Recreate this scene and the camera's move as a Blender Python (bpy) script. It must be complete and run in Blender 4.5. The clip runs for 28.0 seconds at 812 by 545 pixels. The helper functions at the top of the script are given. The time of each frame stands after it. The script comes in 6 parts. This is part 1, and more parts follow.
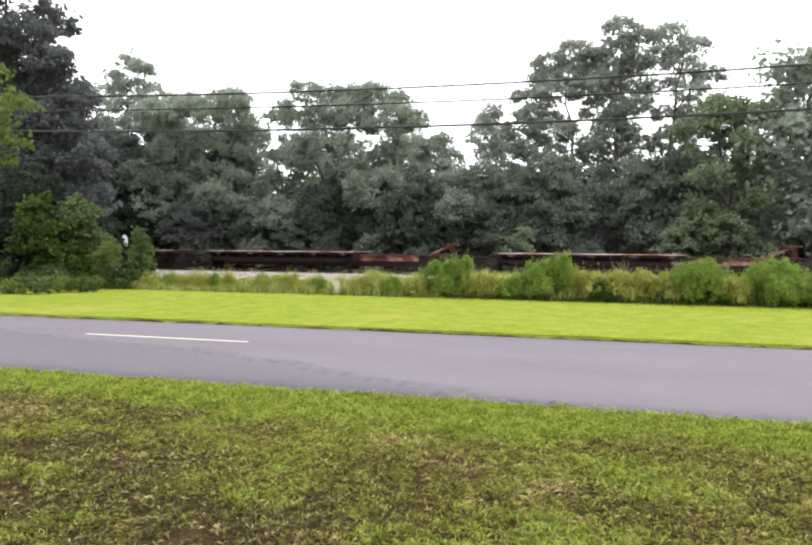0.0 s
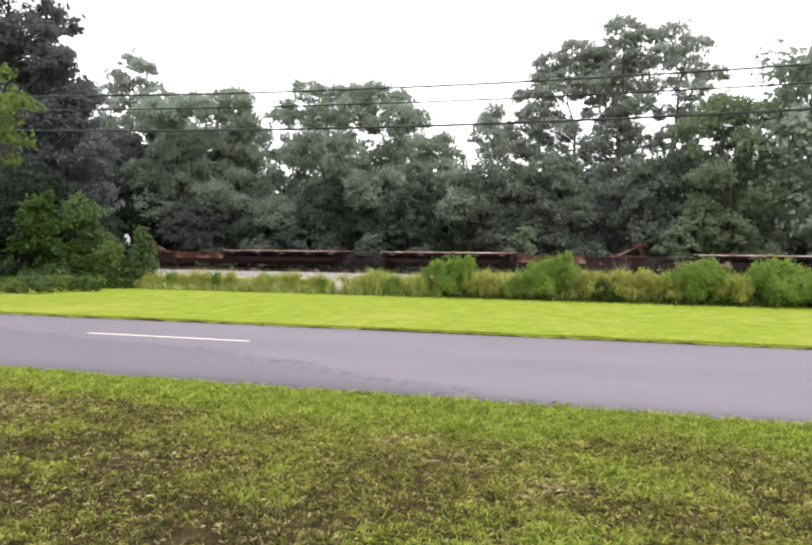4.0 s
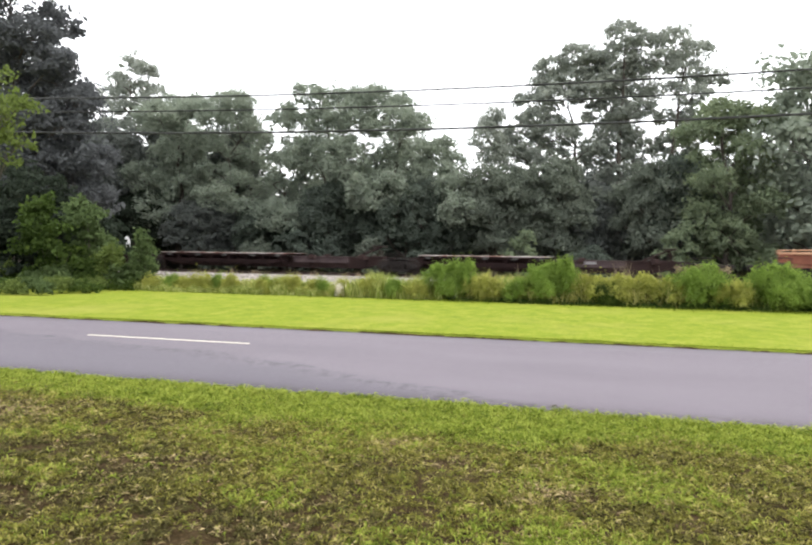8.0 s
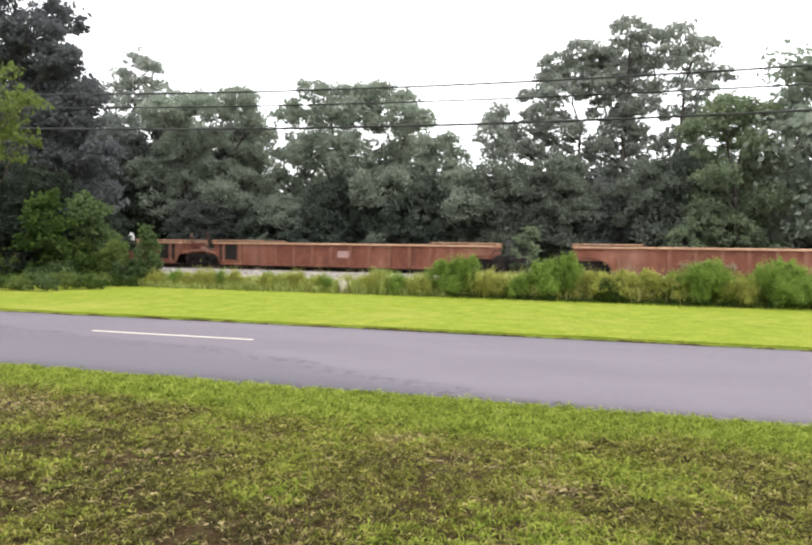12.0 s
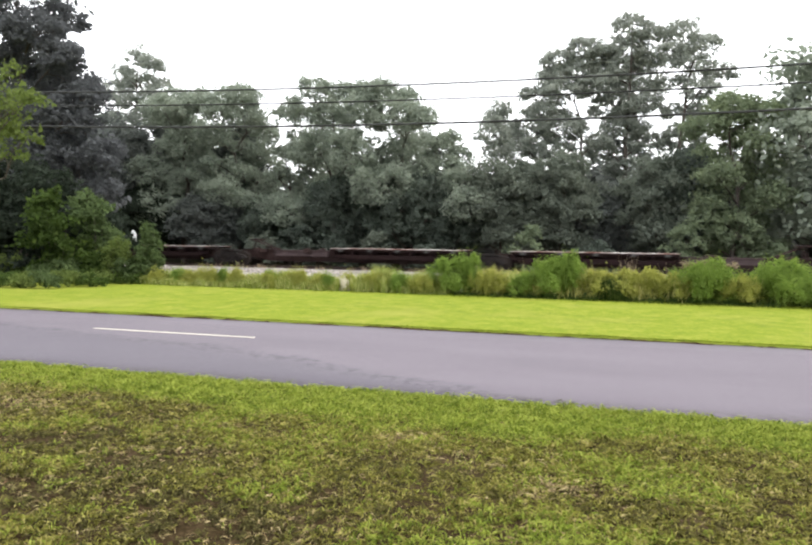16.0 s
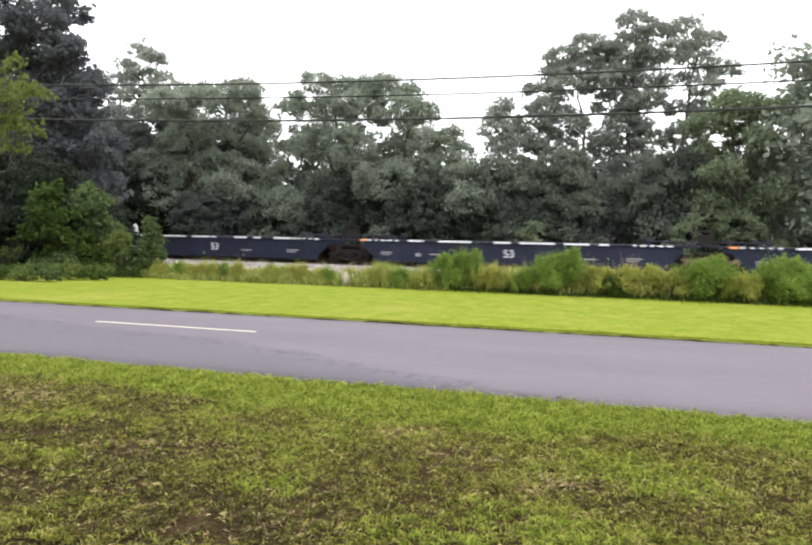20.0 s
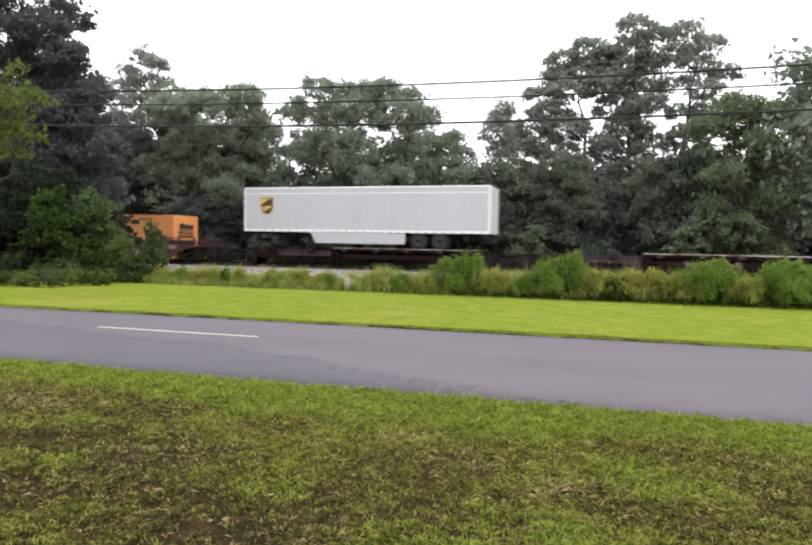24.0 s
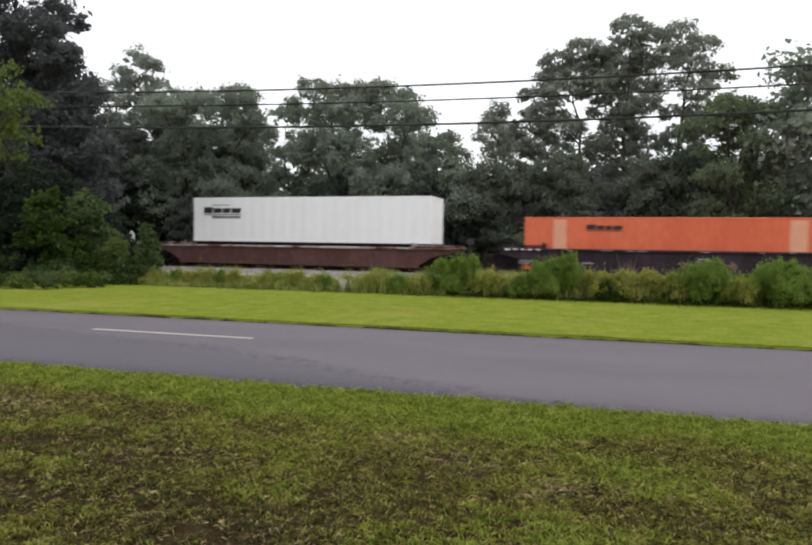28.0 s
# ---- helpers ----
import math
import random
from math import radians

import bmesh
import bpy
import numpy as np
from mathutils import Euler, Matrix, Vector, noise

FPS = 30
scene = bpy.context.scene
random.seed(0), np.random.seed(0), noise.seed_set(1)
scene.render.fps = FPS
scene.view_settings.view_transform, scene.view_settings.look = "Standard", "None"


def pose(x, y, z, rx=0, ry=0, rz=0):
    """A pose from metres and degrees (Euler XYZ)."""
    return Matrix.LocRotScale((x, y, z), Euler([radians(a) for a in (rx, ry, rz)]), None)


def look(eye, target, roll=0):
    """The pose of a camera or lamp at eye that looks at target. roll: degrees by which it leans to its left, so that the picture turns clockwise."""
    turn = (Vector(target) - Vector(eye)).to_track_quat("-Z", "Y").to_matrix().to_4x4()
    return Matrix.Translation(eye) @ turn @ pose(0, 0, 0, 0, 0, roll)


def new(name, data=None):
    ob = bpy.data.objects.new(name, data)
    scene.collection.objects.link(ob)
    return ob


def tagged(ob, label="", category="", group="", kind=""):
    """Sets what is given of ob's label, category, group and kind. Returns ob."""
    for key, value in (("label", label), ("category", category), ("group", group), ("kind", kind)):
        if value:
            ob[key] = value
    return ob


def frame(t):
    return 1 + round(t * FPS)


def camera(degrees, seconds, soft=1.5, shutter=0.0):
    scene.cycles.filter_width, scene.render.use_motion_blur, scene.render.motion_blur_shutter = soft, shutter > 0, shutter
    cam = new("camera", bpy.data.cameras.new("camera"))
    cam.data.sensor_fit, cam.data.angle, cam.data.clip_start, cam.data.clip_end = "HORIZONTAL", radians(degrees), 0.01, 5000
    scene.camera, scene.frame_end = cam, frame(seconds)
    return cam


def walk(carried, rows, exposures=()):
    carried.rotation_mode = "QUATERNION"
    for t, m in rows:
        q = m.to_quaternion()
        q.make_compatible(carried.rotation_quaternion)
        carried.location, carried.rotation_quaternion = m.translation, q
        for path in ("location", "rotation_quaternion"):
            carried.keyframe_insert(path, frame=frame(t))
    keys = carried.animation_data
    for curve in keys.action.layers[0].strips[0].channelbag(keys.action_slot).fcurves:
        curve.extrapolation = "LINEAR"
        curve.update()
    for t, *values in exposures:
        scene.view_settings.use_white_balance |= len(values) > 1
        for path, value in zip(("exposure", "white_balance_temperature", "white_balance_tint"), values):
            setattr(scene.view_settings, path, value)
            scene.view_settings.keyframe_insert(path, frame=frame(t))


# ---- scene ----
# ---------------------------------------------------------------- camera
EYE = (0.0, 0.0, 1.53)
cam = camera(63.4, 28.0, soft=2.3, shutter=0.22)


def aim(yaw, pitch, roll):
    """Hand-held view from the yard: degrees turned left of the track's normal, up, and leaning."""
    a, b = radians(yaw), radians(pitch)
    way = Vector((-math.sin(a) * math.cos(b), math.cos(a) * math.cos(b), math.sin(b)))
    return look(EYE, Vector(EYE) + way * 10.0, roll)


walk(cam, [(t, aim(a, b, c)) for t, a, b, c in (
        (0, 16.65, -2.15, 0.42), (0.5, 16.62, -2.03, 0.53), (1, 16.76, -2.33, 0.77), (1.5, 16.71, -2.30, 0.77),
        (2, 16.72, -2.43, 0.57), (2.5, 17.06, -2.35, 0.54), (3, 16.96, -2.46, 0.53), (3.5, 16.82, -2.26, 0.49),
        (5.5, 16.85, -2.13, 0.43), (6, 16.88, -2.14, 0.42), (6.5, 16.83, -2.02, 0.49), (7, 16.92, -2.08, 0.67),
        (7.5, 16.93, -2.10, 0.68), (8, 16.82, -1.92, 0.70), (8.5, 16.95, -2.21, 0.64), (9, 16.98, -2.19, 0.70),
        (9.5, 17.01, -2.28, 0.75), (10, 17.04, -2.23, 0.66), (10.5, 17.02, -2.19, 0.60), (11, 17.16, -2.23, 0.67),
        (11.5, 17.16, -2.29, 0.67), (12, 17.15, -2.24, 0.75), (12.5, 17.22, -2.32, 0.51), (14.5, 17.22, -2.30, 0.77),
        (15, 17.20, -2.20, 0.83), (15.5, 17.20, -2.27, 0.85), (16, 17.28, -2.41, 0.82), (16.5, 17.22, -2.49, 0.81),
        (17, 17.20, -2.44, 0.92), (17.5, 17.25, -2.49, 1.03), (18, 17.27, -2.54, 1.12), (18.5, 17.27, -2.50, 0.94),
        (19, 17.28, -2.49, 0.98), (19.5, 17.21, -2.77, 1.07), (20, 17.40, -2.82, 1.20), (20.5, 17.44, -2.74, 1.16),
        (21, 17.44, -2.67, 1.16), (21.5, 17.57, -2.71, 1.07), (23.5, 17.49, -2.57, 0.96), (24, 17.55, -2.43, 1.00),
        (24.5, 17.50, -2.38, 0.87), (25, 17.43, -2.37, 0.73), (25.5, 17.49, -2.49, 0.75), (26, 17.30, -2.47, 0.85),
        (26.5, 17.25, -2.42, 0.82), (27, 17.15, -2.35, 0.83), (27.5, 17.15, -2.43, 0.66), (28, 17.16, -2.33, 0.87))],
     exposures=((0.0, 0.75), (19.0, 0.7), (20.0, 0.66), (21.0, 0.54), (23.0, 0.36), (24.0, 0.27), (25.0, 0.42), (26.0, 0.45), (27.0, 0.46), (28.0, -0.36)))

# ---------------------------------------------------------------- light
SUN_UP, SUN_ROUND = 52.0, 80.0     # elevation; degrees from +y towards +x
world = bpy.data.worlds.new("overcast_sky")
scene.world = world
world.use_nodes = True
wn, wl = world.node_tree.nodes, world.node_tree.links
wn.clear()
sky = wn.new("ShaderNodeTexSky")
sky.sky_type, sky.sun_disc = "NISHITA", False
sky.sun_elevation, sky.sun_rotation = radians(SUN_UP), radians(SUN_ROUND)
sky.air_density, sky.dust_density = 1.0, 3.0
bg_sky = wn.new("ShaderNodeBackground")
bg_sky.inputs["Strength"].default_value = 0.12
bg_cloud = wn.new("ShaderNodeBackground")
bg_cloud.inputs["Color"].default_value = (0.96, 0.968, 0.99, 1)
bg_cloud.inputs["Strength"].default_value = 1.82
mixer = wn.new("ShaderNodeMixShader")
mixer.inputs[0].default_value = 0.86
w_out = wn.new("ShaderNodeOutputWorld")
wl.new(sky.outputs[0], bg_sky.inputs["Color"])
wl.new(bg_sky.outputs[0], mixer.inputs[1])
wl.new(bg_cloud.outputs[0], mixer.inputs[2])
wl.new(mixer.outputs[0], w_out.inputs["Surface"])

sun_data = bpy.data.lights.new("sun", "SUN")
sun_data.energy, sun_data.angle, sun_data.color = 1.4, radians(24), (1.0, 0.95, 0.86)
sun = new("sun", sun_data)
_d = Vector((math.sin(radians(SUN_ROUND)) * math.cos(radians(SUN_UP)),
             math.cos(radians(SUN_ROUND)) * math.cos(radians(SUN_UP)), math.sin(radians(SUN_UP))))
sun.matrix_world = look(_d * 100, (0, 0, 0))

# ---------------------------------------------------------------- materials
MATS = {}


def material(name, ramp, scale=3.0, rough=0.8, metal=0.0, fine=None, bump=0.2, bump_scale=None,
             island=0.0, stretch=(1, 1, 1), detail=6.0, spots=None, translucent=0.0, space="Object", specular=0.3):
    """Procedural surface: two noises mixed through a ramp of colours, relief, and optional stains.
    ramp: [(position, (r, g, b))]; spots: (scale, low, high, colour, amount)."""
    m = bpy.data.materials.new(name)
    m.use_nodes = True
    n, l = m.node_tree.nodes, m.node_tree.links
    n.clear()
    out = n.new("ShaderNodeOutputMaterial")
    b = n.new("ShaderNodeBsdfPrincipled")
    b.inputs["Roughness"].default_value = rough
    b.inputs["Metallic"].default_value = metal
    b.inputs["Specular IOR Level"].default_value = specular
    co = n.new("ShaderNodeTexCoord")
    mp = n.new("ShaderNodeMapping")
    mp.inputs["Scale"].default_value = stretch
    l.new(co.outputs[space], mp.inputs["Vector"])
    n1 = n.new("ShaderNodeTexNoise")
    n1.inputs["Scale"].default_value, n1.inputs["Detail"].default_value = scale, detail
    n1.inputs["Roughness"].default_value = 0.6
    n2 = n.new("ShaderNodeTexNoise")
    n2.inputs["Scale"].default_value = fine if fine else scale * 9
    n2.inputs["Detail"].default_value = 4
    l.new(mp.outputs[0], n1.inputs["Vector"])
    l.new(mp.outputs[0], n2.inputs["Vector"])
    mx = n.new("ShaderNodeMix")
    mx.inputs[0].default_value = 0.4
    l.new(n1.outputs["Fac"], mx.inputs[2])
    l.new(n2.outputs["Fac"], mx.inputs[3])
    src = mx.outputs[0]
    if island:
        ge = n.new("ShaderNodeNewGeometry")
        mi = n.new("ShaderNodeMix")
        mi.inputs[0].default_value = island
        l.new(src, mi.inputs[2])
        l.new(ge.outputs["Random Per Island"], mi.inputs[3])
        src = mi.outputs[0]
    cr = n.new("ShaderNodeValToRGB")
    e = cr.color_ramp.elements
    while len(e) < len(ramp):
        e.new(0.5)
    for el, (p, c) in zip(e, ramp):
        el.position, el.color = p, (*c, 1)
    l.new(src, cr.inputs[0])
    col = cr.outputs[0]
    if spots:
        sc, lo, hi, colour, amount = spots
        n3 = n.new("ShaderNodeTexNoise")
        n3.inputs["Scale"].default_value, n3.inputs["Detail"].default_value = sc, 5
        n3.inputs["Roughness"].default_value = 0.65
        l.new(mp.outputs[0], n3.inputs["Vector"])
        mr = n.new("ShaderNodeMapRange")
        mr.inputs["From Min"].default_value, mr.inputs["From Max"].default_value = lo, hi
        mr.inputs["To Max"].default_value = amount
        l.new(n3.outputs["Fac"], mr.inputs["Value"])
        ms = n.new("ShaderNodeMix")
        ms.data_type = "RGBA"
        ms.inputs[7].default_value = (*colour, 1)
        l.new(mr.outputs[0], ms.inputs[0])
        l.new(col, ms.inputs[6])
        col = ms.outputs[2]
    l.new(col, b.inputs["Base Color"])
    if bump:
        n4 = n.new("ShaderNodeTexNoise")
        n4.inputs["Scale"].default_value = bump_scale if bump_scale else scale * 12
        n4.inputs["Detail"].default_value = 5
        l.new(mp.outputs[0], n4.inputs["Vector"])
        bp = n.new("ShaderNodeBump")
        bp.inputs["Strength"].default_value, bp.inputs["Distance"].default_value = bump, 0.02
        l.new(n4.outputs["Fac"], bp.inputs["Height"])
        l.new(bp.outputs[0], b.inputs["Normal"])
    if translucent:
        tr = n.new("ShaderNodeBsdfTranslucent")
        l.new(col, tr.inputs["Color"])
        sh = n.new("ShaderNodeMixShader")
        sh.inputs[0].default_value = translucent
        l.new(b.outputs[0], sh.inputs[1])
        l.new(tr.outputs[0], sh.inputs[2])
        l.new(sh.outputs[0], out.inputs["Surface"])
    else:
        l.new(b.outputs[0], out.inputs["Surface"])
    MATS[name] = m
    return m


def leaf_material(name, dark, mid, light, translucent=0.5):
    # Wide ramp stops flatten leaf contrast, which puts haze into the colour.
    return material(name, [(0.1, dark), (0.55, mid), (1.0, light)], scale=0.55, fine=2.5, rough=0.75, bump=0,
                    island=0.14, translucent=translucent, specular=0.12)


# Soil kept very dark: shade in the gaps between blades put into its colour.
M_ground = material("lawn_soil", [(0.3, (0.015, 0.0105, 0.005)), (0.5, (0.034, 0.023, 0.0105)), (0.7, (0.08, 0.055, 0.03))],
                    scale=5.0, fine=40, rough=0.95, bump=0.6, bump_scale=40, specular=0.03, spots=(1.3, 0.54, 0.7, (0.13, 0.088, 0.055), 0.5))
M_turf = material("mown_turf", [(0.34, (0.112, 0.148, 0.018)), (0.45, (0.143, 0.184, 0.02)), (0.55, (0.175, 0.208, 0.026)), (0.66, (0.232, 0.24, 0.046))],
                  scale=2.2, fine=11, rough=0.95, bump=0.5, bump_scale=30, specular=0.03, detail=9.0, stretch=(1, 0.75, 1),
                  spots=(0.35, 0.5, 0.66, (0.245, 0.238, 0.056), 0.5))
M_yard = material("worn_yard_turf", [(0.3, (0.045, 0.045, 0.014)), (0.5, (0.085, 0.09, 0.022)), (0.7, (0.13, 0.125, 0.04))],
                  scale=1.5, fine=20, rough=0.95, bump=0.7, bump_scale=40, specular=0.03)
M_litter = material("leaf_litter", [(0.3, (0.02, 0.018, 0.012)), (0.5, (0.045, 0.04, 0.022)), (0.7, (0.075, 0.08, 0.035))],
                    scale=0.6, fine=9, rough=0.95, bump=0.6, bump_scale=20, specular=0.05)
M_asphalt = material("asphalt", [(0.3, (0.1001, 0.08751, 0.1035)), (0.55, (0.1298, 0.1127, 0.1323)), (0.75, (0.1524, 0.1343, 0.1554))],
                     scale=0.5, fine=60, rough=0.75, bump=0.35, bump_scale=120, stretch=(0.35, 1, 1))


def add_road_wear(m):
    """An older, darker stretch in the near lane with a broken tar edge, a dirty rim along the near side, and a far rim
    that paints dirt and grass shadow.
    """
    n, l = m.node_tree.nodes, m.node_tree.links
    b = next(q for q in n if q.type == "BSDF_PRINCIPLED")
    old = b.inputs["Base Color"].links[0].from_socket
    co = n.new("ShaderNodeTexCoord")
    sx = n.new("ShaderNodeSeparateXYZ")
    l.new(co.outputs["Object"], sx.inputs[0])
    nz = n.new("ShaderNodeTexNoise")
    nz.inputs["Scale"].default_value, nz.inputs["Detail"].default_value, nz.inputs["Roughness"].default_value = 1.1, 7, 0.7
    l.new(co.outputs["Object"], nz.inputs["Vector"])

    def calc(op, a, c):
        q = n.new("ShaderNodeMath")
        q.operation = op
        for k, v in enumerate((a, c)):
            if isinstance(v, (int, float)):
                q.inputs[k].default_value = v
            else:
                l.new(v, q.inputs[k])
        return q.outputs[0]

    def ramped(v, lo, hi, to):
        q = n.new("ShaderNodeMapRange")
        q.interpolation_type = "SMOOTHSTEP"
        q.inputs["From Min"].default_value, q.inputs["From Max"].default_value, q.inputs["To Max"].default_value = lo, hi, to
        l.new(v, q.inputs["Value"])
        return q.outputs[0]
    grit = n.new("ShaderNodeTexNoise")
    grit.inputs["Scale"].default_value, grit.inputs["Detail"].default_value, grit.inputs["Roughness"].default_value = 6.0, 6, 0.75
    l.new(co.outputs["Object"], grit.inputs["Vector"])
    wob = calc("MULTIPLY", calc("SUBTRACT", nz.outputs["Fac"], 0.5), 1.7)
    d1 = calc("ADD", calc("MULTIPLY", calc("ADD", sx.outputs[0], 5.3), -0.34), calc("MULTIPLY", calc("ADD", sx.outputs[1], -8.26), -0.94))
    d2 = calc("ADD", calc("MULTIPLY", calc("ADD", sx.outputs[0], 5.3), -0.16), calc("MULTIPLY", calc("ADD", sx.outputs[1], -8.26), -0.987))
    d = calc("ADD", calc("MINIMUM", d1, d2), calc("MULTIPLY", wob, 0.6))
    region = ramped(d, -0.25, 0.6, 0.46)
    edge = calc("MULTIPLY", calc("MULTIPLY", ramped(d, -0.1, 0.05, 1.0), ramped(d, 0.5, 0.1, 0.6)), ramped(grit.outputs["Fac"], 0.46, 0.6, 1.0))
    rim = ramped(calc("SUBTRACT", calc("ADD", sx.outputs[1], calc("MULTIPLY", wob, 0.22)), calc("MULTIPLY", sx.outputs[0], 0.023)), 6.8, 6.5, 0.55)
    rim = calc("MULTIPLY", rim, ramped(grit.outputs["Fac"], 0.36, 0.58, 1.0))
    # Far rim: dirt, plus the verge grass's shadow painted on the asphalt.
    far = ramped(calc("SUBTRACT", calc("ADD", sx.outputs[1], calc("MULTIPLY", wob, 0.15)), calc("MULTIPLY", sx.outputs[0], 0.023)), 11.22, 11.4, 0.7)
    for mask, colour in ((far, (0.045, 0.042, 0.03)), (region, (0.066, 0.062, 0.078)), (edge, (0.0432, 0.0432, 0.0504)), (rim, (0.0504, 0.0468, 0.0432))):
        mx = n.new("ShaderNodeMix")
        mx.data_type = "RGBA"
        mx.inputs[7].default_value = (*colour, 1)
        l.new(mask, mx.inputs[0])
        l.new(old, mx.inputs[6])
        old = mx.outputs[2]
    l.new(old, b.inputs["Base Color"])


add_road_wear(M_asphalt)
M_line = material("road_paint", [(0.3, (0.42, 0.39, 0.33)), (0.7, (0.56, 0.53, 0.46))], scale=4, fine=50, rough=0.7)
M_ballast = material("ballast_gravel", [(0.3, (0.175, 0.16, 0.145)), (0.5, (0.275, 0.248, 0.225)), (0.7, (0.38, 0.345, 0.315))],
                     scale=3, fine=20, rough=0.95, bump=0.9, bump_scale=16)
M_stone = material("ballast_stone", [(0.2, (0.135, 0.12, 0.11)), (0.5, (0.275, 0.248, 0.225)), (0.8, (0.43, 0.39, 0.36))],
                   scale=2, rough=0.95, island=0.6, bump=0.3)
M_tie = material("creosoted_wood", [(0.3, (0.036, 0.0288, 0.0252)), (0.7, (0.0936, 0.0792, 0.0648))], scale=2, fine=20, rough=0.95)
M_rail = material("rail_steel", [(0.3, (0.02916, 0.01782, 0.0144)), (0.7, (0.0549, 0.0324, 0.0252))], scale=3, rough=0.7)
# Oak leaves paled and greyed: distance haze put into the colour.
M_leaf_a = leaf_material("leaf_oak_haze_tint", (0.15, 0.179, 0.153), (0.274, 0.312, 0.245), (0.46, 0.493, 0.37))
# Darker than the crowns above: shade under the canopy put into leaf colour.
M_leaf_b = leaf_material("leaf_canopy_shade", (0.06, 0.074, 0.064), (0.11, 0.133, 0.107), (0.2, 0.23, 0.167))
# Deep leaves lightened towards grey to carry haze at the right.
M_leaf_h = leaf_material("leaf_haze_tint", (0.092, 0.106, 0.092), (0.172, 0.196, 0.155), (0.29, 0.32, 0.232))
M_leaf_c = leaf_material("leaf_fresh", (0.08, 0.125, 0.028), (0.2, 0.29, 0.055), (0.42, 0.5, 0.13))
M_leaf_d = leaf_material("leaf_shrub", (0.018, 0.03, 0.009), (0.058, 0.092, 0.02), (0.25, 0.31, 0.06))
M_leaf_y = leaf_material("leaf_yellowish", (0.15, 0.165, 0.04), (0.35, 0.36, 0.085), (0.6, 0.56, 0.19))
M_leaf_e = leaf_material("leaf_light", (0.11, 0.14, 0.1), (0.205, 0.25, 0.15), (0.37, 0.42, 0.21))
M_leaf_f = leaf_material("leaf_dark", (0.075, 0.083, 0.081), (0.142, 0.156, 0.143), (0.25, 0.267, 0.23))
M_leaf_r = leaf_material("leaf_roadside", (0.045, 0.065, 0.02), (0.125, 0.165, 0.042), (0.29, 0.33, 0.1))
# Near-black leaves: the shade under the left trees is put into this colour.
M_leaf_k = leaf_material("leaf_dark_for_shade", (0.014, 0.019, 0.014), (0.03, 0.04, 0.027), (0.06, 0.075, 0.045))
# Bluish grey in place of green: this tree's shade put into its leaves.
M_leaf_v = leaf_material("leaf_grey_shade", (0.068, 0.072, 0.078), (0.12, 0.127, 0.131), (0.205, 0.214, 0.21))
M_leaf_g = leaf_material("leaf_dull_shrub", (0.035, 0.055, 0.024), (0.095, 0.135, 0.05), (0.21, 0.265, 0.1))
M_fallen = material("dry_fallen_leaf", [(0.2, (0.06, 0.03, 0.015)), (0.5, (0.16, 0.09, 0.045)), (0.85, (0.27, 0.17, 0.1))], scale=3, rough=0.8, bump=0, island=0.8)
# Haze over the tall crowns is part of this pale grey-green.
M_pine = leaf_material("leaf_tall_haze_tint", (0.18, 0.2, 0.19), (0.32, 0.345, 0.295), (0.5, 0.52, 0.43))
M_bark = material("bark", [(0.3, (0.045, 0.038, 0.033)), (0.7, (0.12, 0.1, 0.085))], scale=3, fine=25, rough=0.95,
                  bump=0.8, stretch=(3, 3, 0.6))
M_blade = material("lawn_blade", [(0.3, (0.045, 0.038, 0.012)), (0.42, (0.1, 0.095, 0.018)), (0.55, (0.192, 0.187, 0.032)), (0.7, (0.45, 0.39, 0.15))],
                   scale=6, fine=22, rough=0.75, bump=0, island=0.26, translucent=0.3, specular=0.12)
M_blade_dry = material("dry_lawn_blade", [(0.3, (0.024, 0.021, 0.008)), (0.5, (0.064, 0.06, 0.017)), (0.72, (0.18, 0.158, 0.057))],
                       scale=7, fine=26, rough=0.8, bump=0, island=0.3, translucent=0.25, specular=0.1)
M_blade_green = material("lush_lawn_blade", [(0.3, (0.065, 0.09, 0.013)), (0.46, (0.165, 0.216, 0.023)), (0.68, (0.35, 0.39, 0.076))],
                         scale=6, fine=22, rough=0.75, bump=0, island=0.24, translucent=0.35, specular=0.12)
M_verge = material("verge_blade", [(0.2, (0.1091, 0.1443, 0.01591)), (0.5, (0.1613, 0.2049, 0.02203)), (0.8, (0.2372, 0.2654, 0.04896))],
                   scale=0.22, fine=1.2, rough=0.7, bump=0, island=0.14, translucent=0.4, specular=0.1)
M_reed = material("weed_blade", [(0.15, (0.09245, 0.1184, 0.02541)), (0.5, (0.2658, 0.3197, 0.06352)), (0.85, (0.5779, 0.5684, 0.2541))],
                  scale=0.9, fine=4, rough=0.8, bump=0, specular=0.1, island=0.62, translucent=0.35)
M_thatch = material("dead_straw", [(0.2, (0.1037, 0.07161, 0.03175)), (0.5, (0.216, 0.1603, 0.07056)), (0.8, (0.432, 0.3534, 0.1833))], scale=2, fine=9, rough=0.9,
                    bump=0, island=0.6)
M_seed = material("dry_seed_stalk", [(0.2, (0.144, 0.108, 0.0648)), (0.8, (0.302, 0.238, 0.158))], scale=1, rough=0.9, bump=0,
                  island=0.6, translucent=0.2)
M_rust = material("rust_brown_steel", [(0.25, (0.075, 0.027, 0.018)), (0.5, (0.168, 0.061, 0.038)), (0.75, (0.285, 0.118, 0.072))],
                  scale=0.8, fine=7, rough=0.85, bump=0.3, stretch=(1, 1, 0.35),
                  spots=(0.5, 0.5, 0.7, (0.33, 0.175, 0.125), 0.6))
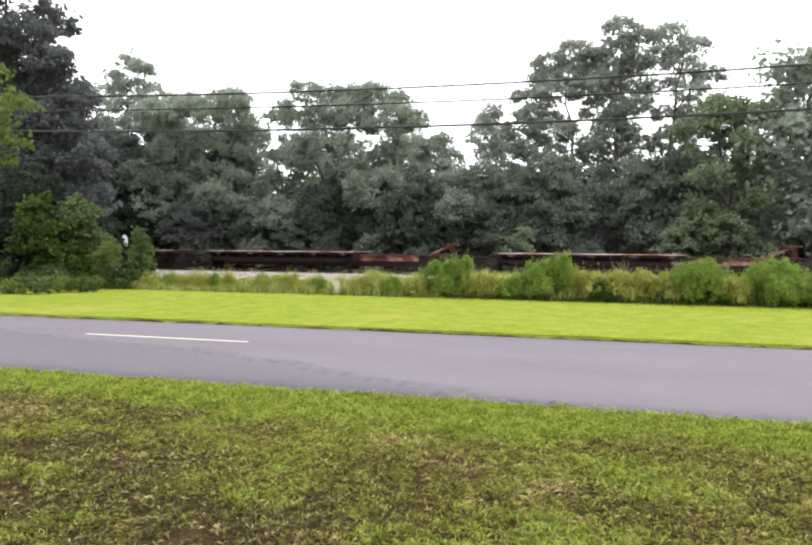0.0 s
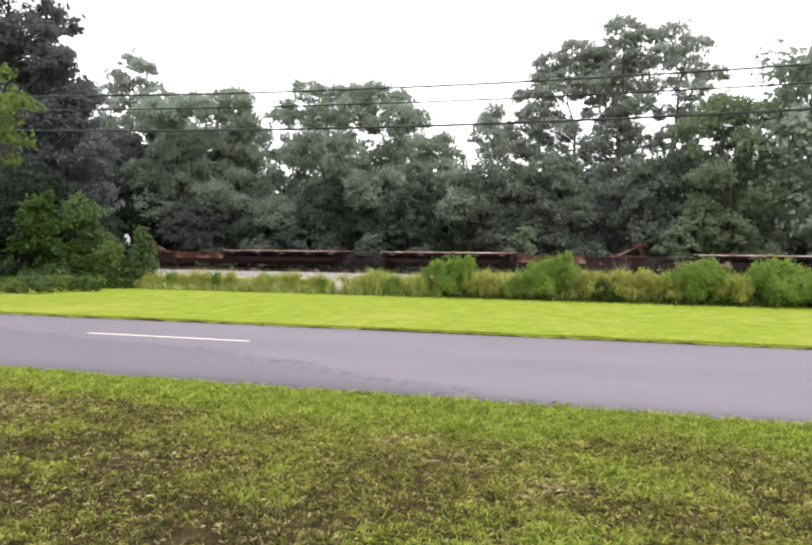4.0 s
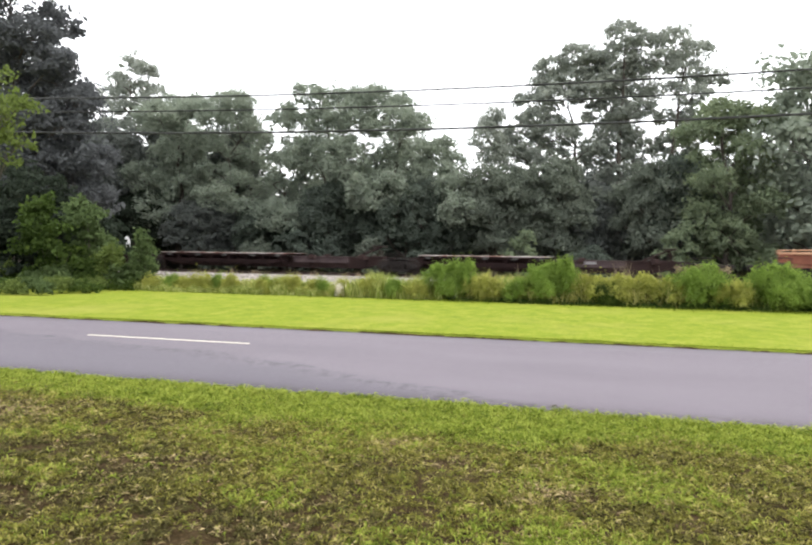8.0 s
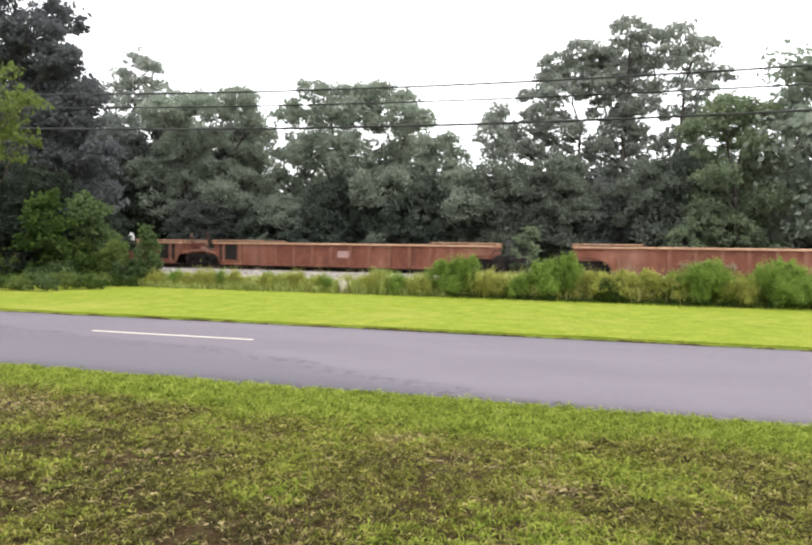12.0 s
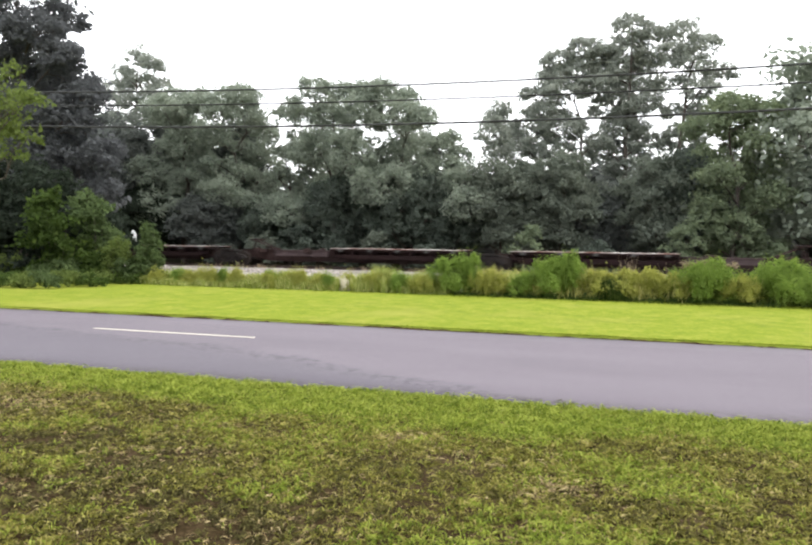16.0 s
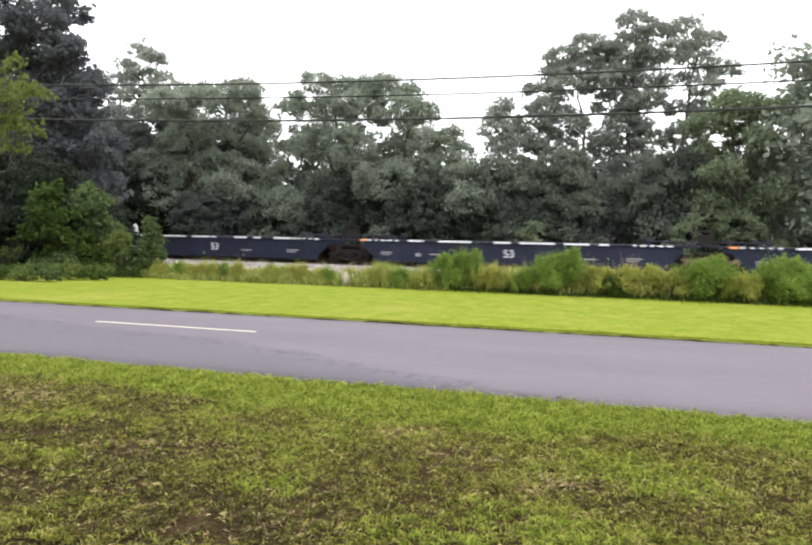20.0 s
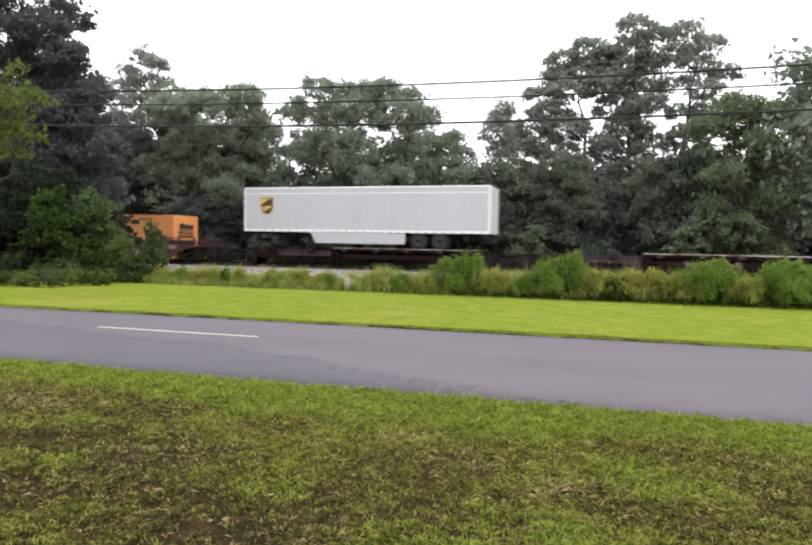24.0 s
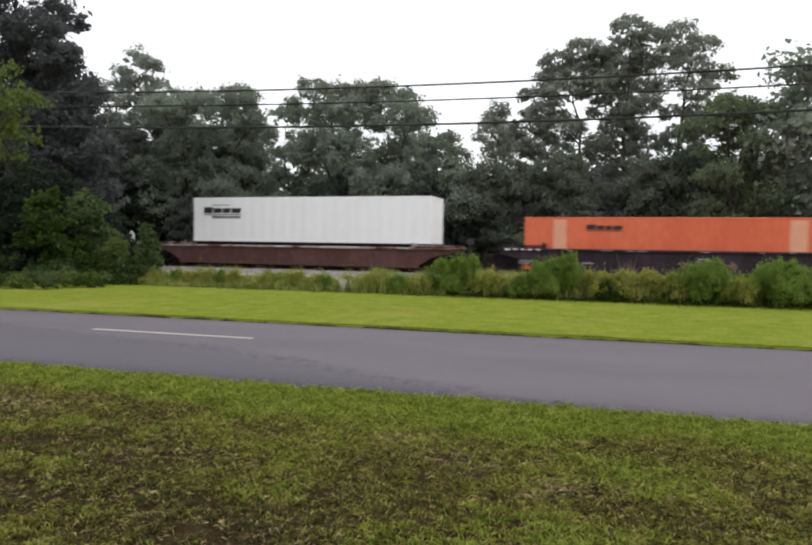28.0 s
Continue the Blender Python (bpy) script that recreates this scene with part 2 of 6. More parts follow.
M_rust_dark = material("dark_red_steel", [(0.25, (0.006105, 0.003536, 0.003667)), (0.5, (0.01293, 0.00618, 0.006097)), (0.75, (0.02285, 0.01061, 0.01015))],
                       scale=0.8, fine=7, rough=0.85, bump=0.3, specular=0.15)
M_rust_red = material("faded_red_steel", [(0.25, (0.045, 0.017, 0.0135)), (0.5, (0.1, 0.036, 0.027)), (0.75, (0.2, 0.078, 0.055))],
                      scale=1.2, fine=8, rough=0.85, bump=0.3, specular=0.15, spots=(0.9, 0.52, 0.62, (0.34, 0.22, 0.17), 0.75))
M_deck_red = material("rubbed_red_deck_edge", [(0.4, (0.14, 0.05, 0.034)), (0.48, (0.26, 0.12, 0.09)), (0.53, (0.4, 0.3, 0.27)), (0.62, (0.52, 0.46, 0.43))],
                      scale=0.6, fine=3, rough=0.75, bump=0.2, stretch=(0.5, 1, 1))
M_chord = material("worn_ochre_rail", [(0.25, (0.2, 0.1, 0.06)), (0.5, (0.38, 0.22, 0.135)), (0.75, (0.52, 0.37, 0.26))],
                   scale=0.5, fine=6, rough=0.75, bump=0.2, stretch=(0.4, 1, 1))
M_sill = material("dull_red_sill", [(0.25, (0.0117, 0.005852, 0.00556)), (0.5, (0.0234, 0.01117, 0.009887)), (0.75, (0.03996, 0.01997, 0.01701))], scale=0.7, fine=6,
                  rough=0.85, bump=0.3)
# Paler rust for ribs: sunlight on their faces put into the colour.
M_rib = material("sunlit_rust_rib", [(0.3, (0.16, 0.064, 0.04)), (0.7, (0.27, 0.128, 0.086))], scale=2, rough=0.8)
M_notice = material("faded_pink_notice", [(0.3, (0.3, 0.17, 0.15)), (0.7, (0.45, 0.31, 0.28))], scale=3, rough=0.8, bump=0)
M_spine_top = material("worn_deck_edge", [(0.4, (0.07, 0.022, 0.016)), (0.47, (0.16, 0.07, 0.05)), (0.51, (0.3, 0.24, 0.22)), (0.59, (0.46, 0.43, 0.41))],
                       scale=0.5, fine=3, rough=0.7, bump=0.2, stretch=(0.5, 1, 1))
M_iron = material("grimy_iron", [(0.3, (0.01, 0.009, 0.009)), (0.7, (0.032, 0.026, 0.024))], scale=3, rough=0.85, bump=0.3, specular=0.15)
M_wheel = material("brake_dusted_steel", [(0.3, (0.012, 0.009, 0.008)), (0.7, (0.034, 0.025, 0.021))], scale=3, rough=0.8, bump=0.2, specular=0.2)
M_grey = material("dusty_grey_steel", [(0.3, (0.0216, 0.0198, 0.0198)), (0.7, (0.0612, 0.0576, 0.0558))], scale=2, rough=0.8, bump=0.3)
M_yellow = material("yellow_patch_paint", [(0.3, (0.55, 0.27, 0.07)), (0.7, (0.75, 0.42, 0.14))], scale=1.5, rough=0.7)
M_blue = material("navy_blue_paint", [(0.25, (0.0042, 0.0062, 0.016)), (0.5, (0.0085, 0.0125, 0.03)), (0.75, (0.02, 0.025, 0.05))],
                  scale=0.8, fine=6, rough=0.6, bump=0.2, stretch=(1, 1, 0.5))
M_navy_rail = material("dusty_navy_rail", [(0.35, (0.008, 0.009, 0.017)), (0.52, (0.017, 0.016, 0.032)), (0.6, (0.05, 0.046, 0.075)), (0.68, (0.1, 0.095, 0.13))],
                       scale=0.5, fine=5, rough=0.6, bump=0.2, stretch=(0.5, 1, 1))
M_maroon = material("dusty_maroon_paint", [(0.25, (0.011, 0.007, 0.01)), (0.48, (0.025, 0.0155, 0.021)), (0.64, (0.052, 0.034, 0.043)), (0.78, (0.09, 0.065, 0.075))],
                    scale=1.1, fine=9, rough=0.75, stretch=(1, 1, 0.35), bump=0.2)
M_sill_grey = material("dusty_violet_sill", [(0.25, (0.028, 0.02, 0.021)), (0.5, (0.062, 0.043, 0.044)), (0.75, (0.115, 0.085, 0.086))], scale=0.9, fine=8,
                       rough=0.85, bump=0.3, stretch=(0.5, 1, 1))
M_brown = material("weathered_brown_paint", [(0.25, (0.06076, 0.02673, 0.02231)), (0.5, (0.1042, 0.049, 0.0429)), (0.75, (0.1562, 0.0891, 0.07722))],
                   scale=0.8, fine=8, rough=0.8, stretch=(1, 1, 0.35), bump=0.2)
M_orange = material("faded_orange_paint", [(0.3, (0.68, 0.255, 0.088)), (0.5, (0.76, 0.315, 0.118)), (0.7, (0.82, 0.385, 0.165))], scale=0.5, fine=6, rough=0.5,
                    stretch=(1, 1, 0.3), bump=0.05)
M_redorange = material("red_orange_paint", [(0.3, (0.62, 0.112, 0.046)), (0.5, (0.69, 0.142, 0.063)), (0.7, (0.75, 0.19, 0.095))], scale=0.5, fine=6, rough=0.5,
                       stretch=(1, 1, 0.3), bump=0.05)
M_band = material("pale_salmon_panel", [(0.3, (0.7, 0.3, 0.17)), (0.7, (0.8, 0.42, 0.28))], scale=0.5, fine=6, rough=0.5, stretch=(1, 1, 0.3), bump=0.05)
M_white = material("white_panel", [(0.3, (0.88, 0.88, 0.89)), (0.7, (0.95, 0.95, 0.955))], scale=0.5, fine=5, rough=0.4,
                   stretch=(1, 1, 0.3), bump=0.04)
M_trailer = material("pale_grey_panel", [(0.3, (0.4994, 0.4991, 0.5321)), (0.7, (0.5813, 0.5796, 0.6123))], scale=0.5, fine=5, rough=0.4,
                     stretch=(1, 1, 0.3), bump=0.04)
M_rubber = material("tyre_rubber", [(0.3, (0.015, 0.015, 0.015)), (0.7, (0.04, 0.04, 0.04))], scale=5, rough=0.9)
M_black = material("dark_lettering", [(0.3, (0.0216, 0.018, 0.018)), (0.7, (0.0432, 0.036, 0.036))], scale=3, rough=0.7, bump=0)
M_letter = material("white_lettering", [(0.3, (0.6, 0.62, 0.66)), (0.7, (0.78, 0.8, 0.82))], scale=3, rough=0.6, bump=0)
M_gold = material("gold_decal", [(0.3, (0.6, 0.4, 0.1)), (0.7, (0.8, 0.6, 0.22))], scale=3, rough=0.5, bump=0)
M_umber = material("umber_decal", [(0.3, (0.06, 0.03, 0.015)), (0.7, (0.1, 0.055, 0.03))], scale=3, rough=0.5, bump=0)
M_plum = material("faded_plum_paint", [(0.25, (0.045, 0.024, 0.028)), (0.5, (0.09, 0.048, 0.053)), (0.75, (0.15, 0.09, 0.095))],
                  scale=0.8, fine=8, rough=0.75, stretch=(1, 1, 0.35), bump=0.2)
M_figure = material("worn_white_figures", [(0.3, (0.36, 0.36, 0.38)), (0.7, (0.56, 0.56, 0.58))], scale=3, fine=14, rough=0.7, bump=0)
M_dull = material("dulled_white_lettering", [(0.3, (0.2, 0.19, 0.2)), (0.7, (0.34, 0.33, 0.34))], scale=3, fine=14, rough=0.7, bump=0)
M_gold_grass = material("golden_weed_blade", [(0.15, (0.16, 0.15, 0.042)), (0.5, (0.37, 0.36, 0.098)), (0.85, (0.62, 0.57, 0.26))],
                        scale=0.9, fine=4, rough=0.8, bump=0, specular=0.1, island=0.6, translucent=0.35)
M_pale = material("bleached_straw", [(0.2, (0.52, 0.468, 0.3645)), (0.8, (0.806, 0.754, 0.648))], scale=2, rough=0.9, bump=0, island=0.5, translucent=0.2)
M_graffiti = material("faded_sprayed_paint", [(0.4, (0.15, 0.085, 0.07)), (0.52, (0.22, 0.14, 0.12)), (0.62, (0.3, 0.22, 0.2))],
                      scale=2.2, fine=6, rough=0.8, bump=0)
M_spray_pale = material("pale_sprayed_paint", [(0.4, (0.11, 0.075, 0.075)), (0.5, (0.23, 0.18, 0.175)), (0.6, (0.38, 0.32, 0.31))],
                        scale=3.2, fine=9, rough=0.8, bump=0)
M_cable = material("black_cable", [(0.3, (0.0144, 0.0144, 0.0144)), (0.7, (0.0324, 0.0324, 0.0324))], scale=3, rough=0.7, bump=0)
M_pole = material("weathered_pole_wood", [(0.3, (0.072, 0.0576, 0.0468)), (0.7, (0.144, 0.122, 0.101))], scale=2, rough=0.9, stretch=(3, 3, 0.4))
M_siding = material("pale_siding", [(0.3, (0.55, 0.54, 0.5)), (0.7, (0.66, 0.65, 0.61))], scale=1, rough=0.7)
M_shingle = material("grey_shingle", [(0.3, (0.0504, 0.049, 0.0468)), (0.7, (0.101, 0.0936, 0.09))], scale=5, rough=0.9)


# ---------------------------------------------------------------- mesh helpers
class Geo:
    """Gathers boxes, prisms and tubes into one mesh."""

    def __init__(self):
        self.v, self.f = [], []

    def add(self, verts, faces):
        o = len(self.v)
        self.v += [tuple(p) for p in verts]
        self.f += [tuple(i + o for i in q) for q in faces]
        return self

    def box(self, x0, x1, y0, y1, z0, z1, c=0.0):
        """Box with its long edges chamfered by c."""
        if c <= 0:
            return self.add([(x, y, z) for z in (z0, z1) for y in (y0, y1) for x in (x0, x1)],
                            [(0, 2, 3, 1), (4, 5, 7, 6), (0, 1, 5, 4), (1, 3, 7, 5), (3, 2, 6, 7), (2, 0, 4, 6)])
        prof = [(y0 + c, z0), (y1 - c, z0), (y1, z0 + c), (y1, z1 - c), (y1 - c, z1), (y0 + c, z1), (y0, z1 - c), (y0, z0 + c)]
        k = len(prof)
        vs = [(x, y, z) for x in (x0, x1) for y, z in prof]
        fs = [(i, (i + 1) % k, k + (i + 1) % k, k + i) for i in range(k)]
        return self.add(vs, [q[::-1] for q in fs] + [tuple(range(k)), tuple(range(2 * k - 1, k - 1, -1))])

    def prism(self, prof, y0, y1):
        """Outline in x and z, drawn out along y."""
        k = len(prof)
        vs = [(x, y, z) for y in (y0, y1) for x, z in prof]
        return self.add(vs, [(i, (i + 1) % k, k + (i + 1) % k, k + i) for i in range(k)]
                        + [tuple(range(k - 1, -1, -1)), tuple(range(k, 2 * k))])

    def column(self, prof, z0, z1):
        """Outline in x and y, drawn up along z."""
        k = len(prof)
        vs = [(x, y, z) for z in (z0, z1) for x, y in prof]
        return self.add(vs, [(i, (i + 1) % k, k + (i + 1) % k, k + i) for i in range(k)]
                        + [tuple(range(k - 1, -1, -1)), tuple(range(k, 2 * k))])

    def tube(self, a, b, r0, r1, n=8):
        a, b = Vector(a), Vector(b)
        d = (b - a).normalized()
        s = d.orthogonal().normalized()
        u = d.cross(s)
        ring = [(math.cos(2 * math.pi * i / n), math.sin(2 * math.pi * i / n)) for i in range(n)]
        vs = [a + (s * c + u * q) * r0 for c, q in ring] + [b + (s * c + u * q) * r1 for c, q in ring]
        return self.add(vs, [(i, (i + 1) % n, n + (i + 1) % n, n + i) for i in range(n)]
                        + [tuple(range(n - 1, -1, -1)), tuple(range(n, 2 * n))])

    def pipe(self, path, radii, n=8):
        """One continuous tube along a path."""
        path = [Vector(p) for p in path]
        vs = []
        for i, p in enumerate(path):
            d = (path[min(i + 1, len(path) - 1)] - path[max(i - 1, 0)]).normalized()
            s = d.cross(Vector((0.31, 0.95, 0.05))).normalized()
            u = d.cross(s)
            vs += [p + (s * math.cos(2 * math.pi * k / n) + u * math.sin(2 * math.pi * k / n)) * radii[i] for k in range(n)]
        m = len(path)
        fs = [(j * n + i, j * n + (i + 1) % n, (j + 1) * n + (i + 1) % n, (j + 1) * n + i) for j in range(m - 1) for i in range(n)]
        return self.add(vs, fs + [tuple(range(n - 1, -1, -1)), tuple(range((m - 1) * n, m * n))])

    def bar(self, a, b, w):
        return self.tube(a, b, w / 2, w / 2, 6)

    def lathe(self, cx, cy, cz, prof, n=20):
        """Turned about an axis along y through (cx, cy, cz): prof = [(y, radius)]."""
        vs = [(cx + r * math.cos(2 * math.pi * i / n), cy + y, cz + r * math.sin(2 * math.pi * i / n)) for y, r in prof for i in range(n)]
        k = len(prof)
        fs = [(j * n + i, j * n + (i + 1) % n, (j + 1) * n + (i + 1) % n, (j + 1) * n + i) for j in range(k - 1) for i in range(n)]
        return self.add(vs, fs + [tuple(range(n - 1, -1, -1)), tuple(range((k - 1) * n, k * n))])

    def mesh(self, name, mat):
        me = bpy.data.meshes.new(name)
        me.from_pydata(self.v, [], self.f)
        bm = bmesh.new()
        bm.from_mesh(me)
        bmesh.ops.recalc_face_normals(bm, faces=bm.faces)
        bm.to_mesh(me)
        bm.free()
        me.materials.append(mat)
        return me


MESH = {}


def shared(key, make):
    """One mesh data for alike parts."""
    if key not in MESH:
        MESH[key] = make()
    return MESH[key]


def part(name, data, parent, label="", loc=None):
    ob = new(name, data)
    ob.parent = parent
    if loc:
        ob.location = loc
    if label:
        ob["label"] = label
    return ob


def thing(name, label, category, group="", loc=(0, 0, 0), kind=""):
    ob = new(name)
    ob.empty_display_size = 0.3
    ob.location = loc
    return tagged(ob, label, category, group, kind)


def array_mesh(name, verts, faces, mat):
    verts, faces = np.asarray(verts, np.float32), np.asarray(faces, np.int32)
    me = bpy.data.meshes.new(name)
    me.vertices.add(len(verts))
    me.vertices.foreach_set("co", verts.ravel())
    me.loops.add(faces.size)
    me.loops.foreach_set("vertex_index", faces.ravel())
    me.polygons.add(len(faces))
    me.polygons.foreach_set("loop_start", np.arange(0, faces.size, faces.shape[1], dtype=np.int32))
    me.update(calc_edges=True)
    me.materials.append(mat)
    return me


def leaves(name, centres, size, mat, rng, up=0.35, long=1.7, outward=None, stray=0.36):
    """A leaf at each centre: a pointed blade of four corners with a folded rib; it faces roughly outward from its spray."""
    n = len(centres)
    nrm = rng.normal(size=(n, 3))
    if outward is None:
        nrm[:, 2] = np.abs(nrm[:, 2]) + up
    else:
        nrm = nrm * stray + outward
        nrm[:, 2] += up
    nrm /= np.linalg.norm(nrm, axis=1)[:, None]
    a = np.cross(nrm, rng.normal(size=(n, 3)))
    a /= np.linalg.norm(a, axis=1)[:, None] + 1e-9
    b = np.cross(nrm, a)
    s = (size * rng.uniform(0.6, 1.4, n))[:, None]
    v = np.empty((n, 4, 3))
    v[:, 0] = centres - a * s * 0.5 * long
    v[:, 1] = centres - b * s * 0.5 + nrm * s * 0.12
    v[:, 2] = centres + a * s * 0.5 * long
    v[:, 3] = centres + b * s * 0.5 + nrm * s * 0.12
    return array_mesh(name, v.reshape(-1, 3), np.arange(4 * n).reshape(n, 4), mat)


def blades(name, base, height, width, lean, mat, rng):
    """Grass blades: a bent strip that ends in a point."""
    n = len(base)
    ang = rng.uniform(0, 2 * np.pi, n)
    side = np.stack([np.cos(ang), np.sin(ang), np.zeros(n)], 1)
    la = rng.uniform(0, 2 * np.pi, n)
    h = height * rng.uniform(0.5, 1.4, n)
    off = np.stack([np.cos(la), np.sin(la), np.zeros(n)], 1) * (lean * h * rng.uniform(0.3, 1.3, n))[:, None]
    w = (width * rng.uniform(0.6, 1.3, n))[:, None]
    up = np.zeros((n, 3))
    up[:, 2] = h
    v = np.empty((n, 5, 3))
    v[:, 0], v[:, 1] = base - side * w / 2, base + side * w / 2
    m = base + off * 0.35 + up * 0.6
    v[:, 2], v[:, 3] = m + side * w * 0.4, m - side * w * 0.4
    v[:, 4] = base + off + up * (1 - 0.25 * lean)
    o = np.arange(n)[:, None] * 5
    f = np.concatenate([o + [0, 1, 2], o + [0, 2, 3], o + [3, 2, 4]])
    return array_mesh(name, v.reshape(-1, 3), f, mat)


def turf_blades(name, base, length, width, rise, mat, rng):
    """Sprawling lawn blades: each arches out of the mat and lies over, widest at its middle."""
    n = len(base)
    a = rng.uniform(0, 2 * np.pi, n)
    way = np.stack([np.cos(a), np.sin(a), np.zeros(n)], 1)
    side = np.stack([-np.sin(a), np.cos(a), 0.7 * rng.normal(size=n)], 1)
    ln = (length * rng.uniform(0.5, 1.5, n))[:, None]
    up = np.array([0, 0, 1.0]) * ln * (rise * rng.uniform(0.3, 1.6, n))[:, None]
    w = (width * rng.uniform(0.6, 1.4, n))[:, None]
    v = np.empty((n, 4, 3))
    v[:, 0] = base
    mid = base + way * ln * 0.45 + up
    v[:, 1], v[:, 2] = mid - side * w / 2, mid + side * w / 2
    v[:, 3] = base + way * ln + up * rng.uniform(0.1, 1.1, (n, 1))
    o = np.arange(n)[:, None] * 4
    return array_mesh(name, v.reshape(-1, 3), np.concatenate([o + [0, 2, 1], o + [1, 2, 3]]), mat)


def smooth_noise(x, y, seed=0):
    """Cheap lumpy field from a few turned waves, about -1 to 1."""
    r = np.random.RandomState(seed)
    s = np.zeros_like(x)
    for k in range(7):
        a, f, p = r.uniform(0, 6.28), r.uniform(0.5, 2.6), r.uniform(0, 6.28)
        s += np.sin((x * np.cos(a) + y * np.sin(a)) * f + p) / 7 * 1.8
    return s


# ---------------------------------------------------------------- ground, road, track bed
ROAD_TILT = math.tan(0.023)
ROAD_NEAR, ROAD_FAR = 6.38, 11.43
TRACK_Y, RAIL_TOP = 38.0, 0.08


def ground_z(y):
    """Level lawn, falling a little into the ditch before the railway."""
    t = np.clip((y - 22.5) / 5.0, 0, 1)
    return -0.28 * t * t * (3 - 2 * t)


def grid_lines(lo, hi, step, far):
    inner = list(np.arange(lo, hi + 1e-6, step))
    return np.array([lo - d for d in reversed(far)] + inner + [hi + d for d in far])


def build_ground():
    far = [3, 8, 20, 50, 120, 300, 800, 2400]
    xs, ys = grid_lines(-60, 40, 1.0, far), grid_lines(-12, 70, 0.75, far)
    gx, gy = np.meshgrid(xs, ys)
    gz = ground_z(gy) + 0.012 * smooth_noise(gx, gy, 3) - 0.01
    v = np.stack([gx, gy, gz], -1).reshape(-1, 3)
    w = len(xs)
    i = np.arange(len(ys) - 1)[:, None] * w + np.arange(w - 1)
    f = np.stack([i, i + 1, i + w + 1, i + w], -1).reshape(-1, 4)
    me = array_mesh("ground", v, f, M_ground)
    me.materials.append(M_turf)
    me.materials.append(M_litter)
    me.materials.append(M_yard)
    row, col = gy[:-1, :-1].ravel(), gx[:-1, :-1].ravel()
    index = (row > ROAD_FAR - 0.8).astype(np.int32) + (row > 20.5)
    index[(row < 5.5) & ((row < -4) | (col < -19) | (col > 13))] = 3
    me.polygons.foreach_set("material_index", index.astype(np.int32))
    me.shade_smooth()
    tagged(new("ground", me), "level lawn soil with thin grass reaching the woods", "ground", kind="structure")


def build_road():
    xs = np.concatenate([np.linspace(-700, -40, 40)[:-1], np.arange(-40, 30, 0.25), np.linspace(30, 700, 40)])
    r = np.random.RandomState(5)
    jn = np.convolve(r.normal(size=len(xs)), np.ones(4) / 4, "same") * 0.05
    jf = np.convolve(r.normal(size=len(xs)), np.ones(4) / 4, "same") * 0.05
    v, f = [], []
    cols = 7
    for k, x in enumerate(xs):
        n0, f0 = ROAD_NEAR + x * ROAD_TILT + jn[k], ROAD_FAR + x * ROAD_TILT + jf[k]
        for c in range(cols):
            u = c / (cols - 1)
            v.append((x, n0 + (f0 - n0) * u, 0.004 + 0.018 * (1 - (2 * u - 1) ** 2)))
        v.append((x, n0 - 0.03, -0.06))
        v.append((x, f0 + 0.03, -0.06))
    m = cols + 2
    for k in range(len(xs) - 1):
        a, b = k * m, (k + 1) * m
        f += [(a + c, b + c, b + c + 1, a + c + 1) for c in range(cols - 1)]
        f += [(a + cols, b + cols, b, a), (a + cols - 1, b + cols - 1, b + cols + 1, a + cols + 1)]
    road = tagged(new("road", array_mesh("road", v, f, M_asphalt)),
                  "grey two-lane asphalt road with worn darker streaks", "road", kind="structure")
    g = Geo()
    for i in range(10):
        a, b = i * 0.305, (i + 1) * 0.305
        g.add([(a, -0.04, 0), (b, -0.04, 0), (b, 0.04, 0), (a, 0.04, 0), (a, -0.04, 0.005), (b, -0.04, 0.005), (b, 0.04, 0.005), (a, 0.04, 0.005)],
              [(4, 5, 6, 7), (0, 1, 5, 4), (1, 2, 6, 5), (2, 3, 7, 6), (3, 0, 4, 7)])
    dash = g.mesh("lane_dash", M_line)
    for k in (-3, -2, -1, 0, 1, 2, 3):
        x = -8.42 + 12.19 * k
        ob = part("lane_dash", dash, road, "faded cream lane dash", (x, 9.14 + (x + 8.42) * ROAD_TILT, 0.0225))
        ob.rotation_euler = (0, 0, 0.023)


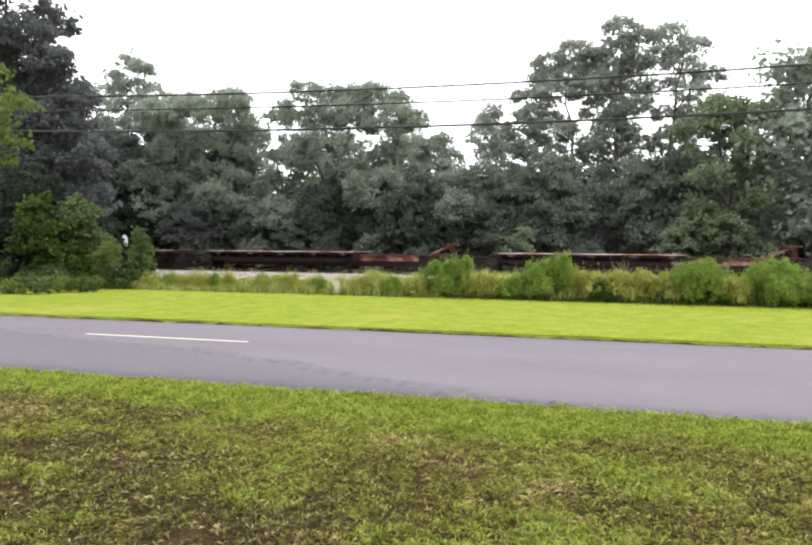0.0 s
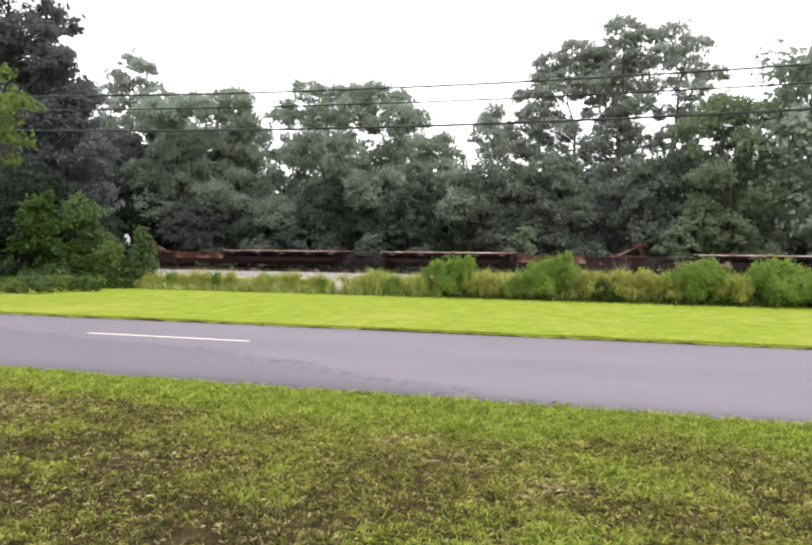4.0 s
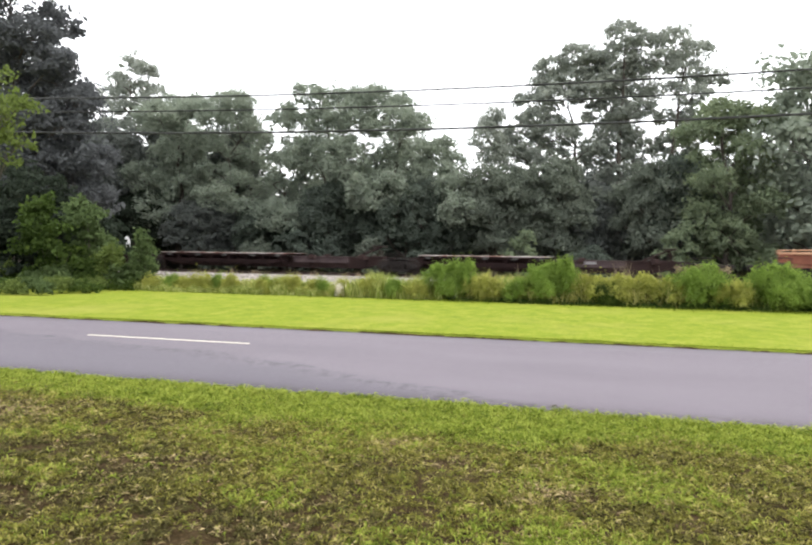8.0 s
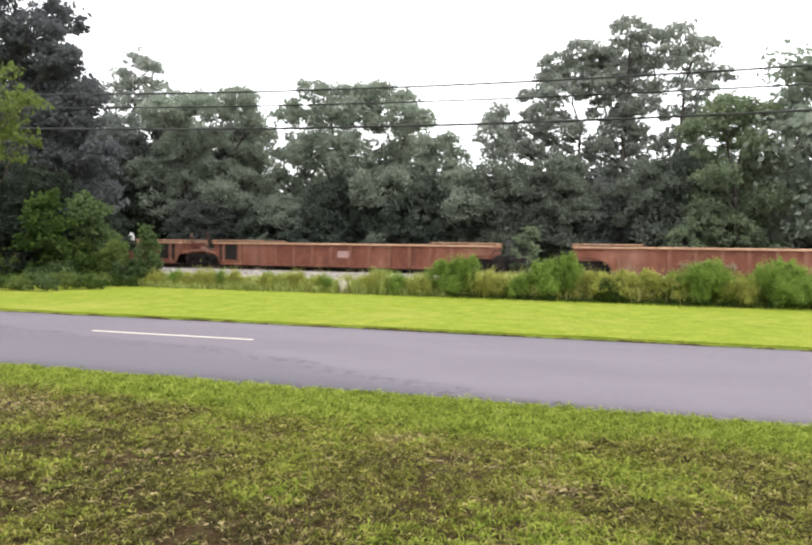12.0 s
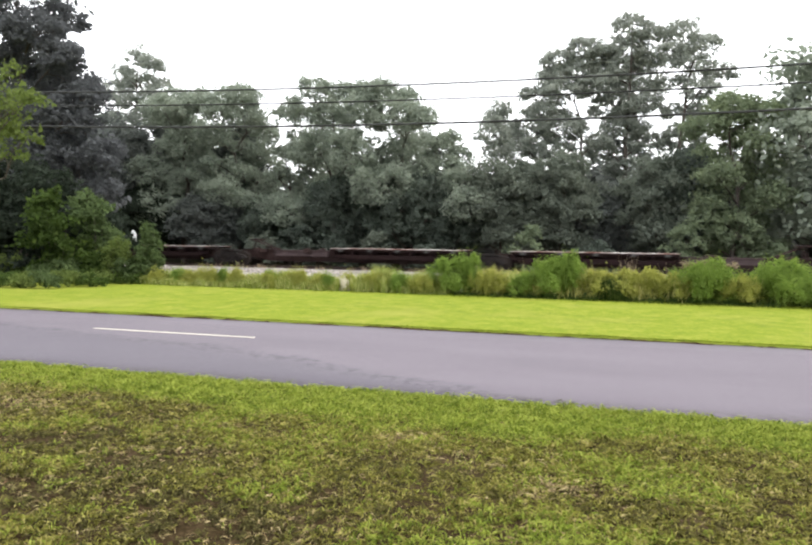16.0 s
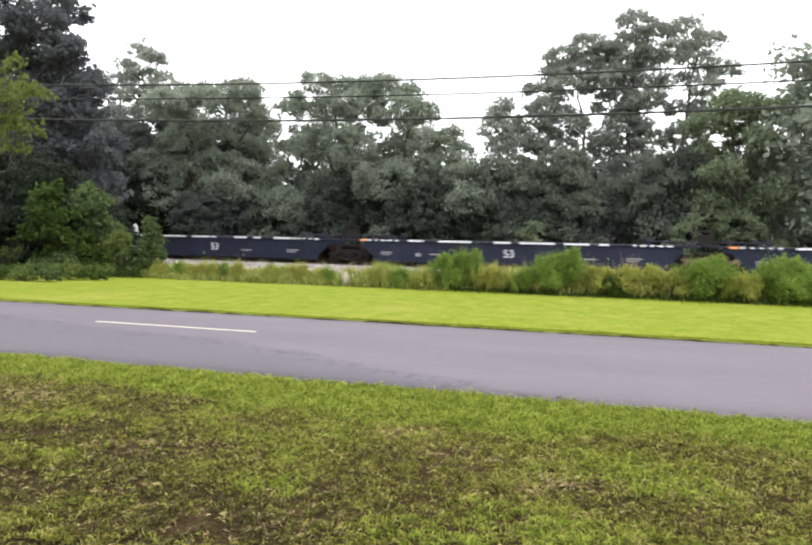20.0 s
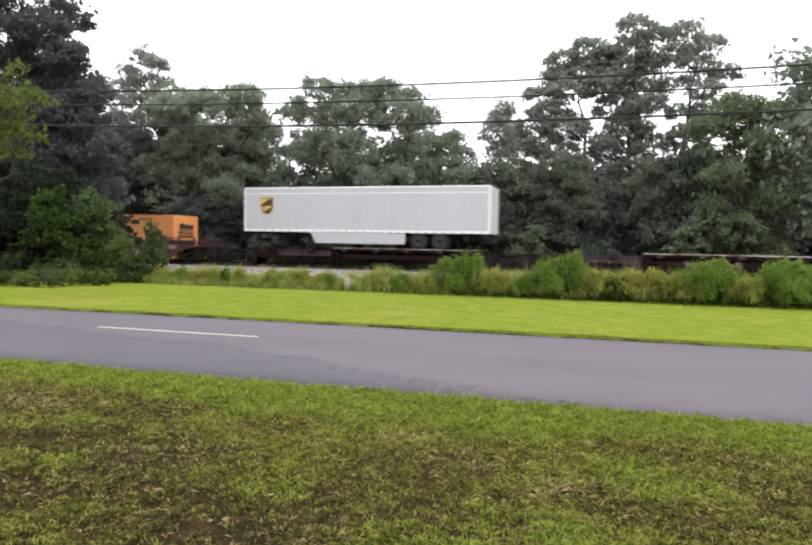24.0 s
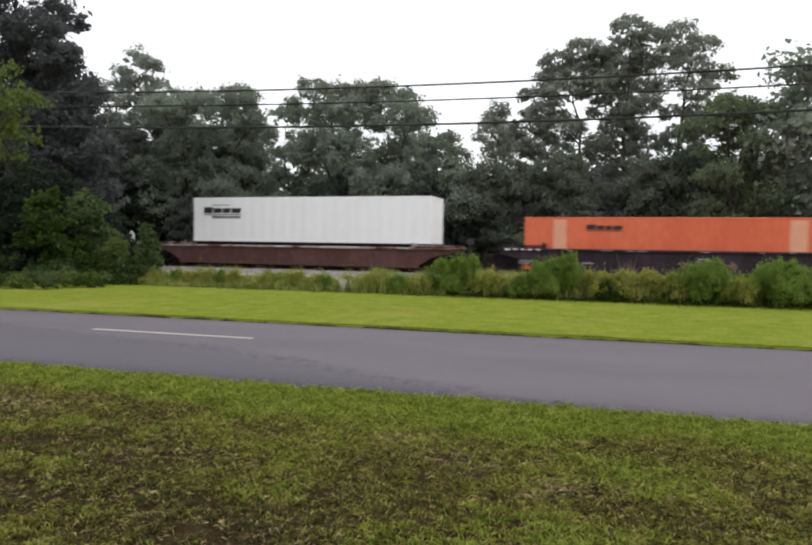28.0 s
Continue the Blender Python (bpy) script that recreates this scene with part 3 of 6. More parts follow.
def build_track():
    bed = thing("railway_track", "single railway track on pale grey ballast", "railway track", kind="structure")
    xs = np.concatenate([np.linspace(-830, -50, 30)[:-1], np.arange(-50, 30, 0.5), np.linspace(30, 830, 30)])
    prof = [(28.6, -0.32), (30.0, -0.17), (32.4, -0.11), (35.8, -0.08), (36.4, -0.07), (37.2, -0.06), (38.8, -0.06), (39.6, -0.07), (40.6, -0.2), (41.6, -0.34)]
    r = np.random.RandomState(8)
    k = len(prof)
    v = [(x, y + r.normal() * 0.06, z + r.normal() * 0.015) for x in xs for y, z in prof]
    f = [(i * k + j, (i + 1) * k + j, (i + 1) * k + j + 1, i * k + j + 1) for i in range(len(xs) - 1) for j in range(k - 1)]
    part("ballast_bed", array_mesh("ballast_bed", v, f, M_ballast), bed, "pale grey gravel ballast")
    # loose stones where the weeds leave the shoulder open to view
    n = 7000
    cx, cy = r.uniform(-34, 8, n), 31.0 + 6.0 * r.beta(2.2, 1.6, n)
    cz = np.interp(cy, [p[0] for p in prof], [p[1] for p in prof]) + 0.01
    s = r.uniform(0.03, 0.075, n)
    unit = np.array([(1, 0, 0), (0, 1, 0), (-1, 0, 0), (0, -1, 0), (0, 0, 1), (0, 0, -0.6)], float)
    tri = np.array([(0, 1, 4), (1, 2, 4), (2, 3, 4), (3, 0, 4), (1, 0, 5), (2, 1, 5), (3, 2, 5), (0, 3, 5)])
    vs = unit[None] * s[:, None, None] * r.uniform(0.6, 1.3, (n, 6, 1)) + np.stack([cx, cy, cz], 1)[:, None]
    fs = tri[None] + np.arange(n)[:, None, None] * 6
    tagged(part("loose_stones", array_mesh("loose_stones", vs.reshape(-1, 3), fs.reshape(-1, 3), M_stone), bed, "pale crushed ballast stones"), kind="stuff")
    for y in (TRACK_Y - 0.752, TRACK_Y + 0.752):
        g = Geo()
        g.box(-830, 830, -0.036, 0.036, -0.045, 0.0, 0.01)
        g.box(-830, 830, -0.009, 0.009, -0.14, -0.04)
        g.box(-830, 830, -0.075, 0.075, -0.16, -0.135)
        part("rail", g.mesh("rail", M_rail), bed, "rust-brown steel rail", (0, y, RAIL_TOP))
    tie = Geo().box(-0.115, 0.115, -1.3, 1.3, -0.17, 0.0).mesh("sleeper", M_tie)
    for i in range(150):
        part("sleeper", tie, bed, "", (-50 + 0.55 * i, TRACK_Y + r.normal() * 0.02, -0.045))


build_ground()
build_road()
build_track()


def build_house():
    """The house whose yard this is: a plain front close behind the camera."""
    h = thing("house", "plain pale-sided single-storey house facing the road", "house", loc=(-1.0, -2.2, 0))
    g = Geo()
    for i in range(22):
        z = -0.05 + 0.15 * i
        g.box(-9, 7, -0.2 + 0.0, 0.0 - 0.012 * (i % 2), z, z + 0.15)
    part("front_wall", g.mesh("front_wall", M_siding), h)
    part("side_wall", Geo().box(-9, -8.8, -7.5, -0.2, -0.05, 3.25).mesh("side_wall", M_siding), h)
    part("side_wall", Geo().box(6.8, 7, -7.5, -0.2, -0.05, 3.25).mesh("side_wall", M_siding), h)
    part("rear_wall", Geo().box(-9, 7, -7.7, -7.5, -0.05, 3.25).mesh("rear_wall", M_siding), h)
    ro = Geo().add([(-9.4, 0.6, 3.2), (7.4, 0.6, 3.2), (7.4, -3.9, 5.2), (-9.4, -3.9, 5.2), (-9.4, -8.4, 3.2), (7.4, -8.4, 3.2),
                    (-9.4, 0.6, 3.05), (7.4, 0.6, 3.05), (7.4, -8.4, 3.05), (-9.4, -8.4, 3.05)],
                   [(0, 1, 2, 3), (3, 2, 5, 4), (6, 7, 1, 0), (9, 8, 5, 4), (6, 9, 8, 7), (0, 3, 4, 9, 6), (1, 7, 8, 5, 2)])
    part("roof", ro.mesh("roof", M_shingle), h)


build_house()


# ---------------------------------------------------------------- trees
def unit_vectors(rng, n, low=-1.0):
    z, a = rng.uniform(low, 1.0, n), rng.uniform(0, 2 * np.pi, n)
    q = np.sqrt(np.clip(1 - z * z, 0, 1))
    return np.stack([q * np.cos(a), q * np.sin(a), z], 1)


def clump_places(rng, lobes, clump, cover):
    """Leaf clumps on the skin of a crown's lobes (x, y, z, rx, ry, rz); those buried in another lobe fall away."""
    lobes = np.array(lobes, float)
    out = []
    for i, (cx, cy, cz, rx, ry, rz) in enumerate(lobes):
        area = 4 * math.pi * (rx * ry + rx * rz + ry * rz) / 3
        d = unit_vectors(rng, max(5, int(cover * area / (math.pi * clump * clump))), -0.75)
        p = np.array([cx, cy, cz]) + d * np.array([rx, ry, rz]) * rng.uniform(0.66, 1.08, (len(d), 1))
        keep = np.ones(len(p), bool)
        for j, q in enumerate(lobes):
            if j != i:
                keep &= (((p - q[:3]) / q[3:]) ** 2).sum(1) > 0.32
        out.append(p[keep])
    c = np.concatenate(out)
    return c, clump * rng.choice([0.55, 0.8, 1.0, 1.3], len(c)) * rng.uniform(0.85, 1.15, len(c))


def clump_leaves(rng, name, centres, radii, leaf, mat, fill=1.1, flat=0.62, long=1.7, up=0.3, behind=0.0, stray=0.62):
    """Each clump is a ragged dome of leaves that face up and outward; clumps on the side away from the road carry fewer, larger leaves."""
    away = centres[:, 1] > behind
    n = np.maximum(5, (fill * 1.6 * math.pi * radii ** 2 / (0.5 * long * leaf * leaf) * np.where(away, 0.22, 1.0))).astype(int)
    k = np.repeat(np.arange(len(n)), n)
    d = unit_vectors(rng, len(k), -0.55)
    wave = 1 + 0.3 * np.sin(d[:, 0] * 5 + k) * np.cos(d[:, 1] * 6 + 2.0 * k) * np.sin(d[:, 2] * 4 + 1.7 * k)
    r = radii[k] * (0.25 + 0.9 * np.sqrt(rng.uniform(0, 1, len(k)))) * wave
    r *= np.where(rng.uniform(0, 1, len(k)) < 0.16, rng.uniform(1.15, 1.75, len(k)), 1.0)
    form = rng.uniform(0.7, 1.35, (len(n), 3)) * np.array([1, 1, flat])
    p = centres[k] + d * r[:, None] * form[k]
    ok = p[:, 2] > 0.03
    size = leaf * np.where(away[k], 1.9, 1.0)
    return leaves(name, p[ok], size[ok], mat, rng, up=up, long=long, outward=(d * 0.6)[ok], stray=stray)


def auto_lobes(rng, height, low, rx, ry, n, share=(0.32, 0.5)):
    """Lobes of an uneven egg-shaped crown."""
    out = []
    for i in range(n):
        u = (i + 0.5) / n
        wide = math.sqrt(max(0.08, 1 - abs((u - 0.42) / 0.64) ** 2.4))
        r = rx * rng.uniform(*share)
        a = i * 2.399 + rng.uniform(-0.5, 0.5)
        ring = max(0.0, wide - r / rx * 0.8) * rng.uniform(0.7, 1.1)
        z = low + r * 0.6 + u * (height - low - r * 1.3)
        out.append((ring * rx * math.cos(a), ring * ry * math.sin(a), z, r, r * 0.9, r * rng.uniform(0.6, 0.85)))
    return out


def tree(x, y, height, crown_low, rx, mat, label, seed, n_lobes=13, clump=0.4, cover=1.15, leaf=0.125, fill=1.0, flat=0.9, lobes=(), deep=1.6,
         name="tree", trunk_r=None, lean=0.0, group="woodland trees"):
    """Tapered trunk, curved limbs to every lobe, twigs, and a crown of leaf clumps with gaps.
    lobes: (x, z, half-width, half-height), x along the railway; without them the crown is an uneven egg."""
    rng = np.random.RandomState(seed)
    base = float(ground_z(np.array(y)))
    t = thing(name, label, "tree", group, (x, y, base))
    if lobes:
        body = [(lx - x, rng.uniform(-deep, deep), lz - base, w, 0.85 * w, h) for lx, lz, w, h in lobes]
    else:
        body = auto_lobes(rng, height, crown_low, rx, rx * 0.85, n_lobes)
    tr = trunk_r or 0.013 * height + 0.03
    n = 8
    path = [Vector((rng.normal() * 0.045 * i + lean * i / n, rng.normal() * 0.045 * i, height * 0.88 * i / n)) for i in range(n + 1)]
    path[0] = Vector((0, 0, -0.1))
    g = Geo().pipe(path, [tr * (1 - 0.82 * i / n) * (1.35 if i == 0 else 1) for i in range(n + 1)], 9)
    part("trunk", g.mesh("trunk", M_bark), t, "dark rough bark")
    centres, radii = clump_places(rng, body, clump, cover)
    g = Geo()
    for bx, by, bz, w, _, h in body:
        c = Vector((bx, by, bz))
        at = max(0.12, min(0.97, (bz - 0.55 * math.hypot(bx, by) - 0.3 * h) / (height * 0.88)))
        i = min(n - 1, int(at * n))
        p = path[i].lerp(path[i + 1], at * n - i)
        r0 = min(tr * (1 - 0.8 * at) * 0.62, 0.03 + 0.035 * w)
        mid = p.lerp(c, 0.55) + Vector((rng.normal() * 0.15, rng.normal() * 0.15, 0.12 * (c - p).length * rng.uniform(-0.4, 0.8)))
        g.pipe([p, p.lerp(mid, 0.5) + Vector((0, 0, 0.05)), mid, c], [r0, r0 * 0.8, r0 * 0.62, r0 * 0.34], 5)
        near = ((centres - np.array(c)) ** 2).sum(1) < (1.3 * w) ** 2
        pick = centres[near][:: max(1, int(near.sum() / 9))]
        for e in pick:
            e = Vector(e)
            f = mid.lerp(c, rng.uniform(0.3, 1.0))
            g.pipe([f, f.lerp(e, 0.5) + Vector((0, 0, 0.12)), e], [r0 * 0.3, r0 * 0.2, 0.008], 4)
    part("branchwork", g.mesh("branchwork", M_bark), t, "bare dark limbs and twigs")
    part("crown", clump_leaves(rng, "crown", centres, radii, leaf, mat, fill, flat, behind=0.45 * (deep if lobes else rx)), t)
    return t


def build_trees():
    oak, dense, tall, fresh = ("broad green oak with a dense leafy crown beside the railway", "dark dense leafy tree at the edge of the woods",
                               "tall slender tree with an open airy crown", "lighter green leafy tree at the woodland edge")
    # tall trees behind the left end of the front rank
    tree(-46, 45.5, 13, 0.6, 5.2, M_leaf_f, dense, 11, clump=0.9, leaf=0.26)
    tree(-40.6, 46, 12.4, 2.4, 4.2, M_leaf_f, dense, 12, cover=1.40, clump=0.5, leaf=0.17)
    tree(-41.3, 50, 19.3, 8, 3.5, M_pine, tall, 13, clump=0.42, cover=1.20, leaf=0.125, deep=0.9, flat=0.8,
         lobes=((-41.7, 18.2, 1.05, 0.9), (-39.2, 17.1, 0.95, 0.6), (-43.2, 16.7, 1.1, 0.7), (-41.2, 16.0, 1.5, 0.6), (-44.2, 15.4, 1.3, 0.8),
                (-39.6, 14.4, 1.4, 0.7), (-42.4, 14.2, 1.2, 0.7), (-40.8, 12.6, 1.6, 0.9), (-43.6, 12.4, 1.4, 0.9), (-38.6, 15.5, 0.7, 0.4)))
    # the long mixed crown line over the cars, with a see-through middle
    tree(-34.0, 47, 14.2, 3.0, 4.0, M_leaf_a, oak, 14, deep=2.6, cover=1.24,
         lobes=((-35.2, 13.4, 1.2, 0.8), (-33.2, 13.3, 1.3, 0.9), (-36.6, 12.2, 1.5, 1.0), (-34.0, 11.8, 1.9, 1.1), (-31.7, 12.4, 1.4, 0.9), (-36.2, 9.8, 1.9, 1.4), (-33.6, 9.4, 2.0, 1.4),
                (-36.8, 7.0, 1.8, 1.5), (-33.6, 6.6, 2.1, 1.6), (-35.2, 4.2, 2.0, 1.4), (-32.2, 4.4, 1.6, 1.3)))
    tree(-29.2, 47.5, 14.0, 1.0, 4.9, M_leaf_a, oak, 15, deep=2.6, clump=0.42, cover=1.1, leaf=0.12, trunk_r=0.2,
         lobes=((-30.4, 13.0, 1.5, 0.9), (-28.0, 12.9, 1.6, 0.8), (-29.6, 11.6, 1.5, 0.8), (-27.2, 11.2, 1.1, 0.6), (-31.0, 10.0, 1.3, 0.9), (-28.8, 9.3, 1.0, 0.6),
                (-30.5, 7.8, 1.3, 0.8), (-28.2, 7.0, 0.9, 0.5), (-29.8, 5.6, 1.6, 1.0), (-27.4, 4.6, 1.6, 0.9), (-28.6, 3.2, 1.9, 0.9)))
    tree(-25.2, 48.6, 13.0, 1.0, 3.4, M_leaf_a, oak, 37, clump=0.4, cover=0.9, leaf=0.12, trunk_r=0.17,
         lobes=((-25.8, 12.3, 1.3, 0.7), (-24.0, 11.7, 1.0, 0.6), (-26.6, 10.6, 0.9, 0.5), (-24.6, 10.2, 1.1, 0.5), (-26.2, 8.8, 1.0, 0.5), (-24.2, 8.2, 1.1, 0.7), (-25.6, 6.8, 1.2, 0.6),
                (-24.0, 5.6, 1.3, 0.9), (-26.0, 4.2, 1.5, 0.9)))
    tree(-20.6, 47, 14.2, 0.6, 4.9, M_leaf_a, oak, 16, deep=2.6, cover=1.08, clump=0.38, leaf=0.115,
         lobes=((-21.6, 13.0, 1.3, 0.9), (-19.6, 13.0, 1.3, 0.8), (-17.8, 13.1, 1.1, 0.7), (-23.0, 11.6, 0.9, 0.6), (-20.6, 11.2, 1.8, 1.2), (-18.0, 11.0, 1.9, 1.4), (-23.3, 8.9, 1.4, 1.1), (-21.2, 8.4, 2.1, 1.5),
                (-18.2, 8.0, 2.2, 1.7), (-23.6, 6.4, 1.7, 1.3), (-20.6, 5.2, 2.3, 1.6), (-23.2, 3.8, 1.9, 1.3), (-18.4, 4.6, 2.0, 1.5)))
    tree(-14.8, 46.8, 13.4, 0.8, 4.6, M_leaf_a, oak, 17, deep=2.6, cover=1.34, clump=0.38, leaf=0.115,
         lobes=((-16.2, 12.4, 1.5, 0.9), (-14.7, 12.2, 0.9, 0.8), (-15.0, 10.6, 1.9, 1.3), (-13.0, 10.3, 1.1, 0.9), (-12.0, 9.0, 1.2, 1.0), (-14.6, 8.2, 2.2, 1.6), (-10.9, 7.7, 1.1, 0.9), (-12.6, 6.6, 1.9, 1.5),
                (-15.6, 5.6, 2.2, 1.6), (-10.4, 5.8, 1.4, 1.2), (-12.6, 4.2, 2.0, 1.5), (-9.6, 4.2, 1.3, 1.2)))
    # lower rank that hangs down to the cars; canopy shade is put into its darker leaf colours
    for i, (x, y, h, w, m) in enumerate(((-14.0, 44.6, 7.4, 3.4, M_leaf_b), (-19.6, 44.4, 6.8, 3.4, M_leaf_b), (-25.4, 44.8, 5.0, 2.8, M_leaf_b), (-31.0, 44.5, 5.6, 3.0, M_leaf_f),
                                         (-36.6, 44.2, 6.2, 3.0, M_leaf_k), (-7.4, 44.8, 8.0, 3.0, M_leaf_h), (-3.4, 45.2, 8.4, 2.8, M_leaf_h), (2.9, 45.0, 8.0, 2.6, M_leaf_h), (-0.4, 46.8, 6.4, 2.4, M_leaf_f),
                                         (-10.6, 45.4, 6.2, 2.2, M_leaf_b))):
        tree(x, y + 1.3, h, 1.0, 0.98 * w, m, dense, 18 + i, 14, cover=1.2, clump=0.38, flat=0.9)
    tree(-30.7, 52.5, 13.6, 3.0, 3.0, M_leaf_a, oak, 38, 16, cover=0.72, clump=0.34, leaf=0.12, flat=1.0, trunk_r=0.16)
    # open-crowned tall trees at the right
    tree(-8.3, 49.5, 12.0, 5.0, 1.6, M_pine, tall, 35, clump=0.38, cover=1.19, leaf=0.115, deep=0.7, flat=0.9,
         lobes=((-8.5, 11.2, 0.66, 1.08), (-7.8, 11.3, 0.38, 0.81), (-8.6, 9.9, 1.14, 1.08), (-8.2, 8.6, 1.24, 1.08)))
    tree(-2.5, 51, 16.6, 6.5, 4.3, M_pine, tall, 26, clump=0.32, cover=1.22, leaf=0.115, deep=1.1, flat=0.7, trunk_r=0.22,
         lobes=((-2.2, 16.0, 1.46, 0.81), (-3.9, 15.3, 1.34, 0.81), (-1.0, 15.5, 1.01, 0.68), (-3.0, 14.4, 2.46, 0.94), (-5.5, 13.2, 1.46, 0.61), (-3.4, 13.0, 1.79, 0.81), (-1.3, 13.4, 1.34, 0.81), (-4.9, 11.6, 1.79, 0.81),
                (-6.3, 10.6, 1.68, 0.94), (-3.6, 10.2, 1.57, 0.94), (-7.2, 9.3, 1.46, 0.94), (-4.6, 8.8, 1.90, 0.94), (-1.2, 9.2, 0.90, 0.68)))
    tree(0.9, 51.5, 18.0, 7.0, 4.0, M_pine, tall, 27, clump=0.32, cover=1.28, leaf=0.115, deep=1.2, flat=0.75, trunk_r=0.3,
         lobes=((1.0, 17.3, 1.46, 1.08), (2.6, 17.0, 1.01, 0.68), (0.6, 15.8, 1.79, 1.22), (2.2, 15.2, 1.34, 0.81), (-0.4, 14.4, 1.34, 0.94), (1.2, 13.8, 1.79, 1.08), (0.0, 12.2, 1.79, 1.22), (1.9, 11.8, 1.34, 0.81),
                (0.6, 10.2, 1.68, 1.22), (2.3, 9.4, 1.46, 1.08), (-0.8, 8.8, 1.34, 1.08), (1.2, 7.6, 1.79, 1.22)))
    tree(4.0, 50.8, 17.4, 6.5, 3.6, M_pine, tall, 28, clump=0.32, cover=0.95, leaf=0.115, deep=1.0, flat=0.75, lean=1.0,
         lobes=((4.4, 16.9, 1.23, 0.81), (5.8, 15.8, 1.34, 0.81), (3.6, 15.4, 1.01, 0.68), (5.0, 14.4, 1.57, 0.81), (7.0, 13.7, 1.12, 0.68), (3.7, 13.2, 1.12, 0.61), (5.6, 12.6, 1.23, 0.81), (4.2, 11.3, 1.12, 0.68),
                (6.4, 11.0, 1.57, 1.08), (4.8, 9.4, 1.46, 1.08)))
    tree(7.3, 45.6, 11.9, 0.4, 3.3, M_leaf_e, fresh, 30, 15, cover=1.36, clump=0.38)
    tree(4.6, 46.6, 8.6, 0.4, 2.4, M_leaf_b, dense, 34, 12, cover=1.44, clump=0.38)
    tree(12.5, 45.8, 14.5, 0.4, 4.6, M_leaf_a, oak, 31, clump=0.9, leaf=0.24)
    tree(19.5, 46.5, 15.5, 0.5, 5.0, M_leaf_a, oak, 32, clump=0.9, leaf=0.26)
    # trees just behind, that fill the line between the oaks
    tree(-38.0, 53, 14.4, 2.0, 3.6, M_leaf_a, oak, 60, cover=1.00, clump=0.7, leaf=0.2)
    tree(-39.3, 54, 13.6, 2.0, 4.4, M_leaf_f, dense, 64, cover=1.5, clump=0.6, leaf=0.23)
    tree(-33.2, 54, 13.4, 2.0, 3.4, M_leaf_f, dense, 65, cover=1.2, clump=0.6, leaf=0.22)
    tree(-22.6, 53, 12.4, 2.0, 3.0, M_leaf_a, oak, 62, cover=0.72, clump=0.55, leaf=0.17)
    tree(-16.6, 54, 12.4, 2.0, 3.2, M_pine, oak, 63, cover=0.6, clump=0.5, leaf=0.17)
    # second rank, that closes the wood
    r = np.random.RandomState(77)
    for i, x in enumerate(np.arange(-58, 20, 5.2)):
        h = 7.0 if -17 < x < -8.5 else 6.4 if -33 < x < -24 else 9.4 + r.uniform(-0.8, 0.8)
        if x < -38:
            h += 3.5
        tree(float(x + r.uniform(-1, 1)), float(58 + r.uniform(-2, 3)), h, 0.8, 4.4, M_leaf_f, dense, 100 + i, 10, clump=1.0, cover=1.40, leaf=0.4)
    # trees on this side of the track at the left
    tree(-32.6, 30.0, 18.4, 2.2, 5.8, M_leaf_v, "tall spreading tree on the near side of the track, shade put into its grey leaves", 41, clump=0.36, cover=1.4, leaf=0.122, trunk_r=0.34, deep=2.4,
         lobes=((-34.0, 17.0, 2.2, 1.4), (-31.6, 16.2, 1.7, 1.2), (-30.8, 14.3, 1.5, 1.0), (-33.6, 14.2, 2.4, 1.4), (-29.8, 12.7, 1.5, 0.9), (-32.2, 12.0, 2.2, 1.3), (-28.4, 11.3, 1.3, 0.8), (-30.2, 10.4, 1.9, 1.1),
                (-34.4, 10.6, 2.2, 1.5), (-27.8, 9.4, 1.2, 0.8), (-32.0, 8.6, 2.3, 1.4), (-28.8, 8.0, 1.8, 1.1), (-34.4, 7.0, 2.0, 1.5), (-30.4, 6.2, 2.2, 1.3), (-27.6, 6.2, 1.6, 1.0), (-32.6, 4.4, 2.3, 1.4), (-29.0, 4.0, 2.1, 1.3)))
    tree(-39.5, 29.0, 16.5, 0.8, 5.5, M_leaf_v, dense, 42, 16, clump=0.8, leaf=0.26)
    tree(-16.6, 13.2, 6.0, 3.6, 3.0, M_leaf_r, "roadside tree with bright yellow-green leaves", 43, clump=0.2, cover=0.62, fill=0.75, leaf=0.075, deep=0.5, flat=0.9, trunk_r=0.09,
         name="roadside_tree", group="",
         lobes=((-14.4, 5.6, 0.26, 0.32), (-14.8, 5.2, 0.4, 0.3), (-13.95, 4.9, 0.36, 0.22), (-14.6, 4.65, 0.45, 0.26), (-15.5, 5.1, 0.6, 0.45), (-14.5, 4.2, 0.36, 0.22), (-15.4, 4.4, 0.6, 0.35),
                (-14.8, 3.7, 0.34, 0.22), (-16.4, 5.2, 0.9, 0.6), (-16.4, 4.2, 0.9, 0.6)))


build_trees()


def build_far_woods():
    """The depth of the wood: a closed canopy that keeps the floor behind the first trees in shade."""
    r = np.random.RandomState(5)
    n = 30000
    x, y = r.uniform(-85, 48, n), r.uniform(55, 84, n)
    top = 7.8 + 0.9 * smooth_noise(x * 0.35, y * 0.35, 2)
    z = 0.2 + (top - 0.2) * r.uniform(0, 1, n) ** 0.8
    m = 9000
    far = np.stack([r.uniform(-95, 60, m), r.uniform(78, 92, m), r.uniform(0.0, 4.5, m)], 1)
    tagged(new("far_thicket", leaves("far_thicket", far, 0.9, M_leaf_f, r, up=0.1)), "dark undergrowth deep in the woods", "woods", kind="stuff")
    tagged(new("far_woods", leaves("far_woods", np.stack([x, y, z], 1), 0.75, M_leaf_f, r, up=1.2)), "dim dense foliage deep in the woods", "woods", kind="stuff")


build_far_woods()


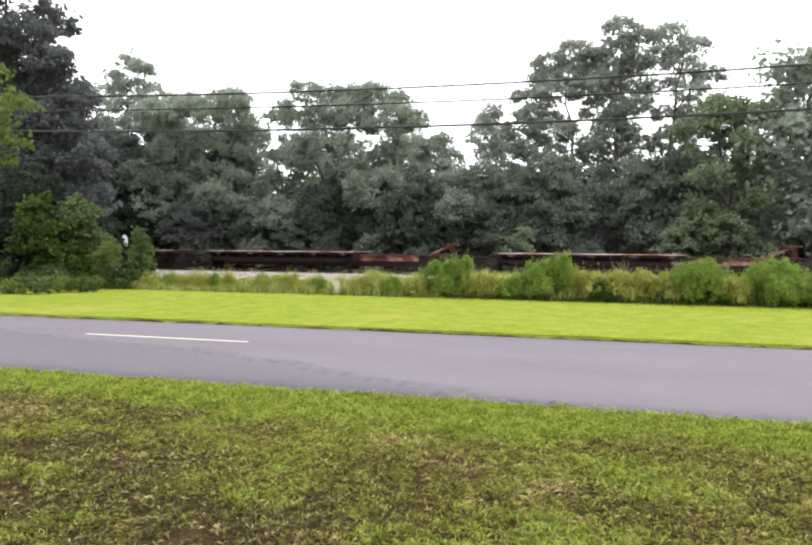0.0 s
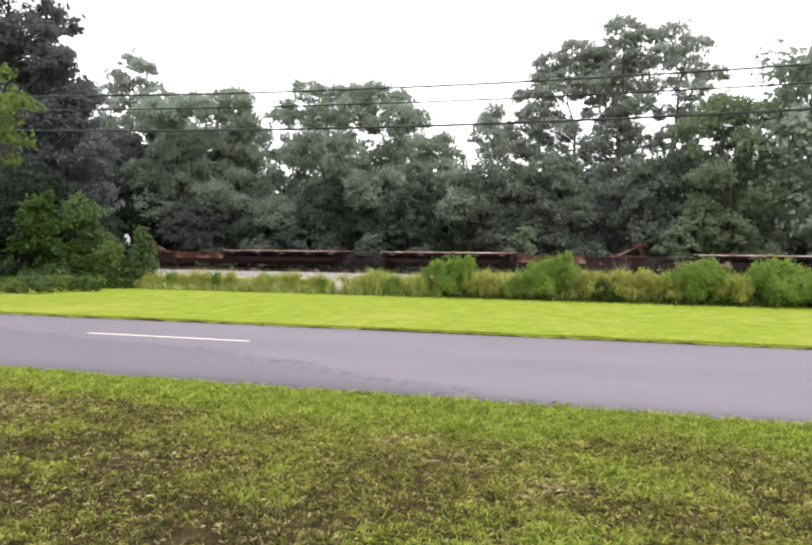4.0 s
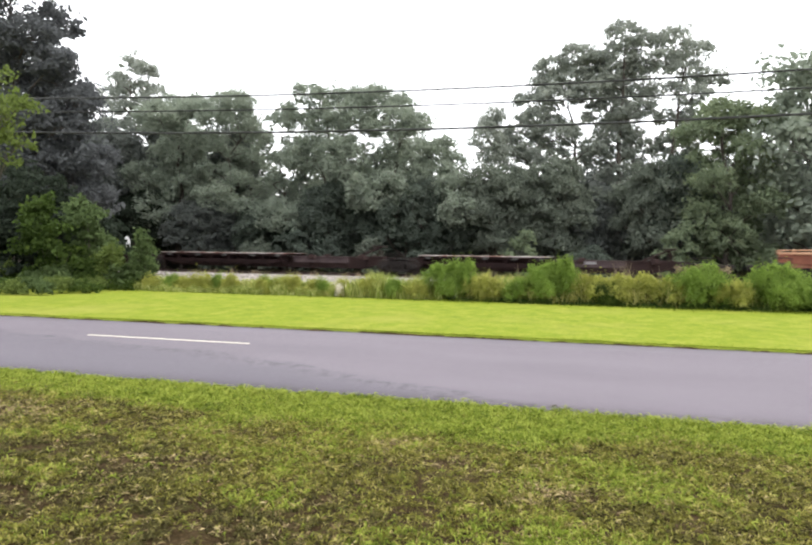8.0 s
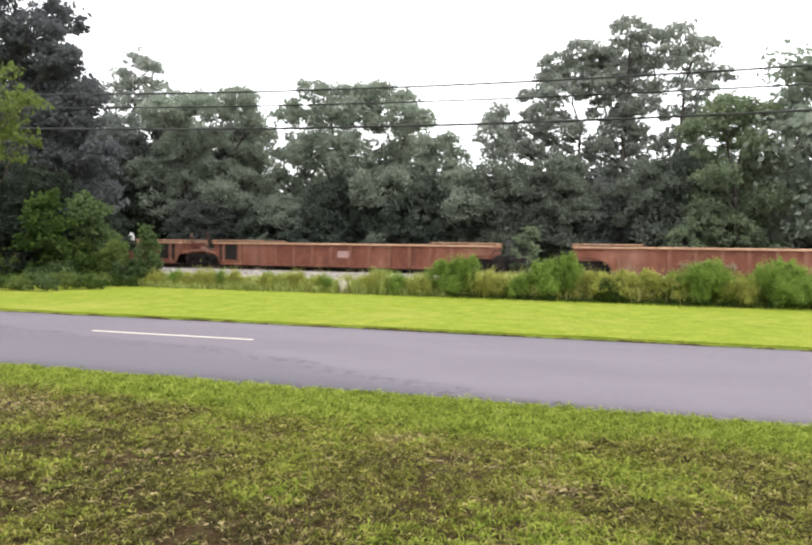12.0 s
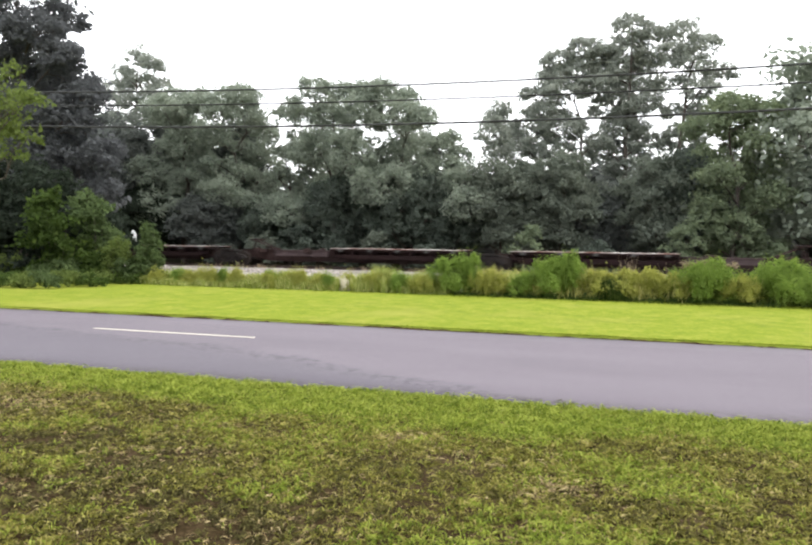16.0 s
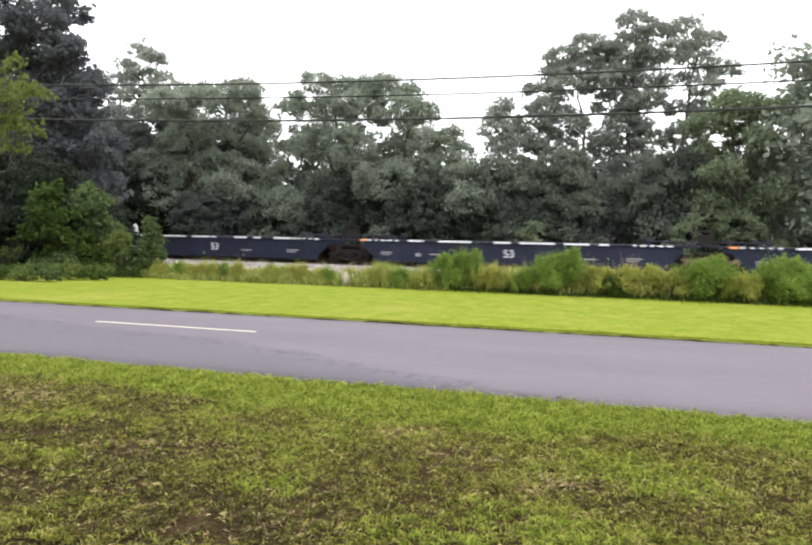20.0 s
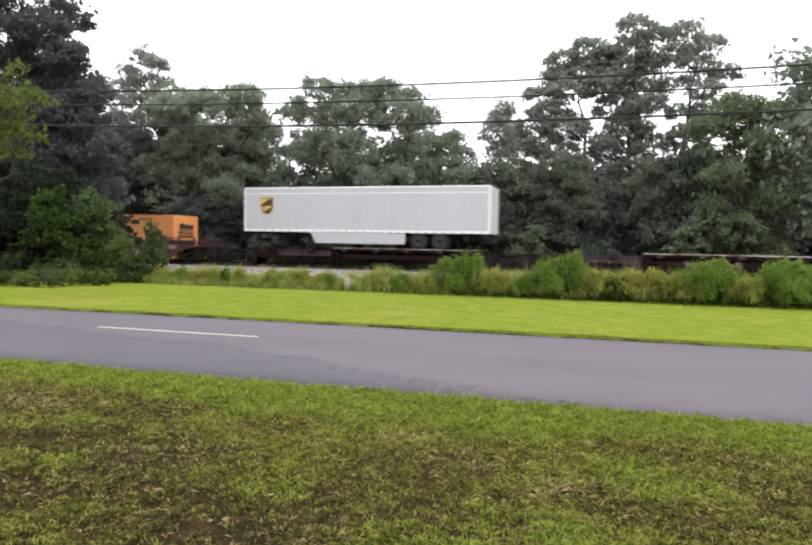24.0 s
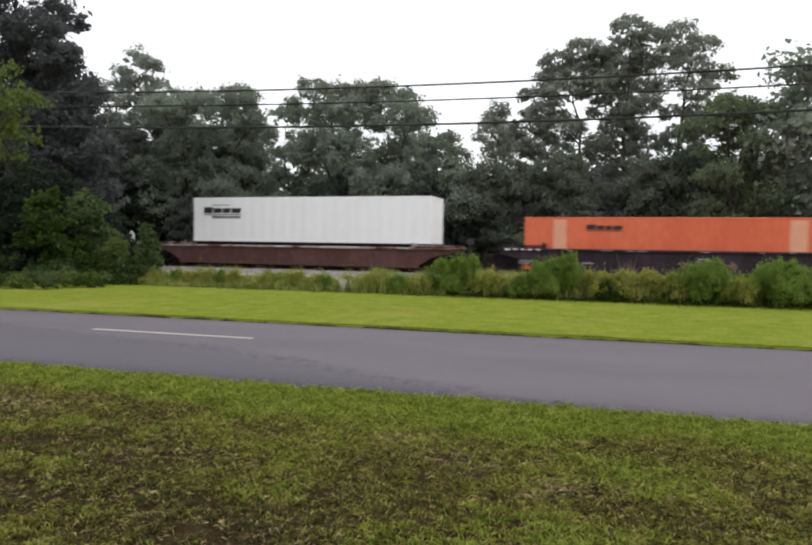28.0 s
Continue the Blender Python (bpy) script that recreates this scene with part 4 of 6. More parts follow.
# ---------------------------------------------------------------- shrubs and weeds
def shrub(x, y, h, rx, mat, label, seed, name="shrub", clump=0.26, cover=0.8, leaf=0.1, flat=0.7, long=1.7, n_lobes=9, lobes=(), fill=1.1, ragged=0,
          category="shrub", group="trackside shrubs"):
    """Woody stems and leaf clumps; ragged adds that many leafy shoots that stand out of the top.
    lobes: (x, z, half-width, half-height) round the foot."""
    rng = np.random.RandomState(seed)
    t = thing(name, label, category, group, (x, y, float(ground_z(np.array(y)))))
    if lobes:
        body = [(lx, rng.uniform(-0.4, 0.4) * rx, lz, w, w * 0.85, q) for lx, lz, w, q in lobes]
    else:
        body = auto_lobes(rng, h, 0.0, rx, rx * 0.8, n_lobes, (0.26, 0.52))
    g = Geo()
    for bx, by, bz, w, _, q in body:
        mid = Vector((bx * 0.55, by * 0.55, bz * 0.6))
        thick = 0.008 + 0.012 * min(1.5, h)
        g.pipe([(bx * 0.04, by * 0.04, -0.05), mid, (bx, by, bz + 0.4 * q)], [thick, thick * 0.6, thick * 0.2], 5)
    centres, radii = clump_places(rng, body, clump, cover)
    if ragged:
        top = centres[np.argsort(-centres[:, 2] - 0.25 * rng.uniform(0, h, len(centres)))[:ragged]]
        for c in top:
            tip = Vector(c) + Vector((rng.normal() * 0.06 * h, rng.normal() * 0.06 * h, h * rng.uniform(0.05, 0.16)))
            if h > 0.6:
                g.pipe([c, Vector(c).lerp(tip, 0.6), tip], [0.008, 0.006, 0.002], 4)
            k = 4
            extra = np.array([Vector(c).lerp(tip, (j + 1) / k) for j in range(k)])
            centres = np.concatenate([centres, extra])
            radii = np.concatenate([radii, clump * np.linspace(0.6, 0.28, k)])
    part("stalk_base", g.mesh("stalk_base", M_bark if h > 1.4 else M_leaf_d), t, "thin woody stems" if h > 1.4 else "thin green upright stalks")
    part("foliage", clump_leaves(rng, "foliage", centres, radii, leaf, mat, fill, flat, long, behind=0.5 * rx), t)
    return t


def feather_weed(x, y, h, rx, mat, label, seed, ragged=16):
    """Soft mounded weed: small upright sprays of narrow leaves."""
    shrub(x, y, h, rx, mat, label, seed, "weed_bush", clump=0.1, cover=0.85, leaf=0.021, flat=2.0, long=3.4, n_lobes=9, fill=1.05, ragged=ragged,
          category="weed", group="bushy weeds")


def build_understory():
    """Leafy bushes along the far side of the track; light and shade on them are put into paler and darker leaf colours.
    """
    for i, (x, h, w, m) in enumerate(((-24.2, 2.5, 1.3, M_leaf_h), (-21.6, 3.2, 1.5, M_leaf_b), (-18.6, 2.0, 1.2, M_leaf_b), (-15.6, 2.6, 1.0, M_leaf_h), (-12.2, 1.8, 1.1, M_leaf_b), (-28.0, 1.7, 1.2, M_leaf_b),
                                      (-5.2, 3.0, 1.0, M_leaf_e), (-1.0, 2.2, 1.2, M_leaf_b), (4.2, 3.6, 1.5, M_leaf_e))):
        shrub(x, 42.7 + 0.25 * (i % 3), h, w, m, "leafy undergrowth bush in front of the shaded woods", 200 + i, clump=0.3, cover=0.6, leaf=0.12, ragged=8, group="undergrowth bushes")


def build_shrubs():
    big = "big leafy green shrub at the edge of the mown strip"
    weed, gold = "bright green bushy weed among tall grass", "golden-green leafy weed drying among tall grass"
    shrub(-20.35, 20.3, 3.5, 1.8, M_leaf_d, big, 1, leaf=0.11, clump=0.3, cover=0.62, ragged=14,
          lobes=((-0.45, 2.85, 0.45, 0.5), (-0.7, 2.35, 0.55, 0.5), (0.15, 2.2, 0.6, 0.45), (-0.75, 1.6, 0.55, 0.5), (-0.1, 1.5, 0.75, 0.5), (0.9, 1.75, 0.6, 0.5), (1.3, 1.1, 0.6, 0.5), (0.5, 0.8, 0.7, 0.5), (-0.5, 0.7, 0.6, 0.45)))
    shrub(-19.1, 20.9, 3.3, 1.5, M_leaf_g, "dull green shrub behind the big leafy one", 2, leaf=0.1, clump=0.3, cover=0.66, ragged=8,
          lobes=((-0.4, 2.9, 0.6, 0.4), (0.35, 2.6, 0.55, 0.4), (-0.6, 2.1, 0.7, 0.5), (0.3, 1.7, 0.7, 0.5), (0.7, 1.0, 0.7, 0.5), (-0.5, 0.9, 0.8, 0.5)))
    shrub(-18.3, 20.1, 1.0, 0.8, M_leaf_d, big, 16, leaf=0.1, clump=0.24, cover=0.7, ragged=8)
    shrub(-16.2, 20.3, 2.1, 0.5, M_leaf_g, "narrow upright dull-green shrub beside the ditch", 3, leaf=0.075, clump=0.17, cover=0.95, flat=1.1, ragged=8,
          lobes=((0.0, 1.75, 0.2, 0.3), (0.08, 1.35, 0.3, 0.35), (-0.1, 1.05, 0.33, 0.35), (0.12, 0.7, 0.36, 0.35), (-0.1, 0.4, 0.42, 0.35)))
    shrub(-22.3, 19.6, 0.9, 1.0, M_leaf_k, "low shrub under the big tree, its leaf colour darkened for shade", 4, leaf=0.1, clump=0.22, cover=0.5, ragged=10)
    shrub(-17.45, 20.0, 1.55, 0.62, M_leaf_r, "feathery yellow-green shrub beside the thicket", 34, leaf=0.06, clump=0.16, cover=0.7, flat=1.2, ragged=14)
    shrub(-16.75, 20.1, 0.9, 0.6, M_leaf_g, "low leafy shrub at the foot of the thicket", 35, leaf=0.07, clump=0.16, cover=0.7, ragged=10)
    feather_weed(-21.9, 19.5, 0.85, 0.5, M_leaf_r, "thin yellowish weed in the shade of the thicket", 36, 22)
    # Duller leaves at the thicket's foot carry some of the shade there.
    shrub(-20.4, 19.6, 0.6, 0.7, M_leaf_g, "low leafy shrub at the foot of the thicket", 31, leaf=0.09, clump=0.18, cover=0.6, ragged=8)
    shrub(-19.4, 19.6, 0.8, 0.8, M_leaf_g, "low leafy shrub at the foot of the thicket", 32, leaf=0.09, clump=0.18, cover=0.6, ragged=6)
    # Shade beneath the big tree comes from the leaf colour of these shrubs.
    shrub(-26.6, 23.4, 5.6, 3.0, M_leaf_k, "dense shrub under the big tree, its leaf colour darkened for shade", 19, clump=0.4, leaf=0.14)
    shrub(-23.4, 22.8, 4.7, 2.3, M_leaf_k, "dense shrub under the big tree, its leaf colour darkened for shade", 20, clump=0.36, leaf=0.13)
    shrub(-21.0, 22.8, 3.2, 1.8, M_leaf_k, "dense shrub under the big tree, its leaf colour darkened for shade", 33, clump=0.34, leaf=0.13)
    shrub(-24.8, 20.5, 3.0, 2.0, M_leaf_k, "dense shrub under the big tree, its leaf colour darkened for shade", 15, clump=0.34, leaf=0.12)
    # low growth where the thicket spreads towards the road; missing tree shade is put into its leaf colour
    q = np.random.RandomState(64)
    for i in range(27):
        x = -23.5 + 0.27 * i + q.uniform(-0.2, 0.2)
        front = float(np.interp(x, (-18.5, -16.9, -15.8, -14.0, -12.7), (15.9, 16.2, 17.4, 18.6, 19.2)))
        y = front + (19.6 - front) * (0.05, 0.7, 0.35)[i % 3]
        mix = (M_leaf_g, M_leaf_r, M_leaf_d, M_leaf_r)[i % 4]
        low = 0.3 + 0.22 * q.uniform()
        shrub(x, y, low, 0.5, mix, "low weed spreading from the thicket, tree shade put into its leaf colour", 300 + i, "weed_bush", clump=0.12, cover=0.55, leaf=0.06, n_lobes=5, ragged=5,
              category="weed", group="low weeds by the thicket")
    feather_weed(-4.75, 20.2, 1.12, 0.72, M_leaf_c, weed, 6, 22)
    feather_weed(-4.25, 20.35, 1.2, 0.45, M_leaf_c, weed, 22, 16)
    feather_weed(-1.75, 20.2, 1.12, 0.8, M_leaf_c, weed, 7, 22)
    feather_weed(-1.2, 20.3, 1.34, 0.5, M_leaf_c, weed, 23, 18)
    feather_weed(2.6, 20.3, 1.14, 0.9, M_leaf_c, weed, 10, 24)
    feather_weed(4.4, 20.5, 1.16, 1.1, M_leaf_c, weed, 11, 22)
    feather_weed(6.6, 20.6, 1.2, 1.2, M_leaf_c, weed, 12, 22)
    for i, (x, y, h, w) in enumerate(((-0.35, 20.2, 0.8, 0.6), (0.35, 20.15, 0.86, 0.55), (1.1, 20.25, 0.9, 0.6), (1.75, 20.1, 0.7, 0.45), (-3.3, 20.2, 0.62, 0.5))):
        shrub(x, y, h, w, M_leaf_y, gold, 40 + i, "weed_bush", clump=0.09, cover=0.9, leaf=0.03, flat=1.6, long=2.6, n_lobes=7, ragged=22, category="weed", group="bushy weeds")
    r = np.random.RandomState(63)
    for i, (x, h, rx, mat) in enumerate(((-7.3, 0.5, 0.4, M_leaf_y), (-6.4, 0.55, 0.4, M_leaf_c), (-5.7, 0.5, 0.4, M_leaf_y), (-3.7, 0.7, 0.45, M_leaf_y), (-2.6, 0.6, 0.4, M_leaf_c),
                                         (0.0, 0.5, 0.5, M_leaf_d), (3.4, 0.7, 0.5, M_leaf_y), (5.4, 0.8, 0.6, M_leaf_c))):
        feather_weed(x, 19.95 + 0.2 * r.uniform(), h, rx, mat, "low soft-leaved weed at the edge of the mown strip", 70 + i, 10)
    for i in range(15):
        feather_weed(-15.4 + 0.49 * i + r.normal() * 0.16, 19.9 + 0.35 * r.uniform(), 0.3 + 0.2 * r.uniform(), 0.2 + 0.14 * r.uniform(), (M_leaf_y, M_leaf_c, M_leaf_y, M_leaf_y)[i % 4],
                     "low soft-leaved weed in the ditch grass", 90 + i, 6)


def build_weeds():
    r = np.random.RandomState(21)

    def sow(n, x0, x1, y0, y1, tufts=0):
        """Grass feet between two lines; tufts gathers them into that many bunches."""
        if tufts:
            c = r.randint(0, tufts, n)
            x = r.uniform(x0, x1, tufts)[c] + r.normal(size=n) * 0.05
            y = (y0 + (y1 - y0) * r.beta(1.1, 1.5, tufts))[c] + r.normal(size=n) * 0.05
        else:
            x, y = r.uniform(x0, x1, n), y0 + (y1 - y0) * r.beta(1.1, 1.6, n)
        keep = (np.abs(x + 8.25) > 0.2) | (y > 21.5)
        x, y = x[keep], y[keep]
        return np.stack([x, y, ground_z(y) - 0.02], 1)

    def bank(name, base, h, w, lean, mat, label):
        lump = smooth_noise(base[:, 0] * 2.6, base[:, 1] * 1.4, 9) + 0.8 * smooth_noise(base[:, 0] * 7, base[:, 1] * 5, 10)
        hh = h * np.clip(1 + 0.3 * lump, 0.45, 1.6) * (0.45 + 0.55 * np.clip((base[:, 1] - 19.6) / 0.8, 0, 1))
        tagged(new(name, blades(name, base, hh, w, lean, mat, r)), label, "weeds", kind="stuff")

    bank("ditch_grass", sow(17000, -16.2, -11.0, 19.6, 21.6, 700), 0.37, 0.02, 0.5, M_reed, "low yellow-green grass along the ditch")
    bank("ditch_grass", sow(12000, -11.2, -8.1, 19.7, 21.8, 420), 0.44, 0.02, 0.45, M_reed, "low yellow-green grass along the ditch")
    bank("golden_weeds", sow(4000, -14.6, -8.4, 19.75, 21.4, 160), 0.36, 0.022, 0.5, M_gold_grass, "golden drying weeds among the green")
    bank("tall_grass", sow(14000, -8.1, -4.9, 19.8, 21.8, 420), 0.5, 0.024, 0.4, M_reed, "tall green grass along the ditch")
    bank("weed_thicket", sow(9000, -4.2, 2.6, 20.35, 21.9, 420), 0.56, 0.034, 0.4, M_reed, "thick tangled yellow-green weeds")
    bank("weed_thicket", sow(7000, 2.6, 14.0, 20.3, 22.4), 0.62, 0.034, 0.4, M_reed, "thick tangled yellow-green weeds")
    bank("golden_weeds", sow(9000, -4.3, 2.3, 19.95, 21.2, 330), 0.6, 0.024, 0.45, M_gold_grass, "golden drying weeds among the green")
    # Shade under the bushy weeds is put into this grass's dark colour.
    bank("edge_grass", sow(4200, -4.6, 4.4, 19.75, 20.15, 240), 0.24, 0.022, 0.5, M_leaf_d, "thin grass at the foot of the bushy weeds")
    bank("reed_tuft", sow(700, -0.95, -0.45, 20.25, 20.7), 0.8, 0.026, 0.3, M_gold_grass, "tall yellowish reed tuft between the bushy weeds")
    bank("reed_tuft", sow(600, -3.9, -3.3, 20.4, 20.9), 0.8, 0.03, 0.3, M_gold_grass, "tall yellowish reed tuft between the bushy weeds")
    bank("seed_stalks", sow(420, 0.2, 2.2, 20.5, 21.6, 90), 0.74, 0.02, 0.2, M_seed, "dry pinkish seed stalks above the weeds")
    bank("seed_stalks", sow(260, -5.0, 0.2, 20.6, 21.6, 60), 0.8, 0.02, 0.2, M_seed, "dry pinkish seed stalks above the weeds")
    # pinkish flower heads over the last green bush
    q = np.stack([r.uniform(1.9, 3.4, 70), 20.2 + 0.35 * r.uniform(0, 1, 70), 0.98 + 0.2 * r.uniform(0, 1, 70)], 1)
    head = np.repeat(q, 16, 0) + r.normal(size=(70 * 16, 3)) * 0.03
    tagged(new("flower_heads", leaves("flower_heads", head, 0.03, M_seed, r, up=0.6)), "dusty pink flower heads over a green weed", "weeds", kind="stuff")
    clump = np.stack([-8.3 + r.normal(size=200) * 0.07, 19.95 + r.normal(size=200) * 0.05, np.full(200, -0.02)], 1)
    tagged(new("straw_clump", blades("straw_clump", clump, np.full(200, 0.42), 0.016, 0.25, M_pale, r)), "upright clump of pale dead straw", "weeds", kind="stuff")
    # dry tufts that grow in the ballast beside the near rail
    tx = np.repeat(r.uniform(-26, 4, 130), 9)
    tuft = np.stack([tx + r.normal(size=len(tx)) * 0.06, 36.3 + 0.5 * np.repeat(r.uniform(0, 1, 130), 9) + r.normal(size=len(tx)) * 0.04, np.full(len(tx), -0.09)], 1)
    tagged(new("trackside_tufts", blades("trackside_tufts", tuft, np.repeat(r.uniform(0.12, 0.4, 130), 9), 0.022, 0.5, M_seed, r)),
           "sparse dry weed tufts in the ballast beside the rail", "weeds", kind="stuff")
    bank("ditch_grass", sow(5000, -30, -16, 19.3, 22.5, 300), 0.4, 0.028, 0.6, M_leaf_d, "low grass under the shrubs")
    for n, x0, x1, top, mat in ((1500, -4.6, 9.0, 0.4, M_leaf_d), (2500, -16, -8, 0.24, M_leaf_y), (3000, -26, -16, 0.4, M_leaf_d)):
        x = r.uniform(x0, x1, n)
        lump = smooth_noise(x * 2.6, x * 0.3, 9) + 0.7 * smooth_noise(x * 7, x * 0.2, 10)
        z = top * r.uniform(0.03, 1.0, n) * np.clip(1 + 0.45 * lump, 0.4, 1.7)
        y = (19.75 if x0 > -20 else 19.2) + 0.75 * z + 0.7 * r.beta(1, 3, n)
        tagged(new("weed_leaves", leaves("weed_leaves", np.stack([x, y, z + ground_z(y)], 1), 0.05, mat, r, up=0.6, long=2.4)),
               "small yellow-green leaves in the weeds", "weeds", kind="stuff")


def cell_noise(x, y, seed):
    """Smooth noise on a lattice one unit wide, about -1 to 1, with no lines in it."""
    table = np.random.RandomState(seed).uniform(-1, 1, (64, 64))
    i, j = np.floor(x).astype(int), np.floor(y).astype(int)
    u, v = x - i, y - j
    u, v = u * u * (3 - 2 * u), v * v * (3 - 2 * v)
    a, b, c, d = (table[(i + p) % 64, (j + q) % 64] for p, q in ((0, 0), (1, 0), (0, 1), (1, 1)))
    return (a * (1 - u) + b * u) * (1 - v) + (c * (1 - u) + d * u) * v


def build_lawn():
    r = np.random.RandomState(31)
    # near lawn between the house and the road: bunches of sprawling blades with dark hollows between them
    m = 76000
    ty = 2.2 + (ROAD_NEAR + 0.02 - 2.2) * np.sqrt(r.uniform(0.0, 1, m)) ** 1.2
    tx = -1.24 * ty - 0.3 + (1.62 * ty + 0.8) * r.uniform(0, 1, m)
    ty = ty + tx * ROAD_TILT
    p = smooth_noise(tx * 1.7, ty * 2.2, 4) + 0.5 * smooth_noise(tx * 6, ty * 8, 6)
    fine = 0.75 * cell_noise(tx * 8, ty * 9, 7) + 0.75 * cell_noise(tx * 19 + 5, ty * 21, 8)
    blotch = cell_noise(tx * 1.9 + 3, ty * 2.3, 9) + 0.7 * cell_noise(tx * 4.3, ty * 5.1 + 7, 10)

    def patch(spots):
        s = np.zeros(len(tx))
        for bx, by, br in spots:
            s += np.exp(-(((tx - bx + 0.1 * p) / br) ** 2 + ((ty - by + 0.08 * p) / (br * 0.62)) ** 2))
        return s
    bare = patch(((-3.05, 3.78, 0.26), (-2.84, 4.05, 0.2), (-4.3, 3.75, 0.4), (-5.3, 4.75, 0.65), (-2.68, 3.19, 0.3), (-3.4, 3.0, 0.4), (-2.0, 2.95, 0.5), (-1.0, 4.62, 0.16), (-3.9, 4.2, 0.25)))
    pale = patch(((-5.2, 4.85, 0.6), (-1.0, 4.64, 0.24), (-1.56, 4.91, 0.22), (-2.93, 4.74, 0.16), (-2.84, 4.05, 0.22), (-0.2, 4.3, 0.3), (-6.3, 5.0, 0.5)))
    lushy = patch(((-0.9, 3.2, 0.45), (-0.2, 3.5, 0.4), (-1.9, 3.55, 0.35), (-3.3, 3.25, 0.25), (0.3, 4.5, 0.5), (-1.4, 5.6, 0.7), (-3.2, 5.3, 0.4)))
    # Drier, browner grass at left; lens falloff there is also put into it.
    worn = np.clip((-1.4 - tx) / 2.5, 0, 1) * np.clip((5.4 - ty) / 1.2, 0, 1)
    edge = np.clip((ty - tx * ROAD_TILT - 5.35 - 0.32 * smooth_noise(tx * 1.4, ty, 13)) / 0.5, 0, 1)
    keep = r.uniform(0, 1, m) < np.clip(0.72 + 0.05 * p + 0.46 * fine + 0.12 * blotch - 0.3 * bare - 0.02 * worn + 0.25 * edge, 0.08, 1)
    tx, ty, p, fine, blotch, edge, bare, pale, lushy, worn = (a[keep] for a in (tx, ty, p, fine, blotch, edge, bare, pale, lushy, worn))
    pick = r.uniform(0, 1, len(tx))
    lush = pick < np.clip(0.06 + 1.1 * edge + 0.55 * lushy + 0.3 * blotch - 0.4 * bare - 0.25 * pale, 0.03, 0.95)
    dead = ~lush & (pick > np.clip(0.935 - 0.45 * pale - 0.1 * bare - 0.08 * p, 0.35, 1))
    dry = ~lush & ~dead & (r.uniform(0, 1, len(tx)) < np.clip(0.12 + 0.34 * worn - 0.4 * blotch + 0.7 * bare, 0.04, 0.95))
    for name, mat, sel, k, size, rise, label in (("lawn_grass", M_blade, ~lush & ~dead & ~dry, 7, 0.042, 0.36, "patchy yellow-green yard grass with bare brown spots"),
                                                 ("dry_lawn_grass", M_blade_dry, dry, 7, 0.04, 0.36, "dry brown yard grass round bare soil"),
                                                 ("lush_lawn_grass", M_blade_green, lush, 6, 0.044, 0.46, "lush green yard grass along the road edge"),
                                                 ("dead_grass", M_thatch, dead, 6, 0.045, 0.2, "dead straw-coloured grass lying on bare soil")):
        qx, qy, qe, qf = tx[sel], ty[sel], edge[sel], fine[sel]
        grow = np.repeat(r.uniform(0.7, 1.3, len(qx)) * (1 - 0.22 * np.clip(bare[sel], 0, 1)) * np.clip(1 + 0.4 * qf, 0.5, 1.6) * (1 + 0.2 * qe), k)
        x = np.repeat(qx, k) + r.normal(size=len(qx) * k) * 0.009
        y = np.repeat(qy, k) + r.normal(size=len(qx) * k) * 0.009
        base = np.stack([x, y, -0.016 + 0.014 * r.uniform(0, 1, len(x)) * grow], 1)
        tagged(new(name, turf_blades(name, base, size * grow, 0.0064, rise, mat, r)), label, "grass", kind="stuff")
    # fallen leaves and crumbs of bark, thickest on the worn side
    n = 110
    lx = np.where(r.uniform(0, 1, n) < 0.6, r.normal(-3.3, 0.9, n), r.uniform(-6.0, 0.8, n))
    ly = np.where(lx < -2, r.uniform(2.9, 5.2, n), r.uniform(3.2, 5.6, n))
    tagged(new("fallen_leaves", leaves("fallen_leaves", np.stack([lx, ly, 0.012 + 0.01 * r.uniform(0, 1, n)], 1), 0.015, M_fallen, r, up=1.4)),
           "scattered dry brown fallen leaves on the worn lawn", "leaves", kind="stuff")
    # the rest of the yard, in coarser tufts
    n = 34000
    qx, qy = r.uniform(-19, 13.5, n), r.uniform(-2.1, ROAD_NEAR - 0.05, n)
    side = (qy < 2.25) | (qx < -1.24 * qy - 0.2) | (qx > 0.38 * qy + 0.4)
    side &= r.uniform(0, 1, n) < np.clip(0.75 + 0.5 * cell_noise(qx * 2.1, qy * 2.3, 14) + 0.4 * cell_noise(qx * 7, qy * 7, 15), 0.15, 1)
    for name, mat, sel, label in (("yard_grass", M_blade, np.arange(n) % 3 > 0, "thin yellow-green yard grass round the house"),
                                  ("yard_grass", M_blade_green, np.arange(n) % 3 == 0, "tufts of greener grass in the yard round the house")):
        tx, ty = np.repeat(qx[side & sel], 5), np.repeat(qy[side & sel], 5)
        base = np.stack([tx + r.normal(size=len(tx)) * 0.035, ty + tx * ROAD_TILT + r.normal(size=len(tx)) * 0.035, np.full(len(tx), -0.012)], 1)
        tagged(new(name, turf_blades(name, base, np.full(len(tx), 0.085), 0.02, 0.34, mat, r)), label, "grass", kind="stuff")
    # mown verge: longer tufts along the road's edge and the ditch
    n = 30000
    u = r.uniform(0, 1, n)
    band = np.where(u < 0.5, r.exponential(0.12, n), 8.6 - r.exponential(0.25, n))
    y = ROAD_FAR + 0.03 + np.clip(band, 0, 8.7)
    x = -1.3 * y - 1 + (1.92 * y + 2) * r.uniform(0, 1, n)
    y = y + x * ROAD_TILT * np.clip((20 - y) / 8.5, 0, 1)
    base = np.stack([x, y, np.where(u < 0.5, 0.03 - 0.07 * np.clip(band, 0, 0.5), -0.015)], 1)
    h = np.where(u < 0.5, 0.022, 0.055) * (1 + 0.35 * smooth_noise(x * 2, y, 12))
